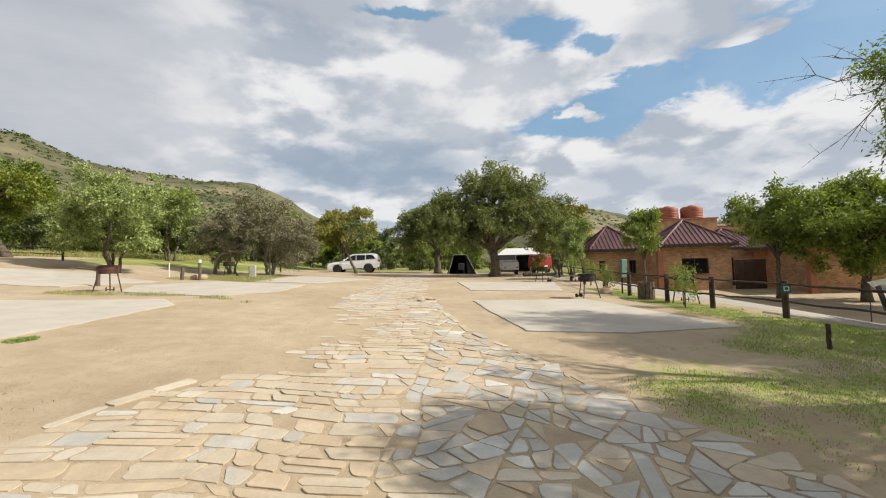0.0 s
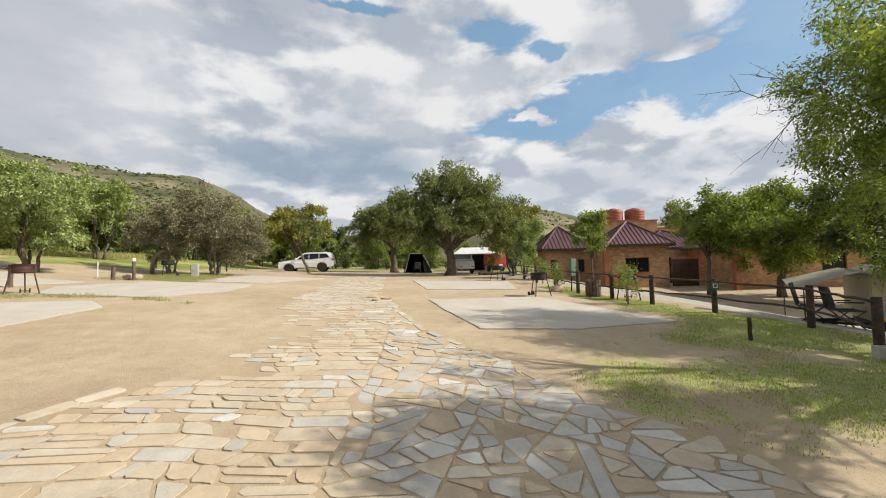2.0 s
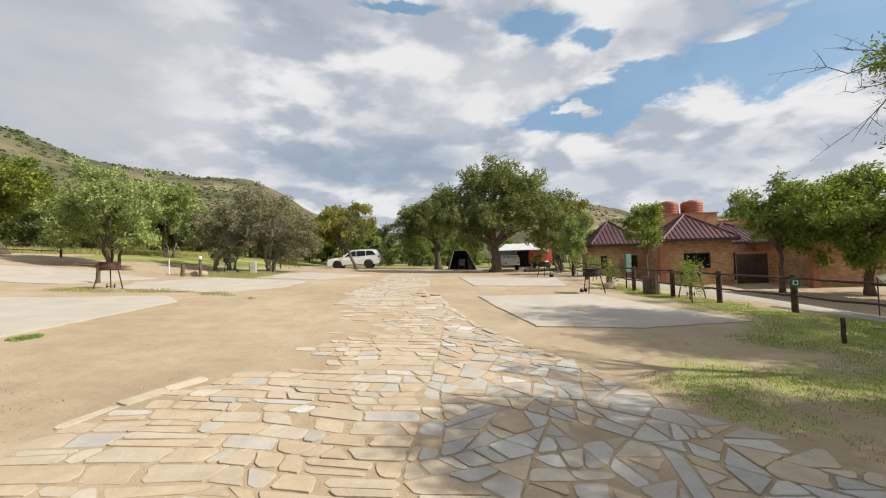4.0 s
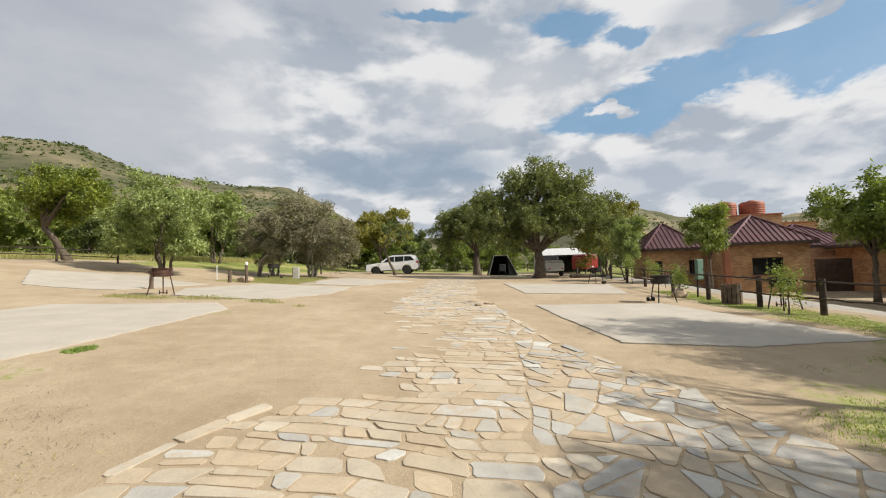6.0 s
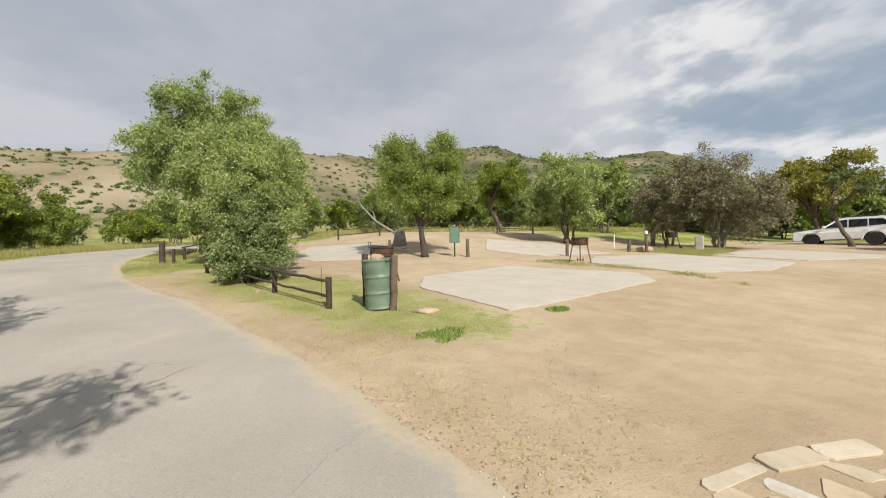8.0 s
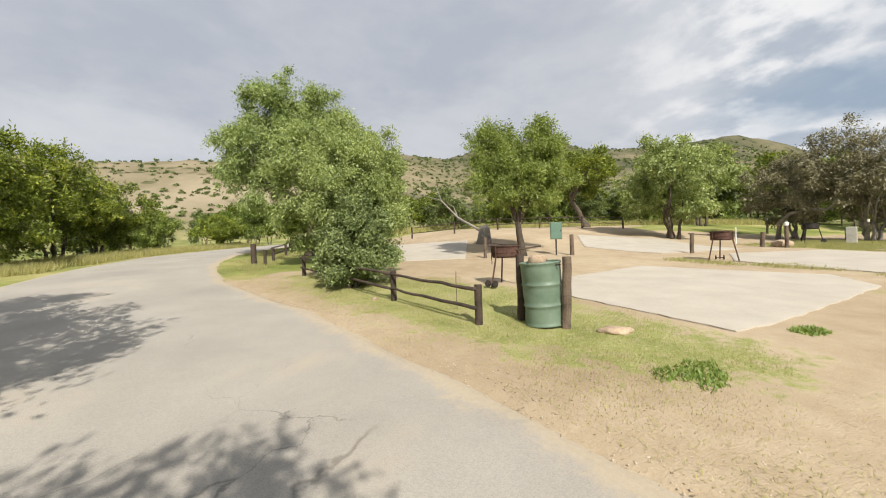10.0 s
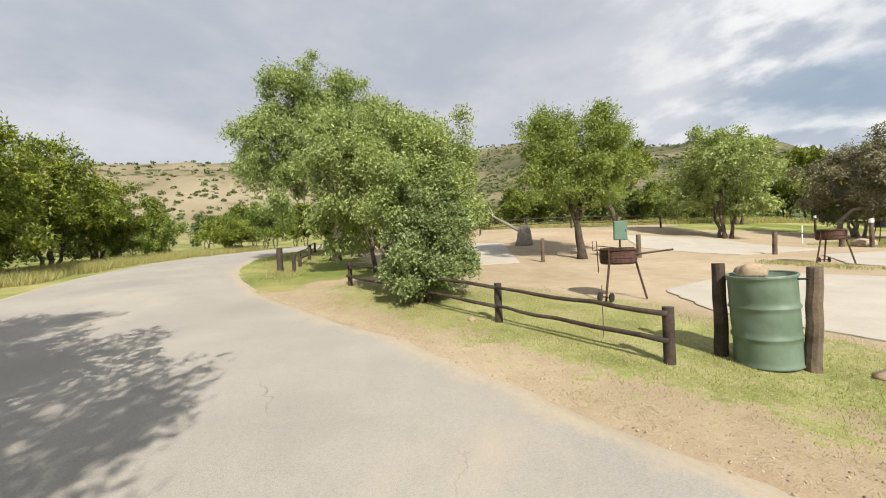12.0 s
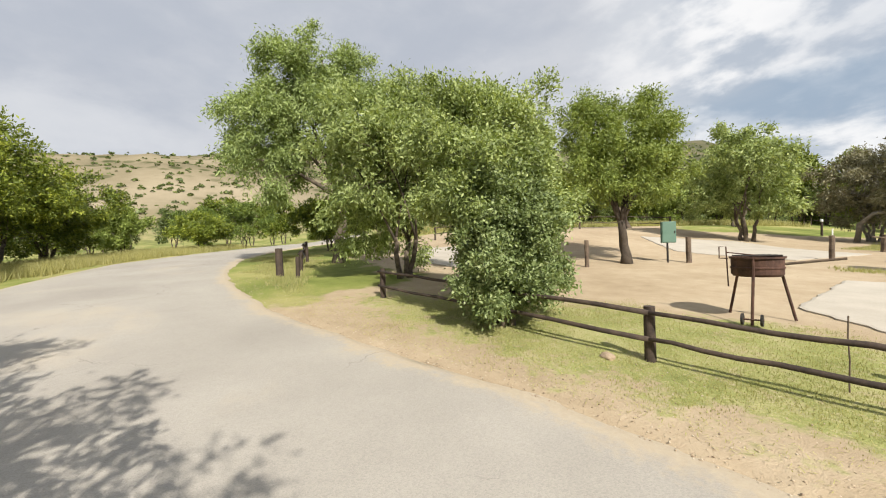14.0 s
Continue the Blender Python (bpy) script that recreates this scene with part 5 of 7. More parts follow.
# ---- parked vehicles ----
def wheel(parent, x, y, r=0.39, w=0.26, sub=True):
    bm = bmesh.new()
    lathe(bm, [(r * 0.62, -w / 2), (r * 0.9, -w / 2), (r, -w * 0.36), (r, w * 0.36), (r * 0.9, w / 2), (r * 0.62, w / 2)], 24)
    bmesh.ops.rotate(bm, cent=(0, 0, 0), matrix=Matrix.Rotation(radians(90), 3, "X"), verts=bm.verts)
    bmesh.ops.translate(bm, vec=(x, y, r), verts=bm.verts)
    tyre = part("tyre", bm, TYRE, parent, smooth_faces=False)
    bm = bmesh.new()
    lathe(bm, [(r * 0.63, -w * 0.46), (r * 0.55, -w * 0.30), (r * 0.14, -w * 0.38), (r * 0.13, w * 0.38), (r * 0.55, w * 0.30), (r * 0.63, w * 0.46)], 20)
    for k in range(6):
        a = k * math.pi / 3
        box(bm, r * 0.34 * math.cos(a), r * 0.34 * math.sin(a), 0, r * 0.46, r * 0.11, w * 0.84, 0, Matrix.Translation((0, 0, 0)) if k == 0 else None)
    bmesh.ops.rotate(bm, cent=(0, 0, 0), matrix=Matrix.Rotation(radians(90), 3, "X"), verts=bm.verts)
    bmesh.ops.translate(bm, vec=(x, y, r), verts=bm.verts)
    part("rim", bm, ALLOY, tyre)


def prism(bm, prof, y0, y1, tuck=0.0, ztuck=0.0):
    """A side outline (x, z) drawn out across y; points above ztuck lean inwards by tuck."""
    a = [bm.verts.new((x, y0 + (tuck if z > ztuck else 0), z)) for x, z in prof]
    b = [bm.verts.new((x, y1 - (tuck if z > ztuck else 0), z)) for x, z in prof]
    n = len(prof)
    bm.faces.new(a)
    bm.faces.new(b[::-1])
    for i in range(n):
        bm.faces.new((a[i], b[i], b[(i + 1) % n], a[(i + 1) % n]))
    bmesh.ops.recalc_face_normals(bm, faces=bm.faces)


def suv():
    t = thing("parked_suv", pose(-8.25, 36.4, gzf(-8.25, 36.4) - 0.05, 0, -1.2, 2), "white seven-seat off-road car parked under the trees", "car")
    bm = bmesh.new()
    # lower body with wheel arches, nose at -x
    prof = [(-2.38, 0.52), (-2.36, 0.40), (-1.98, 0.34)]
    for k in range(9):
        a = math.pi - math.pi * k / 8
        prof.append((-1.48 + 0.46 * math.cos(a), 0.38 + 0.46 * math.sin(a)))
    prof += [(-0.95, 0.33), (0.85, 0.33)]
    for k in range(9):
        a = math.pi - math.pi * k / 8
        prof.append((1.34 + 0.46 * math.cos(a), 0.38 + 0.46 * math.sin(a)))
    prof += [(2.1, 0.38), (2.36, 0.48), (2.38, 0.85), (2.33, 1.12), (-1.0, 1.10), (-1.55, 1.07), (-2.1, 0.98), (-2.34, 0.84)]
    prism(bm, prof, -0.92, 0.92, 0.05, 0.9)
    bmesh.ops.bevel(bm, geom=[e for e in bm.edges if abs(e.verts[0].co.y - e.verts[1].co.y) < 0.08 and e.calc_face_angle(0) > 0.9], offset=0.03, segments=2, affect="EDGES")
    part("body", bm, CAR_WHITE, t, smooth_faces=False)
    bm = bmesh.new()
    prism(bm, [(-1.05, 1.09), (-0.25, 1.66), (0.1, 1.76), (1.75, 1.74), (2.1, 1.66), (2.32, 1.10)], -0.86, 0.86, 0.13, 1.2)
    bmesh.ops.bevel(bm, geom=[e for e in bm.edges if e.calc_face_angle(0) > 0.9], offset=0.04, segments=2, affect="EDGES")
    cab = part("cabin", bm, CAR_WHITE, t)
    for s in (-1, 1):
        for quad in ([(-0.80, 1.14), (-0.18, 1.58), (0.22, 1.62), (0.22, 1.14)], [(0.28, 1.14), (0.28, 1.62), (1.08, 1.61), (1.08, 1.16)], [(1.14, 1.17), (1.14, 1.61), (1.72, 1.58), (2.05, 1.22)]):
            bm = bmesh.new()
            q = [(x, s * (0.872 - 0.13 * (z - 1.09) / 0.6), z) for x, z in quad]
            a = [bm.verts.new(p) for p in q]
            b = [bm.verts.new((x, y - s * 0.03, z)) for x, y, z in q]
            bm.faces.new(a)
            bm.faces.new(b[::-1])
            for i in range(4):
                bm.faces.new((a[i], a[(i + 1) % 4], b[(i + 1) % 4], b[i]))
            bmesh.ops.recalc_face_normals(bm, faces=bm.faces)
            part("side_window", bm, CAR_GLASS, cab)
        bm = bmesh.new()
        box(bm, 0.85, s * 0.68, 1.79, 1.7, 0.05, 0.05, 0.012)
        part("roof_rail", bm, TRIM_BLACK, cab)
        bm = bmesh.new()
        box(bm, -0.82, s * 1.02, 1.2, 0.16, 0.2, 0.16, 0.04)
        part("wing_mirror", bm, CAR_WHITE, t)
        bm = bmesh.new()
        box(bm, -2.18, s * 0.72, 0.90, 0.34, 0.34, 0.13, 0.03)
        part("headlight", bm, LAMP_CLEAR, t)
        bm = bmesh.new()
        box(bm, 2.3, s * 0.78, 1.02, 0.2, 0.24, 0.16, 0.03)
        part("tail_light", bm, LAMP_RED, t)
        bm = bmesh.new()
        box(bm, -0.05, s * 0.95, 0.38, 1.7, 0.12, 0.06, 0.015)
        part("side_step", bm, TRIM_BLACK, t)
        for x in (0.0, 0.95):
            bm = bmesh.new()
            box(bm, x + 0.12, s * 0.925, 0.98, 0.2, 0.03, 0.035, 0.008)
            part("door_handle", bm, CAR_WHITE, t)
    bm = bmesh.new()
    a = [bm.verts.new(p) for p in ((-1.0, -0.72, 1.16), (-1.0, 0.72, 1.16), (-0.30, 0.62, 1.64), (-0.30, -0.62, 1.64))]
    b = [bm.verts.new(v.co + Vector((0.03, 0, -0.04))) for v in a]
    bm.faces.new(a)
    bm.faces.new(b[::-1])
    for i in range(4):
        bm.faces.new((a[i], a[(i + 1) % 4], b[(i + 1) % 4], b[i]))
    bmesh.ops.translate(bm, vec=(-0.02, 0, 0.02), verts=bm.verts)
    part("windscreen", bm, CAR_GLASS, cab)
    bm = bmesh.new()
    box(bm, -2.36, 0, 0.72, 0.06, 1.2, 0.24, 0.02)
    part("grille", bm, TRIM_BLACK, t)
    bm = bmesh.new()
    box(bm, -2.36, 0, 0.46, 0.10, 1.7, 0.14, 0.03)
    part("front_bumper", bm, TRIM_BLACK, t)
    bm = bmesh.new()
    box(bm, 2.38, 0, 0.5, 0.10, 1.7, 0.18, 0.03)
    part("rear_bumper", bm, TRIM_BLACK, t)
    for x in (-1.48, 1.34):
        for y in (-0.80, 0.80):
            wheel(t, x, y)


suv()


def box_trailer(x, y, turn, label, mat, size=(1.9, 1.35, 0.62), lid=True):
    t = thing("camping_trailer", pose(x, y, gzf(x, y), 0, 0, turn), label, "trailer")
    L, W, H = size
    bm = bmesh.new()
    box(bm, 0, 0, 0.42 + H / 2, L, W, H, 0.04, seg=2)
    part("body", bm, mat, t)
    bm = bmesh.new()
    box(bm, 0, 0, 0.42 + H + 0.09, L * 0.94, W * 0.92, 0.2, 0.07, seg=2)
    part("lid", bm, CANVAS_WHITE if lid else mat, t)
    bm = bmesh.new()
    tube(bm, [(-L / 2, 0.4, 0.42), (-L / 2 - 0.9, 0, 0.42)], [0.03, 0.03], 6)
    tube(bm, [(-L / 2, -0.4, 0.42), (-L / 2 - 0.9, 0, 0.42)], [0.03, 0.03], 6)
    tube(bm, [(-L / 2 - 0.75, 0, 0.45), (-L / 2 - 0.75, 0, 0.0)], [0.025, 0.025], 6)
    part("drawbar", bm, TRIM_BLACK, t)
    for s in (-1, 1):
        bm = bmesh.new()
        box(bm, 0.1, s * (W / 2 + 0.1), 0.66, 0.8, 0.22, 0.04, 0.015)
        part("mudguard", bm, mat, t)
        bm = bmesh.new()
        box(bm, L / 2 + 0.01, s * W * 0.38, 0.6, 0.04, 0.18, 0.09, 0.01)
        part("tail_light", bm, LAMP_RED, t)
        wheel(t, 0.1, s * (W / 2 + 0.1), 0.30, 0.17)
    bm = bmesh.new()
    box(bm, L / 2 + 0.012, 0, 0.62, 0.02, 0.46, 0.11, 0.004)
    part("number_plate", bm, WHITE_PAINT, t)
    return t


box_trailer(5.25, 32.2, -78, "small white camping trailer under the big tree", CAR_WHITE)
box_trailer(9.2, 37.0, -70, "red camping trailer beside a pitched tent", RED_PANEL, (1.9, 1.4, 1.1), False)


def panel(bm, pts, thick=0.012):
    """A taut cloth panel through three or four corners, with thickness."""
    pts = [Vector(p) for p in pts]
    n = (pts[1] - pts[0]).cross(pts[2] - pts[0]).normalized() * thick
    a = [bm.verts.new(p) for p in pts]
    b = [bm.verts.new(p + n) for p in pts]
    k = len(pts)
    bm.faces.new(a)
    bm.faces.new(b[::-1])
    for i in range(k):
        bm.faces.new((a[i], b[i], b[(i + 1) % k], a[(i + 1) % k]))


def tent_dark():
    x, y = 1.65, 34.4
    t = thing("canvas_tent", pose(x, y, gzf(x, y), 0, 0, 2), "dark green cabin tent with an open front", "tent")
    A = {"fl": (-1.25, 0, 0), "fr": (1.25, 0, 0), "bl": (-1.25, 2.3, 0), "br": (1.25, 2.3, 0), "tl": (-0.72, 0.15, 1.75), "tr": (0.40, 0.15, 1.75), "ul": (-0.72, 2.1, 1.7), "ur": (0.40, 2.1, 1.7)}
    for nm, keys, mat in (("side_panel", ("fl", "bl", "ul", "tl"), CANVAS_DARK), ("side_panel", ("fr", "tr", "ur", "br"), CANVAS_DARK), ("rear_panel", ("bl", "br", "ur", "ul"), CANVAS_INNER), ("roof_panel", ("tl", "ul", "ur", "tr"), CANVAS_DARK)):
        bm = bmesh.new()
        panel(bm, [A[k] for k in keys], -0.012)
        part(nm, bm, mat, t)
    bm = bmesh.new()
    panel(bm, [(-1.2, 0.02, 0.0), (-0.66, 0.16, 1.72), (-0.70, 0.16, 1.72), (-1.22, 0.02, 0.0)], 0.02)
    part("door_flap", bm, CANVAS_INNER, t)
    bm = bmesh.new()
    panel(bm, [(0.52, 0.03, 0.05), (0.36, 0.15, 1.7), (0.42, 0.15, 1.7), (1.2, 0.03, 0.05)], 0.02)
    part("door_flap", bm, CANVAS_INNER, t)
    for a, b in (("fl", "tl"), ("fr", "tr"), ("tl", "tr")):
        bm = bmesh.new()
        tube(bm, [Vector(A[a]) - Vector((0, 0.03, 0)), Vector(A[b]) - Vector((0, 0.03, 0))], [0.018, 0.018], 6)
        part("pole", bm, CANVAS_BEIGE, t)
    m = thing("ground_mat", pose(x + 0.9, y - 0.7, gzf(x + 0.9, y - 0.7) + 0.015), "green woven ground mat in front of the tent", "mat")
    bm = bmesh.new()
    box(bm, 0, 0, 0, 2.6, 1.0, 0.02, 0.006)
    part("weave", bm, TEAL_BOX, m)


tent_dark()


def white_tent():
    x, y = 8.0, 41.0
    t = thing("frame_tent", pose(x, y, gzf(x, y), 0, 0, -4), "large white and grey frame tent behind the trailer", "tent")
    W, D, H, P = 2.5, 2.3, 1.7, 2.45
    bm = bmesh.new()
    for a, b, c in (((-W, -D, H), (W, -D, H), 1), ((W, D, H), (-W, D, H), 1)):
        y0 = a[1]
        panel(bm, [a, b, (W * 0.55, 0, P), (-W * 0.55, 0, P)], 0.015)
    panel(bm, [(-W, D, H), (-W, -D, H), (-W * 0.55, 0, P)], 0.015)
    panel(bm, [(W, -D, H), (W, D, H), (W * 0.55, 0, P)], 0.015)
    part("roof", bm, CANVAS_WHITE, t)
    for nm, pts, mat in (("side_wall", [(-W, -D, 0), (-W, D, 0), (-W, D, H), (-W, -D, H)], CANVAS_WHITE), ("side_wall", [(W, -D, 0), (W, -D, H), (W, D, H), (W, D, 0)], CANVAS_DARK), ("rear_wall", [(-W, D, 0), (W, D, 0), (W, D, H), (-W, D, H)], CLOTH_GREY), ("front_wall", [(-W, -D, 0), (-W, -D, H), (-W * 0.25, -D, H), (-W * 0.25, -D, 0)], CLOTH_GREY)):
        bm = bmesh.new()
        panel(bm, pts)
        part(nm, bm, mat, t)
    for x2 in (-W, -W * 0.25, W * 0.45, W):
        bm = bmesh.new()
        tube(bm, [(x2, -D - 0.03, 0), (x2, -D - 0.03, H)], [0.02, 0.02], 6)
        part("pole", bm, CANVAS_BEIGE, t)


white_tent()


def caravan():
    cx, cy = 12.1, 7.2
    t = thing("off_road_caravan", pose(cx, cy, gzf(cx, cy), 0, 0, -38), "beige off-road caravan with a yellow stripe and awning", "caravan")
    bm = bmesh.new()
    prism(bm, [(-1.6, 0.62), (1.9, 0.62), (1.9, 1.65), (1.6, 1.86), (-1.3, 1.86), (-1.6, 1.6)], -0.85, 0.85, 0.06, 1.7)
    bmesh.ops.bevel(bm, geom=list(bm.edges), offset=0.03, segments=2, affect="EDGES")
    part("body", bm, CARAVAN_BEIGE, t)
    bm = bmesh.new()
    box(bm, 0.15, -0.858, 0.68, 3.4, 0.02, 0.09, 0.004)
    part("stripe", bm, YELLOW, t)
    bm = bmesh.new()
    box(bm, 0.2, 0, 2.02, 2.6, 1.5, 0.3, 0.08, seg=2)
    part("roof_tent", bm, CANVAS_INNER, t)
    bm = bmesh.new()
    box(bm, 0.15, 0, 0.50, 3.3, 1.4, 0.22, 0.02)
    part("chassis", bm, TRIM_BLACK, t)
    bm = bmesh.new()
    box(bm, -1.0, -0.87, 0.45, 0.5, 0.3, 0.3, 0.03)
    part("jerrycan", bm, CARAVAN_BEIGE, t)
    for s in (-1, 1):
        wheel(t, 0.5, s * 0.82, 0.36, 0.24)
        bm = bmesh.new()
        box(bm, 0.5, s * 0.84, 0.80, 1.0, 0.28, 0.05, 0.02)
        part("mudguard", bm, TRIM_BLACK, t)
    bm = bmesh.new()
    tube(bm, [(-1.55, 0.5, 0.5), (-2.7, 0, 0.5)], [0.04, 0.035], 6)
    tube(bm, [(-1.55, -0.5, 0.5), (-2.7, 0, 0.5)], [0.04, 0.035], 6)
    tube(bm, [(-2.3, 0, 0.55), (-2.3, 0, 0.0)], [0.03, 0.03], 6)
    part("drawbar", bm, TRIM_BLACK, t)
    # awning stretched off the tail side, sagging to one pole
    bm = bmesh.new()
    nx, ny = 8, 6
    grid = []
    for i in range(nx + 1):
        row = []
        for j in range(ny + 1):
            u, v = i / nx, j / ny
            px = -1.55 - 1.15 * u
            py = -0.8 + 2.2 * v
            pz = 1.78 - 0.42 * u - 0.10 * math.sin(math.pi * v) * (0.3 + u) + 0.10 * v * u
            row.append(bm.verts.new((px, py, pz)))
        grid.append(row)
    for i in range(nx):
        for j in range(ny):
            bm.faces.new((grid[i][j], grid[i + 1][j], grid[i + 1][j + 1], grid[i][j + 1]))
    bmesh.ops.solidify(bm, geom=list(bm.faces), thickness=0.012)
    part("awning", bm, CANVAS_BEIGE, t, smooth_faces=True)
    for px, py, pz in ((-2.68, -0.78, 1.36), (-2.68, 1.38, 1.44)):
        bm = bmesh.new()
        tube(bm, [(px, py, -0.05), (px, py, pz)], [0.014, 0.014], 6)
        part("awning_pole", bm, TRIM_BLACK, t)


caravan()


def camp_chair(x, y, turn, label, mat):
    t = thing("camping_chair", pose(x, y, gzf(x, y), 0, 0, turn), label, "chair", "camping chairs")
    bm = bmesh.new()
    box(bm, 0, 0, 0.42, 0.5, 0.46, 0.035, 0.015)
    part("seat", bm, mat, t)
    bm = bmesh.new()
    box(bm, 0, 0.26, 0.70, 0.5, 0.035, 0.55, 0.015, Matrix.Translation((0, 0.26, 0.42)) @ Matrix.Rotation(radians(-12), 4, "X") @ Matrix.Translation((0, -0.26, -0.42)))
    part("backrest", bm, mat, t)
    for s in (-1, 1):
        bm = bmesh.new()
        box(bm, s * 0.28, 0.02, 0.62, 0.05, 0.46, 0.03, 0.01)
        part("armrest", bm, TRIM_BLACK, t)
        for y0, y1 in ((-0.24, 0.24), (0.24, -0.24)):
            bm = bmesh.new()
            tube(bm, [(s * 0.27, y0, 0.0), (s * 0.27, y1, 0.44)], [0.014, 0.014], 6)
            part("leg", bm, TRIM_BLACK, t)
    return t


camp_chair(9.85, 8.35, 35, "dark grey folding camping chair beside the caravan", CLOTH_GREY)
camp_chair(10.3, 8.0, 60, "faded black folding camping chair by the awning", CLOTH_GREY)
camp_chair(1.5, 33.7, 185, "folding camping chair in the tent doorway", CLOTH_GREY)


# ---- braais, bins, signs and posts ----
def braai_build(x, y, turn, label, mat=RUST, hood=True):
    t = thing("drum_braai", pose(x, y, gzf(x, y), 0, 0, turn), label, "barbecue", "drum braais")
    bm = bmesh.new()
    lathe(bm, [(0.02, 0.60), (0.26, 0.60), (0.285, 0.63), (0.285, 0.70), (0.295, 0.705), (0.295, 0.725), (0.285, 0.73), (0.285, 0.83), (0.305, 0.835), (0.305, 0.86), (0.275, 0.86), (0.265, 0.66), (0.02, 0.65)], 28)
    part("fire_pan", bm, mat, t)
    for a, foot in ((35, 0.44), (145, 0.44), (270, 0.44)):
        ca, sa = math.cos(radians(a)), math.sin(radians(a))
        bm = bmesh.new()
        tube(bm, [(ca * foot, sa * foot, 0.0), (ca * 0.29, sa * 0.29, 0.62), (ca * 0.30, sa * 0.30, 0.84)], [0.018, 0.018, 0.018], 7)
        part("leg", bm, mat, t)
    for s in (-1, 1):
        bm = bmesh.new()
        lathe(bm, [(0.03, -0.012), (0.075, -0.012), (0.075, 0.012), (0.03, 0.012)], 14)
        bmesh.ops.rotate(bm, cent=(0, 0, 0), matrix=Matrix.Rotation(radians(90), 3, "Y"), verts=bm.verts)
        bmesh.ops.translate(bm, vec=(s * 0.10, -0.44, 0.075), verts=bm.verts)
        part("wheel", bm, BLACK_IRON, t)
    bm = bmesh.new()
    tube(bm, [(-0.12, -0.44, 0.075), (0.12, -0.44, 0.075)], [0.012, 0.012], 6)
    part("axle", bm, mat, t)
    bm = bmesh.new()
    tube(bm, [(0.28, 0.04, 0.76), (0.84, 0.12, 0.83)], [0.018, 0.016], 7)
    part("handle", bm, POLE_WORN, t)
    bm = bmesh.new()
    for k in range(9):
        q = -0.24 + k * 0.06
        w = math.sqrt(max(0.0, 0.27 ** 2 - q * q))
        tube(bm, [(-w, q, 0.875), (w, q, 0.875)], [0.005, 0.005], 4)
    part("grid", bm, BLACK_IRON, t)
    if hood:
        bm = bmesh.new()
        tube(bm, [(-0.30, -0.1, 0.45), (-0.32, -0.1, 1.0), (-0.40, -0.1, 1.0), (-0.40, -0.1, 0.84), (-0.30, -0.1, 0.84)], [0.009] * 5, 5)
        tube(bm, [(-0.31, -0.1, 0.92), (0.05, -0.02, 0.87)], [0.008, 0.008], 5)
        part("lifting_bracket", bm, mat, t)
    return t


braai_build(-11.34, 5.22, 12, "rusty half-drum braai on three legs beside the pad")
braai_build(-11.0, 12.75, 215, "rusty drum braai with small wheels on sand", hood=False)
braai_build(-12.5, 22.6, 120, "blackened drum braai under the thorn bush", BLACK_IRON, False)
braai_build(5.1, 13.9, 200, "sooty drum braai at the corner of the pad", BLACK_IRON)
braai_build(5.75, 22.6, 40, "dark drum braai beside the far pad", BLACK_IRON, False)
braai_build(7.7, 12.45, 150, "dark tripod braai beside the pole fence", BLACK_IRON, False)


def rock(x, y, z, size, mat, label, seed, flat=0.6):
    rnd2 = random.Random(seed)
    bm = bmesh.new()
    bmesh.ops.create_icosphere(bm, subdivisions=3, radius=1.0)
    o = Vector((rnd2.uniform(0, 50), rnd2.uniform(0, 50), rnd2.uniform(0, 50)))
    for v in bm.verts:
        k = 1 + 0.32 * noise.noise(v.co * 1.3 + o) + 0.12 * noise.noise(v.co * 3.5 + o)
        v.co = Vector((v.co.x * size[0] * k, v.co.y * size[1] * k, max(-0.55, v.co.z) * size[2] * k))
    low = min(v.co.z for v in bm.verts)
    bmesh.ops.translate(bm, vec=(0, 0, -low), verts=bm.verts)
    ob = part("rock", bm, mat, smooth_faces=True)
    ob.matrix_basis = pose(x, y, z, 0, 0, rnd2.uniform(0, 360))
    return tagged(ob, label, "rock")


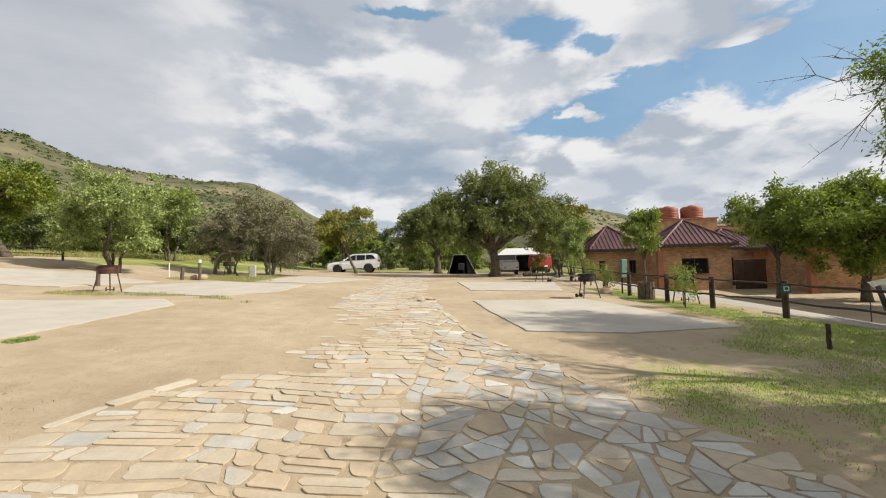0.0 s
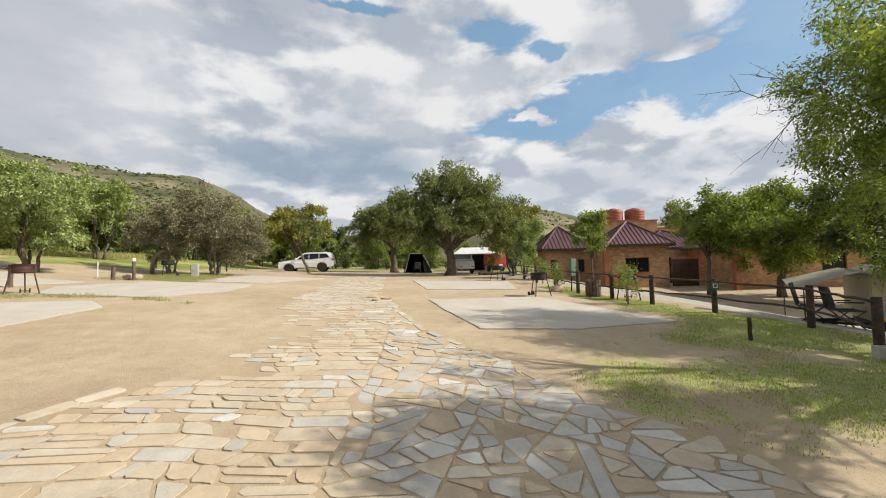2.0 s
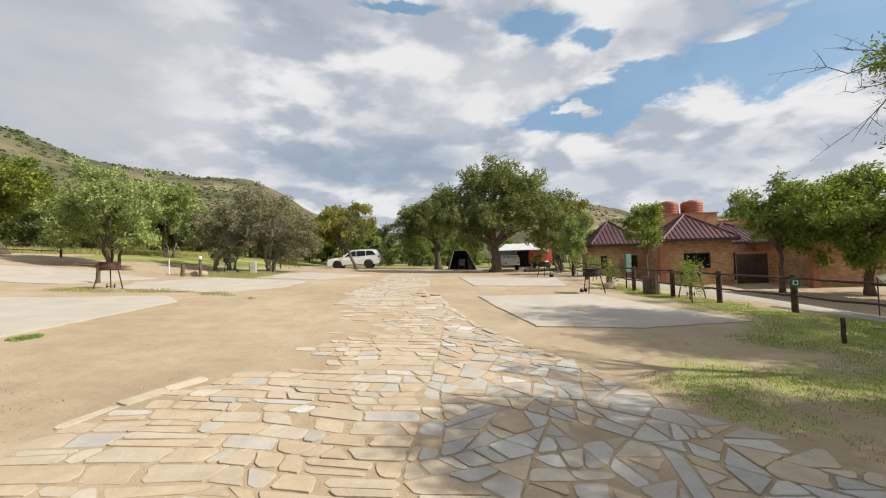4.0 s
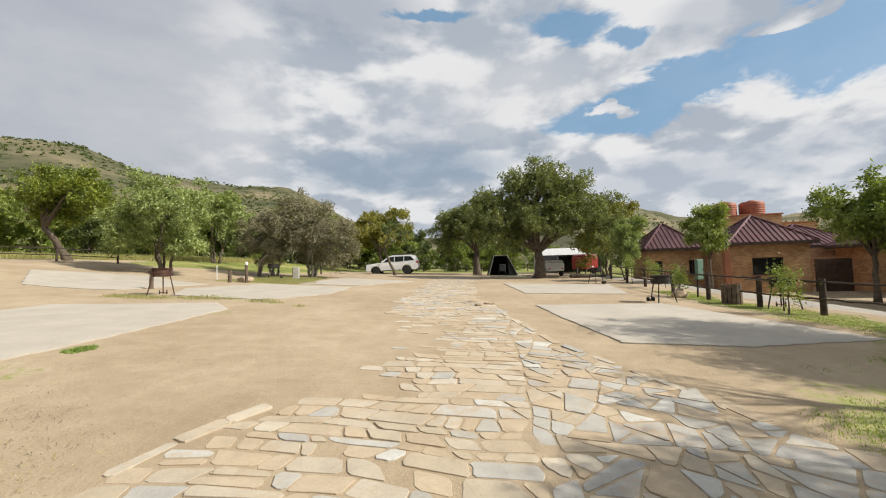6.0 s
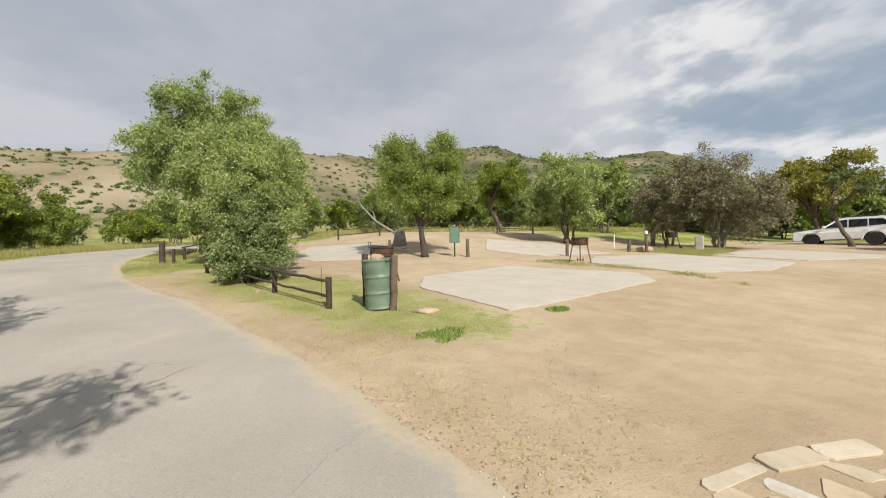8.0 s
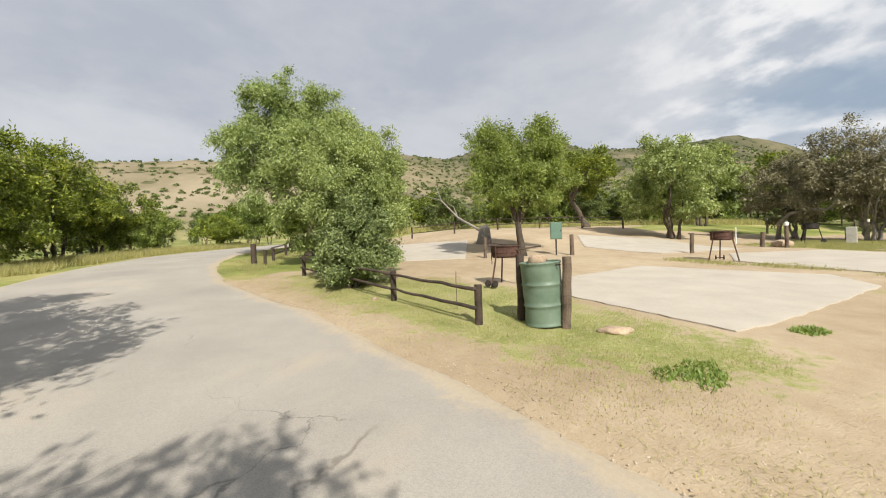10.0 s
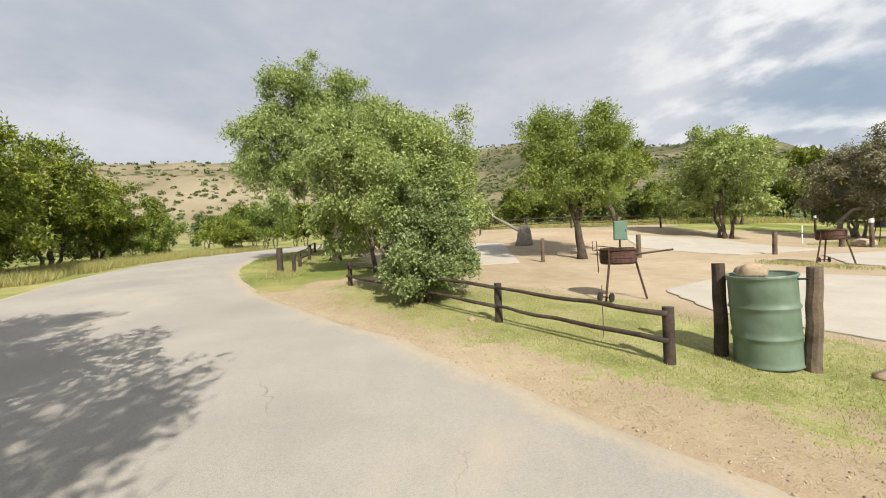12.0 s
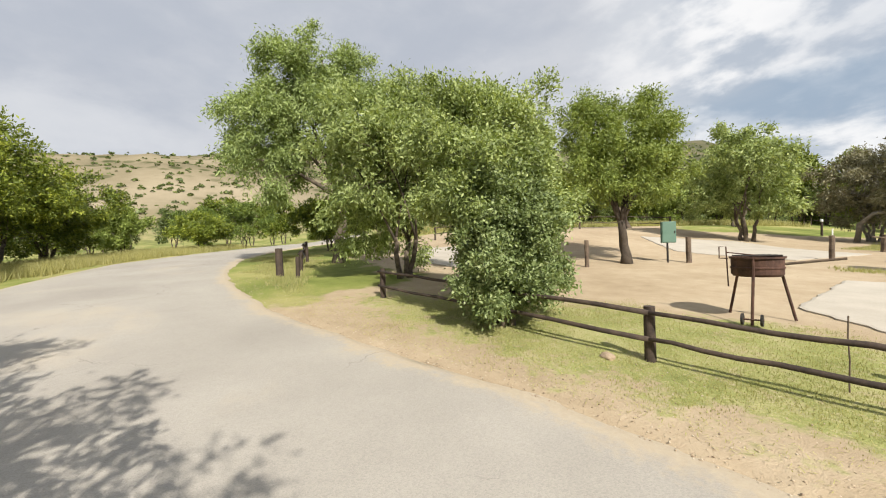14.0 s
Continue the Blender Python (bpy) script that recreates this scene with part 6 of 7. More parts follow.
def drum_bin():
    x, y = -8.66, 3.90
    z = gzf(x, y) + 0.0
    t = thing("drum_bin", pose(x, y, z, 3, -2, 16), "dented green oil-drum rubbish bin hung between two poles", "rubbish bin")
    bm = bmesh.new()
    prof = [(0.27, 0.0), (0.29, 0.004), (0.295, 0.015), (0.284, 0.03)]
    for z0 in (0.285, 0.575):
        prof += [(0.284, z0 - 0.13), (0.284, z0 - 0.022), (0.297, z0 - 0.007), (0.297, z0 + 0.007), (0.284, z0 + 0.022)]
    prof += [(0.284, 0.72), (0.284, 0.85), (0.296, 0.862), (0.298, 0.875), (0.288, 0.88), (0.276, 0.872), (0.272, 0.84), (0.02, 0.845)]
    prof2 = []
    for a, b in zip(prof, prof[1:]):
        prof2.append(a)
        if abs(b[1] - a[1]) > 0.09:
            prof2 += [((a[0] * 2 + b[0]) / 3, (a[1] * 2 + b[1]) / 3), ((a[0] + 2 * b[0]) / 3, (a[1] + 2 * b[1]) / 3)]
    prof2.append(prof[-1])
    lathe(bm, prof2, 48)
    for v in bm.verts:
        r = math.hypot(v.co.x, v.co.y)
        if r > 0.25:
            ang = math.atan2(v.co.y, v.co.x)
            d = 0.0
            for a0, z0, wa, wz, dep in ((-1.9, 0.52, 0.5, 0.16, 0.03), (-1.2, 0.62, 0.35, 0.10, 0.022), (-2.6, 0.25, 0.4, 0.12, 0.018), (-0.6, 0.2, 0.4, 0.15, 0.015)):
                d += dep * math.exp(-(((ang - a0) / wa) ** 2 + ((v.co.z - z0) / wz) ** 2))
            v.co.x *= 1 - d / r
            v.co.y *= 1 - d / r
    part("body", bm, GREEN_STEEL, t, smooth_faces=True)
    t.scale = (0.93, 0.93, 0.96)
    bm = bmesh.new()
    ring = [(0.29 * math.cos(k * math.pi / 12), 0.29 * math.sin(k * math.pi / 12), 0.878) for k in range(25)]
    tube(bm, ring, [0.011] * 25, 6)
    part("rim", bm, GREEN_STEEL, t)
    bm = bmesh.new()
    tube(bm, [(-0.40, 0.0, 0.83), (0.36, -0.05, 0.84)], [0.010, 0.010], 6)
    part("hanging_bar", bm, BLACK_IRON, t)
    rock(x - 0.10, y - 0.02, z + 0.812, (0.14, 0.10, 0.075), ROCK_TAN, "tan stone that weighs down the bin lid", 3)
    for k, (px, py) in enumerate(((-9.0, 3.78), (-8.36, 3.99))):
        p = thing("bin_post", pose(px, py, gzf(px, py), 1.0 - 2 * k, 1.5 * k, 0), "thick creosoted pole that carries the drum bin", "post", "bin posts")
        bm = bmesh.new()
        pole(bm, (0, 0, -0.1), (0, 0, 0.93), 0.065, 0.058, 90 + k, 11, 6, 0.008)
        part("shaft", bm, POLE if k == 0 else POLE_WORN, p)


drum_bin()
rock(-7.9, 4.35, gzf(-7.9, 4.35) - 0.03, (0.2, 0.14, 0.06), ROCK_TAN, "flat tan stone slab in the grass", 4)
rock(-11.62, 2.42, gzf(-11.62, 2.42) - 0.02, (0.09, 0.06, 0.045), ROCK_TAN, "small tan stone beside the fence post", 5)
rock(-12.2, 19.4, gzf(-12.2, 19.4) - 0.03, (0.45, 0.3, 0.2), ROCK_TAN, "tan boulder at the foot of a stump", 6)
rock(6.4, 15.4, gzf(6.4, 15.4) - 0.03, (0.3, 0.22, 0.2), ROCK_TAN, "brown boulder near the pole fence", 7)
for i, (x, y) in enumerate(((-0.95, 13.6), (-0.75, 12.7), (-0.45, 13.1))):
    rock(x, y, gzf(x, y) - 0.01, (0.2, 0.13, 0.05), ROCK_TAN, "loose paving stone at the edge of the path", 30 + i)


def box_sign(x, y, turn, label, h=1.2, w=0.42, bh=0.62, lean=0):
    t = thing("service_box", pose(x, y, gzf(x, y), lean, 0, turn), label, "service box", "service boxes")
    bm = bmesh.new()
    tube(bm, [(0, 0.06, -0.1), (0, 0.06, h)], [0.028, 0.028], 8)
    part("pole", bm, BLACK_IRON, t)
    bm = bmesh.new()
    box(bm, 0, 0, h - bh / 2, w, 0.09, bh, 0.012, seg=2)
    part("box_body", bm, TEAL_BOX, t)
    bm = bmesh.new()
    box(bm, 0, -0.052, h - bh / 2, w * 0.9, 0.012, bh * 0.94, 0.004)
    d = part("box_door", bm, TEAL_BOX, t)
    bm = bmesh.new()
    box(bm, w * 0.36, -0.064, h - bh / 2, 0.03, 0.02, 0.07, 0.005)
    part("latch", bm, BLACK_IRON, d)


box_sign(-15.35, 10.45, 58, "teal green electricity box on a thin pole")
box_sign(7.05, 15.3, 30, "faded green electricity box beside the pole fence", h=1.35, w=0.36, bh=0.72, lean=2)


def stub(x, y, h, r, label, mat=POLE_WORN, cap=False, lean=(0, 0), seed=1):
    t = thing("marker_post", pose(x, y, gzf(x, y), lean[0], lean[1], 0), label, "post", "marker posts")
    bm = bmesh.new()
    pole(bm, (0, 0, -0.1), (0, 0, h), r, r * 0.95, seed, 9, 4, 0.006)
    part("shaft", bm, mat, t)
    if cap:
        bm = bmesh.new()
        lathe(bm, [(0.05, h), (0.07, h + 0.01), (0.07, h + 0.13), (0.05, h + 0.15)], 14)
        part("lamp_cap", bm, WHITE_PAINT, t, "white round lamp cap")
    return t


stub(-15.0, 10.85, 0.75, 0.075, "short weathered wooden post beside the electricity box", seed=2)
stub(-16.2, 7.9, 0.75, 0.06, "short dark wooden post with a tap", seed=3)
stub(-12.85, 14.45, 0.72, 0.07, "squat weathered wooden post on the pad edge", seed=4)
stub(-11.9, 18.95, 0.85, 0.07, "wooden post with a white lamp cap", cap=True, seed=5)
stub(-12.6, 18.7, 0.6, 0.085, "broken wooden stump on pale ground", seed=6, lean=(0, 4))
stub(-14.2, 20.1, 0.75, 0.025, "thin pale standpipe in the grass", WHITE_PAINT, seed=7)
stub(-16.8, 29.0, 0.8, 0.06, "dark wooden lamp post with a white cap", POLE, True, seed=8)
stub(-13.0, 31.0, 0.8, 0.06, "dark wooden lamp post with a white cap", POLE, True, seed=9)
stub(6.36, 6.5, 0.42, 0.035, "thin dark stake standing in the lawn", POLE, seed=10, lean=(0, -1))
stub(-20.2, 0.55, 0.75, 0.1, "stout dark bollard leaning at the road bend", POLE, seed=11, lean=(0, -6))
stub(7.3, 11.9, 0.62, 0.02, "slim dark stake by the fence", POLE, seed=12)

# number board on the fence post
nb = thing("number_board", pose(8.24, 9.40, gzf(8.3, 9.5) + 0.72, 0, 0, -35), "small green board with a white square on a fence post", "sign")
bm = bmesh.new()
box(bm, 0, -0.10, 0, 0.17, 0.02, 0.2, 0.004)
part("board", bm, SIGN_GREEN, nb)
bm = bmesh.new()
for cx, cz, sx, sz in ((0, 0.045, 0.1, 0.018), (0, -0.045, 0.1, 0.018), (-0.041, 0, 0.018, 0.072), (0.041, 0, 0.018, 0.072)):
    box(bm, cx, -0.113, cz, sx, 0.006, sz)
part("white_square", bm, WHITE_PAINT, nb)

# slatted litter bin by the fence
sb = thing("slatted_bin", pose(7.0, 13.5, gzf(7.0, 13.5), 0, 0, 20), "round dark slatted timber litter bin", "rubbish bin")
for k in range(14):
    a = 2 * math.pi * k / 14
    bm = bmesh.new()
    box(bm, 0.25, 0, 0.3, 0.03, 0.095, 0.6, 0.005, Matrix.Rotation(a, 4, "Z"))
    part("slat", bm, POLE_WORN, sb)
bm = bmesh.new()
lathe(bm, [(0.22, 0.02), (0.23, 0.5), (0.21, 0.5), (0.2, 0.04)], 16)
part("liner", bm, BLACK_IRON, sb)

# cement blocks at the lawn's rim
for i, (x, y, tr) in enumerate(((7.32, 5.12, 70), (7.42, 4.86, 78), (7.5, 4.58, 66))):
    ob = thing("cement_block", pose(x, y, gzf(x, y), 0, 0, tr), "hollow grey cement block on the lawn", "block", "cement blocks")
    bm = bmesh.new()
    for cx, cy, sx, sy in ((-0.065, 0, 0.03, 0.38), (0.065, 0, 0.03, 0.38), (0, -0.175, 0.1, 0.03), (0, 0.175, 0.1, 0.03), (0, 0, 0.1, 0.03)):
        box(bm, cx, cy, 0.1, sx, sy, 0.2, 0.003)
    part("shell", bm, BLOCK_GREY, ob)
bm = bmesh.new()
kerb_pts = [(9.35, 6.0), (9.3, 6.6), (9.2, 7.2), (9.05, 8.0), (8.75, 9.2), (8.4, 10.3)]
tube(bm, [(x, y, gzf(x, y) - 0.005) for x, y in kerb_pts], [0.05] * 6, 6)
kerb = part("kerb", bm, BLOCK_GREY)
tagged(kerb, "low pale kerb between lawn and road", "kerb", kind="structure")

# dead stump and fallen branch
ds = thing("dead_tree", pose(-20.4, 10.6, gzf(-20.4, 10.6)), "grey dead tree stump with a bare leaning branch", "tree stump")
bm = bmesh.new()
tube(bm, [(0, 0, -0.1), (0.03, 0, 0.3), (0.0, 0.02, 0.7), (-0.03, 0, 0.85)], [0.42, 0.33, 0.27, 0.2], 10)
part("stump", bm, BARK_GREY, ds)
bm = bmesh.new()
tube(bm, [(-0.1, -0.1, 0.6), (-0.9, -0.9, 1.3), (-1.5, -1.5, 2.2), (-1.7, -1.7, 3.0)], [0.07, 0.055, 0.035, 0.012], 7)
tube(bm, [(-0.9, -0.9, 1.3), (-1.5, -0.8, 1.9), (-2.1, -0.9, 2.2)], [0.03, 0.02, 0.008], 6)
tube(bm, [(-1.5, -1.5, 2.2), (-2.1, -2.1, 2.5), (-2.4, -2.5, 2.7)], [0.025, 0.015, 0.006], 6)
part("branch", bm, BARK_GREY, ds)

# cut log seat and far rails
for (x, y), (x2, y2), lb in (((-24.5, 44.0), (-4.5, 52.0), "far dark pole fence behind the parked car"), ((-3.8, 52.0), (10.0, 51.0), "far pole fence beyond the shade trees")):
    n = 7
    fence([(x + (x2 - x) * i / n, y + (y2 - y) * i / n) for i in range(n + 1)], [(i, i + 1) for i in range(n)], lb, h=0.95, seed=int(abs(x) * 7))

stub(-10.05, 3.3, 0.62, 0.006, "thin dry stick standing in the grass", POLE_WORN, seed=13)
ob = thing("concrete_plinth", pose(-11.3, 23.0, gzf(-11.3, 23.0), 0, 0, 15), "square weathered concrete plinth beside the thorn bush", "plinth")
bm = bmesh.new()
box(bm, 0, 0, 0.33, 0.34, 0.34, 0.74, 0.02)
part("block", bm, BLOCK_GREY, ob)
bm = bmesh.new()
box(bm, -0.178, 0, 0.4, 0.02, 0.3, 0.5, 0.004)
part("dark_plate", bm, BLACK_IRON, ob)
# bleached limb reaching out of the grey thorn bush
limb = thing("bleached_branch", pose(-13.6, 24.4, gzf(-13.6, 24.4)), "bleached bare branch bending out of the thorn bush", "branch")
bm = bmesh.new()
tube(bm, [(-0.9, 0.2, -0.1), (-0.75, 0.1, 0.9), (-0.3, 0.0, 1.35), (0.5, -0.1, 1.45), (1.1, -0.1, 1.4), (1.5, -0.1, 1.75)], [0.13, 0.11, 0.085, 0.07, 0.055, 0.03], 8)
part("limb", bm, BARK_GREY, limb, smooth_faces=True)
for x, y, h, sd in ((7.0, 11.35, 1.1, 301), (6.6, 15.7, 1.0, 302), (7.6, 22.5, 1.3, 303), (7.3, 19.4, 1.2, 304)):
    tree("sapling", x, y, [(0, 0, h * 0.75, 0.28, 0.28, 0.25), (0.15, 0.1, h * 0.5, 0.22, 0.22, 0.2), (-0.12, 0.05, h, 0.2, 0.2, 0.18)], 1100, 0.07, LEAF_FRESH, "thin leafy sapling beside the pole fence", sd, base_r=0.02, fork=h * 0.4, twigs=12, category="sapling", group="fence saplings")
# logs and branches stacked under the big tree
for i, (x, y, tr, L) in enumerate(((7.0, 29.4, 20, 2.2), (7.4, 28.9, -12, 1.8), (6.7, 30.0, 48, 1.6))):
    lg = thing("fallen_log", pose(x, y, gzf(x, y), 0, 0, tr), "dark fallen log lying under the big tree", "log", "fallen logs")
    bm = bmesh.new()
    tube(bm, [(-L / 2, 0, 0.12), (0, 0.08, 0.14), (L / 2, 0, 0.12)], [0.13, 0.12, 0.09], 8)
    part("bole", bm, BARK, lg)
    bm = bmesh.new()
    tube(bm, [(0.1, 0.05, 0.14), (0.4, 0.2, 0.6), (0.5, 0.25, 1.0)], [0.06, 0.04, 0.015], 6)
    part("branch", bm, BARK, lg)


# ---- grass, gravel and litter ----
def blades(name, polys, count, hmin, hmax, width, mat, label, seed, patchy=0.0, lean=0.5):
    """Short blades of grass scattered over patches of lawn, in tufts."""
    rng = np.random.default_rng(seed)
    xs, ys = [], []
    area = [(max(p[0] for p in q) - min(p[0] for p in q)) * (max(p[1] for p in q) - min(p[1] for p in q)) for q in polys]
    for q, a in zip(polys, area):
        n = int(count * a / sum(area) * 1.8)
        x = rng.uniform(min(p[0] for p in q) - 0.25, max(p[0] for p in q) + 0.25, n)
        y = rng.uniform(min(p[1] for p in q) - 0.25, max(p[1] for p in q) + 0.25, n)
        s = soft_inside(q, x, y, 0.6) - 0.7 * np.maximum(soft_inside(BARE_A, x, y, 0.7), soft_inside(BARE_B, x, y, 0.7))
        ns = np.array([noise.fractal(Vector((a2 * 0.8, b2 * 0.8, 2.0)), 0.9, 2, 3) for a2, b2 in zip(x, y)])
        k = (s + ns * 0.55) > (0.5 + patchy * rng.random(n))
        xs.append(x[k])
        ys.append(y[k])
    x, y = np.concatenate(xs), np.concatenate(ys)
    n = len(x)
    z = gz(x, y)
    h = rng.uniform(hmin, hmax, n)
    a = rng.uniform(0, 2 * math.pi, n)
    w = width * rng.uniform(0.6, 1.4, n)
    b = np.stack([x, y, z], -1)
    side = np.stack([np.cos(a), np.sin(a), np.zeros(n)], -1) * w[:, None] * 0.5
    la = rng.uniform(0, 2 * math.pi, n)
    tip = b + np.stack([np.cos(la) * h * lean * rng.random(n), np.sin(la) * h * lean * rng.random(n), h], -1)
    verts = np.stack([b - side, b + side, tip], 1).reshape(-1, 3)
    me = fast_mesh(name, verts, np.arange(n * 3).reshape(-1, 3), mat)
    return tagged(new(name, me), label, "grass", kind="stuff")


BLADE = leaf("grass_blade", (0.22, 0.225, 0.085), (0.34, 0.335, 0.145), (0.56, 0.50, 0.27), 0.4)
BLADE_LAWN = leaf("lawn_blade", (0.11, 0.17, 0.03), (0.25, 0.34, 0.075), (0.48, 0.52, 0.17), 0.35)
BLADE_WEED = leaf("weed_leaf", (0.07, 0.12, 0.02), (0.17, 0.25, 0.05), (0.32, 0.40, 0.11), 0.3)
BLADE_DRY = leaf("dry_grass_blade", (0.20, 0.20, 0.06), (0.36, 0.34, 0.13), (0.55, 0.50, 0.25), 0.35)
blades("grass", [LAWN_VERGE], 150000, 0.006, 0.026, 0.006, BLADE, "short patchy green grass on the road verge", 41, 0.8)
blades("grass", [LAWN_EAST], 170000, 0.010, 0.034, 0.010, BLADE_LAWN, "worn lawn grass under the big tree", 42, 0.6)
blades("grass", [TUFT, WEED, WEED_B, STRIP_A, STRIP_B, ISLAND], 46000, 0.03, 0.10, 0.014, BLADE, "grass tufts between the camping pads", 43, 0.3)
VERGE_EDGE = [(-5.2, 2.9), (-6.0, 4.2), (-7.6, 3.6), (-9.2, 2.9), (-11.4, 2.4), (-13.6, 1.6), (-16.4, 1.4), (-18.6, 0.8), (-18.4, -0.1), (-16.0, 0.05), (-14.0, 0.6), (-12.6, 1.05), (-11.4, 1.45), (-9.7, 1.75), (-7.2, 2.3)]
blades("weeds", [WEED, TUFT], 3000, 0.015, 0.05, 0.026, BLADE_WEED, "low leafy green weeds on bare sand", 47, 0.1, 1.2)
blades("dry_grass", [VERGE_EDGE], 60000, 0.006, 0.026, 0.006, BLADE_DRY, "thin dry grass thinning out towards the asphalt", 46, 0.75)
OUTER = [(-22.0, -6.0), (-28.4, -4.6), (-32.6, -2.3), (-38.8, 1.5), (-42.0, 0.0), (-38.0, -5.0), (-30.0, -8.0), (-22.0, -9.5)]
blades("dry_grass", [OUTER], 60000, 0.10, 0.42, 0.02, BLADE_DRY, "tall dry yellow-green grass beside the road", 44, 0.2, 0.7)
FIELD = [(-33.0, 12.0), (-30.0, 25.0), (-24.0, 28.0), (-20.0, 40.0), (-34.0, 44.0), (-46.0, 24.0), (-40.0, 10.0)]
blades("dry_grass", [FIELD], 70000, 0.15, 0.55, 0.035, BLADE_DRY, "tall pale grass behind the camp fence", 45, 0.2, 0.7)


def pebbles(name, zone, count, smin, smax, mat, label, seed):
    """Loose gravel, each stone a squashed eight-sided lump."""
    rng = np.random.default_rng(seed)
    x, y = zone(rng, count)
    n = len(x)
    s = smin + (smax - smin) * rng.random(n) ** 3
    base = np.array([(1, 0, 0), (0, 1, 0), (-1, 0, 0), (0, -1, 0), (0, 0, 0.7), (0, 0, -0.5)], float)
    tri = np.array([(0, 1, 4), (1, 2, 4), (2, 3, 4), (3, 0, 4), (1, 0, 5), (2, 1, 5), (3, 2, 5), (0, 3, 5)])
    a = rng.uniform(0, 2 * math.pi, n)
    v = base[None] * (s[:, None, None] * rng.uniform(0.6, 1.4, (n, 6, 3)))
    c, sn = np.cos(a)[:, None], np.sin(a)[:, None]
    vx, vy = v[..., 0] * c - v[..., 1] * sn, v[..., 0] * sn + v[..., 1] * c
    verts = np.stack([vx + x[:, None], vy + y[:, None], v[..., 2] + (gz(x, y) + s * 0.2)[:, None]], -1).reshape(-1, 3)
    faces = (tri[None] + (np.arange(n) * 6)[:, None, None]).reshape(-1, 3)
    me = fast_mesh(name, verts, faces, mat)
    return tagged(new(name, me), label, "gravel", kind="stuff")


def along_road(rng, n):
    e = np.array(ROAD_E[4:15])
    k = rng.integers(0, len(e) - 1, n)
    u = rng.random(n)
    p = e[k] + (e[k + 1] - e[k]) * u[:, None]
    return p[:, 0] + rng.normal(0, 0.1, n), p[:, 1] + np.abs(rng.normal(0, 0.55, n)) - 0.12


def over_sand(rng, n):
    return rng.uniform(-9, 3, n), rng.uniform(2.6, 12, n)


def gravel_material():
    m, nt, b = material("gravel")
    g = nt.nodes.new("ShaderNodeNewGeometry")
    col = ramp(nt, g.outputs["Random Per Island"], [(0.0, (0.20, 0.14, 0.09)), (0.5, (0.42, 0.33, 0.23)), (1.0, (0.52, 0.44, 0.34))])
    nt.links.new(col, b.inputs["Base Color"])
    b.inputs["Roughness"].default_value = 0.95
    return m


GRAVEL = gravel_material()
pebbles("gravel", along_road, 9000, 0.002, 0.012, GRAVEL, "loose gravel along the asphalt edge", 51)
pebbles("gravel", over_sand, 2500, 0.002, 0.007, GRAVEL, "small stones scattered over the sand", 52)


RILL = [(-5.6, 4.7), (-5.3, 4.4), (-4.97, 4.2), (-4.59, 3.98), (-4.27, 3.7), (-3.87, 3.28)]


def along_rill(rng, n):
    e = np.array(RILL)
    k = rng.integers(0, len(e) - 1, n)
    p = e[k] + (e[k + 1] - e[k]) * rng.random(n)[:, None]
    wave = 0.10 * np.sin(p[:, 0] * 9.0)
    return p[:, 0] + rng.normal(0, 0.16, n), p[:, 1] + wave + rng.normal(0, 0.14, n)


def litter_twigs(zone, count, seed, shift, longest, mat, label):
    rng = np.random.default_rng(seed)
    x, y = zone(rng, count)
    y = y + shift
    n = len(x)
    a = rng.uniform(0, 2 * math.pi, n)
    L = rng.uniform(0.008, longest, n)
    z = gz(x, y) + 0.012
    d = np.stack([np.cos(a) * L, np.sin(a) * L, rng.uniform(-0.004, 0.02, n)], -1)
    w = np.stack([-np.sin(a), np.cos(a), np.zeros(n)], -1) * 0.0025
    p = np.stack([x, y, z], -1)
    verts = np.stack([p - w, p + w, p + d + w * 0.6, p + d - w * 0.6], 1).reshape(-1, 3)
    me = fast_mesh("dry_litter", verts, np.arange(n * 4).reshape(-1, 4), mat)
    tagged(new("dry_litter", me), label, "litter", kind="stuff")


litter_twigs(along_road, 6000, 61, 0.25, 0.04, BLADE_DRY, "dry leaves and straw on the road verge")
litter_twigs(along_rill, 260, 62, 0.0, 0.035, BARK, "dark twigs and leaves washed along a sandy rill")


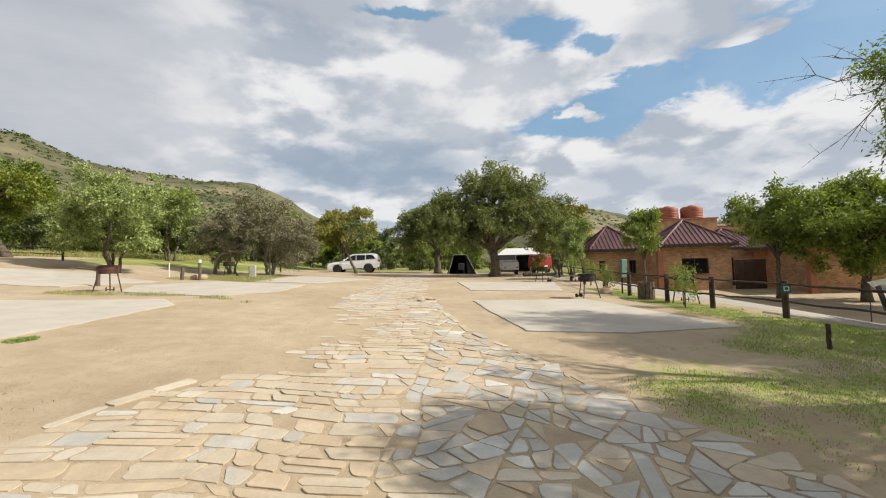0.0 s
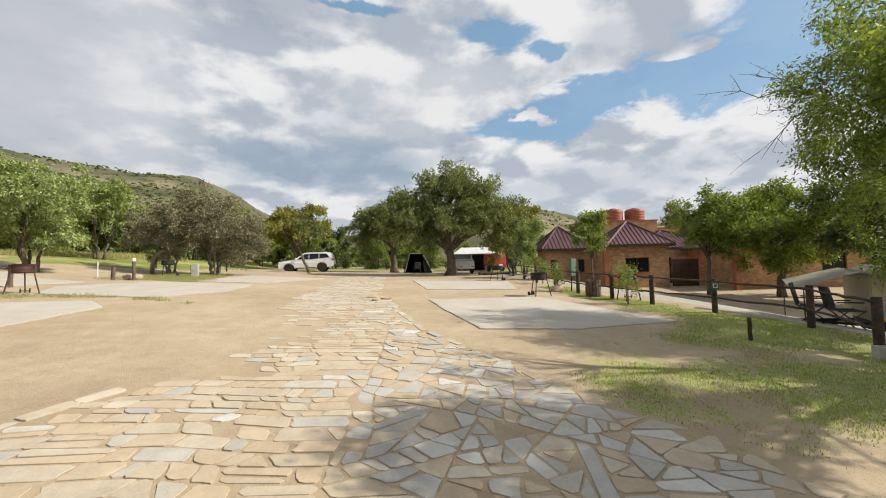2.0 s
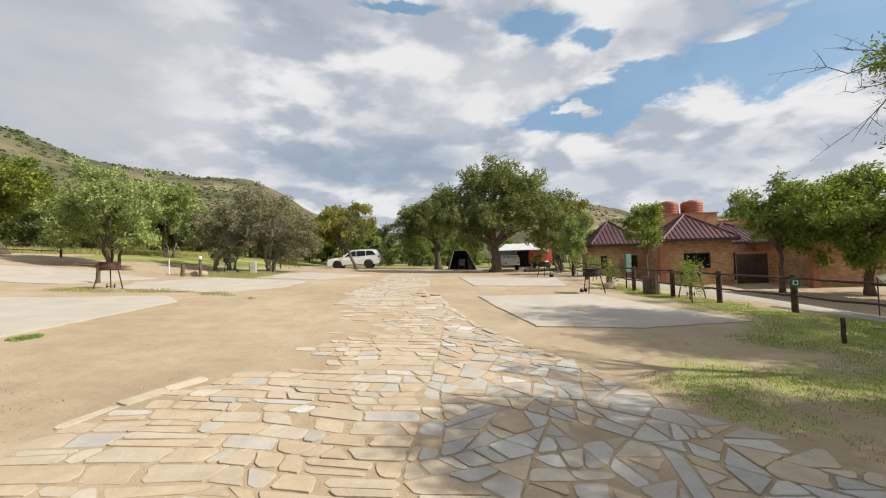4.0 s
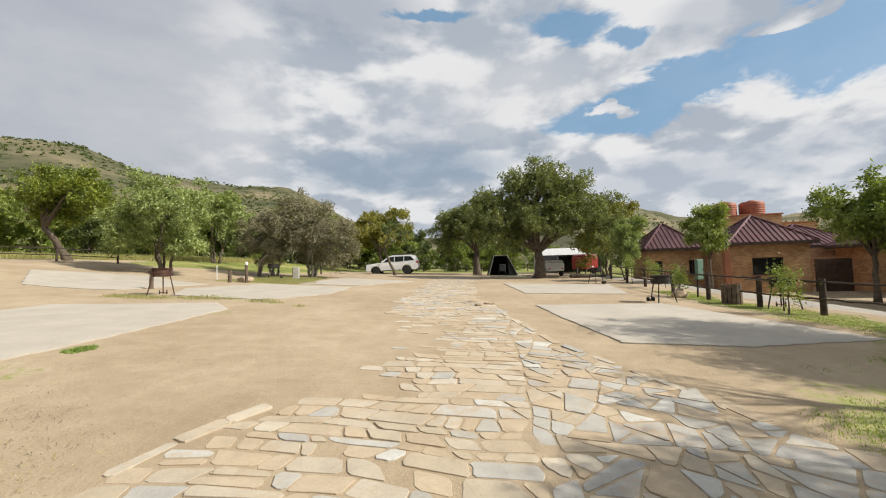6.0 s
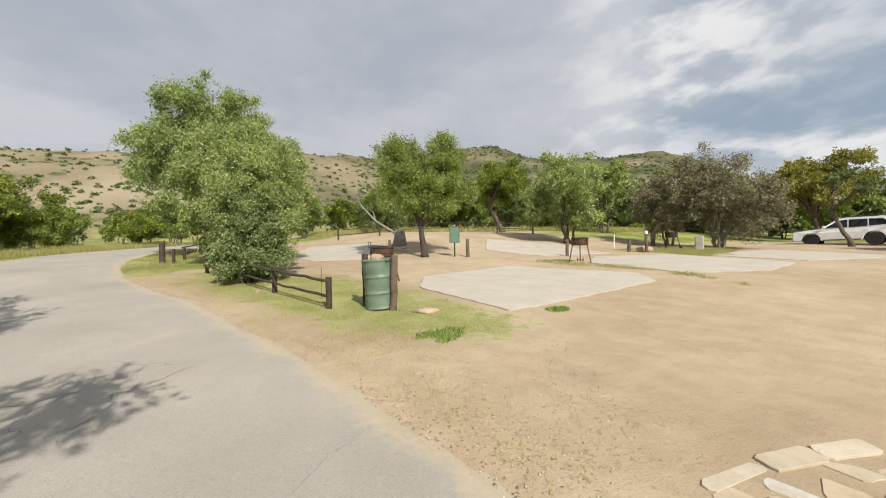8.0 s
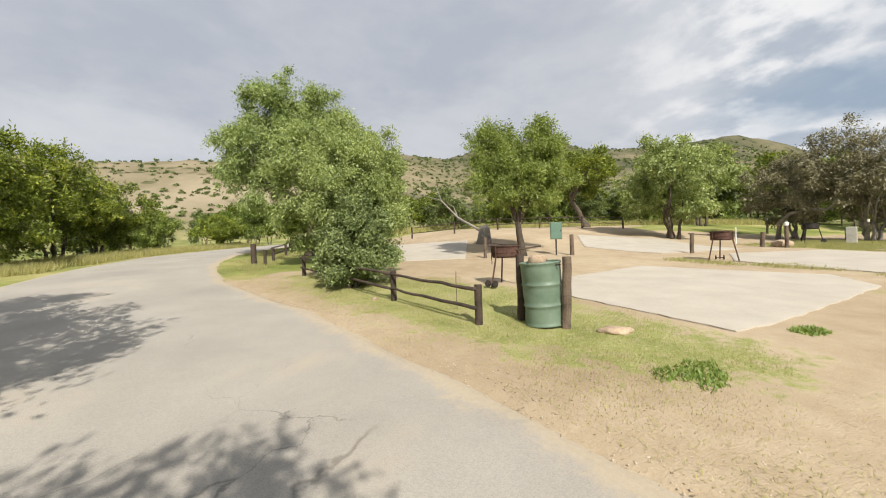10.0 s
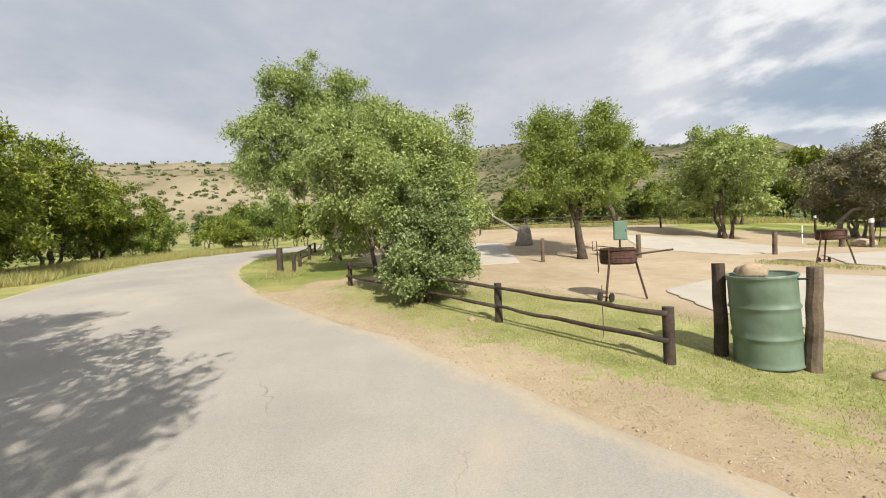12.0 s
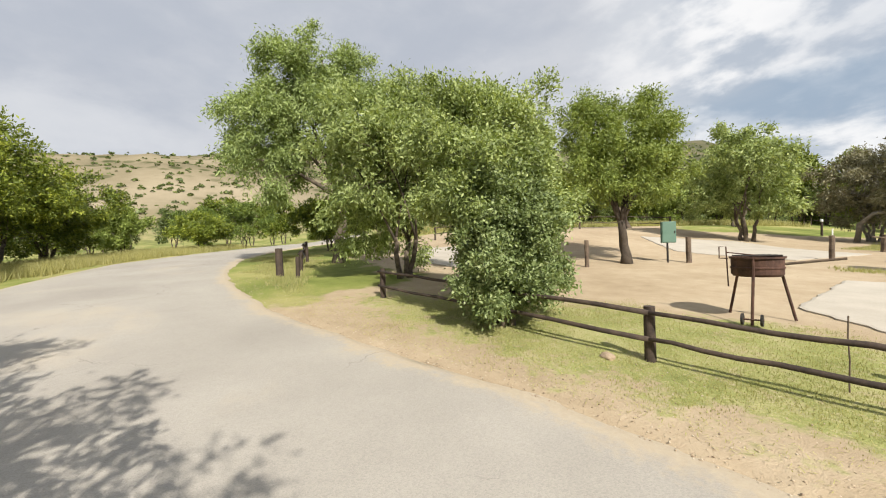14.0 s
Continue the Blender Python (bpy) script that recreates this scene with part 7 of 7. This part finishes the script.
# ---- crazy-paved path ----
def flagstone_material(name, stops):
    m, nt, b = material(name)
    v = place(nt)
    info = nt.nodes.new("ShaderNodeObjectInfo")
    geo = nt.nodes.new("ShaderNodeNewGeometry")
    r = mth(nt, "FRACT", mth(nt, "ADD", info.outputs["Random"], mth(nt, "MULTIPLY", geo.outputs["Random Per Island"], 7.31)))
    tone = ramp(nt, r, stops)
    a = noisy(nt, v, 3.2, 6, 0.65)
    f = noisy(nt, v, 38, 4, 0.65)
    col = mixc(nt, 1.0, tone, ramp(nt, mth(nt, "ADD", mth(nt, "MULTIPLY", a, 0.7), mth(nt, "MULTIPLY", f, 0.3)), [(0.32, (0.80, 0.78, 0.76)), (0.66, (1.14, 1.12, 1.08))]), "MULTIPLY")
    # iron stains inside a slab, and blown sand lying on it
    stain = smooth(nt, noisy(nt, v, 6.5, 6, 0.7, 0.8), 0.56, 0.72)
    col = mixc(nt, mth(nt, "MULTIPLY", stain, 0.35), col, (0.30, 0.215, 0.14))
    dust = smooth(nt, mth(nt, "ADD", mth(nt, "MULTIPLY", noisy(nt, v, 1.3, 5, 0.6, 0.5), 0.7), mth(nt, "MULTIPLY", noisy(nt, v, 11, 5, 0.7), 0.3)), 0.50, 0.64)
    col = mixc(nt, mth(nt, "MULTIPLY", dust, 0.75), col, (0.43, 0.325, 0.215))
    nt.links.new(col, b.inputs["Base Color"])
    b.inputs["Roughness"].default_value = 0.85
    bump(nt, b, mth(nt, "ADD", a, mth(nt, "MULTIPLY", f, 0.5)), 0.5, 0.014)
    return m


FLAG_TAN = flagstone_material("tan_sandstone_flag", [(0.0, (0.415, 0.33, 0.23)), (0.25, (0.465, 0.378, 0.272)), (0.5, (0.42, 0.352, 0.262)), (0.75, (0.45, 0.392, 0.308)), (1.0, (0.51, 0.457, 0.377))])
FLAG_GREY = flagstone_material("grey_sandstone_flag", [(0.0, (0.36, 0.345, 0.31)), (0.3, (0.42, 0.40, 0.36)), (0.6, (0.37, 0.36, 0.34)), (0.85, (0.46, 0.45, 0.42)), (1.0, (0.54, 0.53, 0.50))])
PATH_L = [(2.2, -3.3), (2.6, -3.4), (3.0, -3.42), (3.5, -3.33), (4.0, -3.14), (4.5, -2.88), (5.4, -2.5), (6.0, -2.45), (6.8, -2.1), (7.4, -2.55), (9.4, -2.85), (11.3, -3.3), (13.0, -3.5), (18.4, -3.6), (25.0, -3.6), (32.0, -3.2)]
PATH_R = [(2.2, 3.2), (2.6, 2.88), (2.85, 2.62), (3.27, 2.42), (3.75, 2.2), (4.15, 2.0), (4.56, 1.68), (5.2, 1.54), (6.0, 1.2), (7.7, 0.42), (9.7, 0.04), (10.3, -0.1), (13.3, -0.46), (15.7, -0.8), (22.0, -1.0), (32.0, -0.5)]


def path_edges(y):
    l, r = np.array(PATH_L), np.array(PATH_R)
    return float(np.interp(y, l[:, 0], l[:, 1])), float(np.interp(y, r[:, 0], r[:, 1]))


def bend(p):
    """Lets the courses drift and turn, as a mason lays them by eye."""
    v = noise.noise_vector(Vector((p[0] * 0.42, p[1] * 0.42, 3.3)))
    w = noise.noise_vector(Vector((p[0] * 1.5, p[1] * 1.5, 9.1)))
    return np.array((p[0] + 0.20 * v.x + 0.07 * w.x, p[1] + 0.22 * v.y + 0.07 * w.y))


def clip(poly, q, n):
    """The part of a convex outline on the side of q that n points away from."""
    out = []
    for k in range(len(poly)):
        a, b = poly[k - 1], poly[k]
        da, db = float(np.dot(a - q, n)), float(np.dot(b - q, n))
        if (da < 0) != (db < 0):
            out.append(a + (b - a) * (da / (da - db)))
        if db < 0:
            out.append(b)
    return out


def area(poly):
    return 0.5 * sum(poly[k - 1][0] * poly[k][1] - poly[k][0] * poly[k - 1][1] for k in range(len(poly)))


SEAM_Q, SEAM_N = np.array((-0.55, 2.5)), np.array((0.998, -0.06))


def course_cells(rnd):
    """Slabs laid in loose courses on the sunny side, some split across or askew."""
    cells = []
    y = 1.95
    while y < 30.5:
        k = 1.0 if y < 9 else 1.4
        dep = rnd.choice((0.13, 0.17, 0.20, 0.22, 0.25)) * k
        xl, xr = path_edges(y)
        x = xl - 0.7 + rnd.uniform(0, 0.4)
        skew = rnd.uniform(-0.05, 0.05)
        while x < min(xr, 0.9 if y < 10 else 9) + 0.5:
            w = rnd.choice((0.16, 0.26, 0.34, 0.42, 0.46, 0.54)) * rnd.uniform(0.85, 1.15) * k
            nxt = rnd.uniform(-0.07, 0.07)
            q = [np.array(c) for c in ((x - skew, y), (x + w - nxt, y), (x + w + nxt, y + dep), (x + skew, y + dep))]
            skew = nxt
            sets = [q]
            if w > 0.36 and rnd.random() < 0.4:
                u, t = rnd.uniform(0.25, 0.75), rnd.uniform(0.25, 0.75)
                a, b = q[0] + (q[1] - q[0]) * u, q[3] + (q[2] - q[3]) * t
                sets = [[q[0], a, b, q[3]], [a, q[1], q[2], b]]
            elif w > 0.4 and dep > 0.19 * k and rnd.random() < 0.3:
                a, b = q[0] + (q[3] - q[0]) * rnd.uniform(0.35, 0.65), q[1] + (q[2] - q[1]) * rnd.uniform(0.35, 0.65)
                sets = [[q[0], q[1], b, a], [a, b, q[2], q[3]]]
            for c in sets:
                g = rnd.uniform(0.006, 0.016)
                cen = sum(c) / len(c)
                full = c
                for i in range(4):
                    e = full[(i + 1) % 4] - full[i]
                    nrm = np.array((e[1], -e[0])) / (np.hypot(*e) + 1e-9)
                    c = clip(c, full[i] - nrm * g * rnd.uniform(0.5, 1.7), nrm)
                if y < 10.5:
                    c = clip(c, SEAM_Q, SEAM_N)
                if rnd.random() < 0.45 and len(c) > 3:
                    turn = rnd.uniform(0, 2 * math.pi)
                    nrm = np.array((math.cos(turn), math.sin(turn)))
                    far = max(float(np.dot(p - cen, nrm)) for p in c)
                    c = clip(c, cen + nrm * far * rnd.uniform(0.72, 0.9), nrm)
                if len(c) > 2:
                    cells.append(c)
            x += w
        y += dep
    return cells


def crazy_cells(rnd):
    """Broken slabs on the shaded side: a field split again and again along random lines."""
    cells = []
    todo = [[np.array(c) for c in ((-1.2, 1.9), (3.7, 1.9), (3.7, 10.9), (-1.2, 10.9))]]
    while todo:
        poly = todo.pop()
        size = abs(area(poly))
        if size < rnd.choice((0.045, 0.07, 0.09, 0.12, 0.16)):
            full = poly
            g = rnd.uniform(0.004, 0.013)
            for i in range(len(full)):
                e = full[(i + 1) % len(full)] - full[i]
                if np.hypot(*e) < 1e-4 or len(poly) < 3:
                    continue
                n = np.array((e[1], -e[0])) / np.hypot(*e)
                poly = clip(poly, full[i] - n * g * rnd.uniform(0.5, 2.2), n)
            if len(poly) > 2:
                poly = clip(poly, SEAM_Q + SEAM_N * 0.02, -SEAM_N)
            if len(poly) > 2:
                cells.append(poly)
            continue
        cen = sum(poly) / len(poly)
        spread = np.array(poly) - cen
        long_way = np.linalg.eigh(spread.T @ spread)[1][:, 1]
        turn = rnd.gauss(0, 0.32)
        c, q = math.cos(turn), math.sin(turn)
        n = np.array((long_way[0] * c - long_way[1] * q, long_way[0] * q + long_way[1] * c))
        reach = max(abs(float(np.dot(p - cen, n))) for p in poly)
        at = cen + n * reach * rnd.uniform(-0.28, 0.28)
        todo += [h for h in (clip(poly, at, n), clip(poly, at, -n)) if len(h) > 2 and abs(area(h)) > 0.006]
    return cells


def edge_cells(rnd):
    """Long narrow slabs set end to end along both rims of the path."""
    cells = []
    for line, y0, y1, side in ((PATH_R, 4.7, 12.0, 1), (PATH_L, 3.3, 4.5, -1)):
        y = y0
        while y < y1:
            L = rnd.uniform(0.35, 0.75)
            w = rnd.uniform(0.10, 0.2)
            l = np.array(line)
            a = np.array((np.interp(y, l[:, 0], l[:, 1]), y))
            b = np.array((np.interp(y + L, l[:, 0], l[:, 1]), y + L))
            d = (b - a) / np.hypot(*(b - a))
            n = np.array((d[1], -d[0])) * side
            a, b = a + d * 0.015 + n * rnd.uniform(-0.02, 0.02), b - d * 0.015 + n * rnd.uniform(-0.02, 0.02)
            q = [a, a + n * w * rnd.uniform(0.8, 1.1), b + n * w * rnd.uniform(0.8, 1.1), b]
            cells.append(q if area(q) > 0 else q[::-1])
            y += L * abs(d[1])
            if rnd.random() < 0.4:
                y += rnd.uniform(0.1, 0.5)
    return cells


def roughen(rnd, poly):
    """Knocks off the corners of a slab and wavers its sides."""
    out = []
    n = len(poly)
    cen = sum(poly) / n
    for k in range(n):
        a, b, c = poly[k - 1], poly[k], poly[(k + 1) % n]
        la, lc = np.hypot(*(a - b)), np.hypot(*(c - b))
        if min(la, lc) < 0.05:
            out.append(b + (cen - b) * 0.04)
        else:
            out.append(b + (a - b) * rnd.uniform(0.012, 0.045) / la)
            out.append(b + (c - b) * rnd.uniform(0.012, 0.045) / lc)
        if lc > 0.16:
            m = b + (c - b) * rnd.uniform(0.35, 0.65)
            out.append(m + (cen - m) * rnd.uniform(-0.03, 0.07))
    return out


def flag_geo(poly, lift, tilt):
    cx, cy = sum(poly) / len(poly)
    zc = gzf(cx, cy)

    def hh(p, extra):
        return gzf(p[0], p[1]) + extra + tilt[0] * (p[0] - cx) + tilt[1] * (p[1] - cy)
    n = len(poly)
    low = [(p[0], p[1], hh(p, lift) - 0.06) for p in poly]
    rim = [(p[0], p[1], hh(p, lift) - 0.003) for p in poly]
    top = [(cx + (p[0] - cx) * 0.98, cy + (p[1] - cy) * 0.98, hh(p, lift)) for p in poly]
    faces = []
    for i in range(n):
        k = (i + 1) % n
        faces.append((i, k, n + k, n + i))
        faces.append((n + i, n + k, 2 * n + k, 2 * n + i))
    faces.append(tuple(range(2 * n, 3 * n)))
    return low + rim + top, faces, (cx, cy, zc)


def paved_path():
    rnd = random.Random(77)
    path = thing("stone_path", pose(0, 0, 0), "crazy-paved sandstone path half buried in sand", "path", kind="structure")
    rest = {"tan": ([], []), "grey": ([], [])}
    mats = {"tan": FLAG_TAN, "grey": FLAG_GREY}
    cells = [(c, 0) for c in course_cells(rnd)] + [(c, 1) for c in crazy_cells(rnd)]
    cells.sort(key=lambda c: float(sum(p[1] for p in c[0])) / len(c[0]))
    cells += [(c, 2) for c in edge_cells(rnd)]
    single = 0
    for cell, zone in cells:
        cx, cy = sum(cell) / len(cell)
        if zone < 2:
            if abs(area(cell)) < 0.011:
                continue
            cell = [bend(p) for p in cell]
            cx, cy = sum(cell) / len(cell)
            xl, xr = path_edges(cy)
            if cx < xl + 0.1 or cx > xr + 0.02 or cy < 2.26:
                continue
            sandy = noise.noise(Vector((cx * 0.55, cy * 0.55, 12.0)))
            bury = sandy > (0.36 if cy < 10 else 0.5) or (cx - xl < 0.8 and 4.8 < cy < 11 and sandy > -0.15) or (-2.75 < cx < -1.35 and 6.6 < cy < 9.2) or rnd.random() < 0.03
            if bury and rnd.random() < 0.8:
                continue
        poly = roughen(rnd, cell)
        lift = rnd.uniform(0.004, 0.012) if zone < 2 else rnd.uniform(0.008, 0.022)
        v, f, c = flag_geo(poly, lift, (rnd.uniform(-0.018, 0.018), rnd.uniform(-0.018, 0.018)))
        # stones differ; extra grey ones also put the shaded side's skylit tone into colour
        kind = "grey" if rnd.random() < (0.16, 0.55, 0.25)[zone] else "tan"
        if single < 290 and cy < 6.2 and zone < 2:
            single += 1
            me = bpy.data.meshes.new("flagstone")
            me.from_pydata([(a - c[0], b - c[1], d - c[2]) for a, b, d in v], [], f)
            me.materials.append(mats[kind])
            ob = new("flagstone", me)
            ob.parent = path
            ob.location = c
        else:
            vs, fs = rest[kind]
            o = len(vs)
            vs += v
            fs += [tuple(i + o for i in q) for q in f]
    for kind, (vs, fs) in rest.items():
        me = bpy.data.meshes.new("paving")
        me.from_pydata(vs, [], fs)
        me.materials.append(mats[kind])
        ob = new("paving", me)
        ob.parent = path
        tagged(ob, kind="stuff")


paved_path()
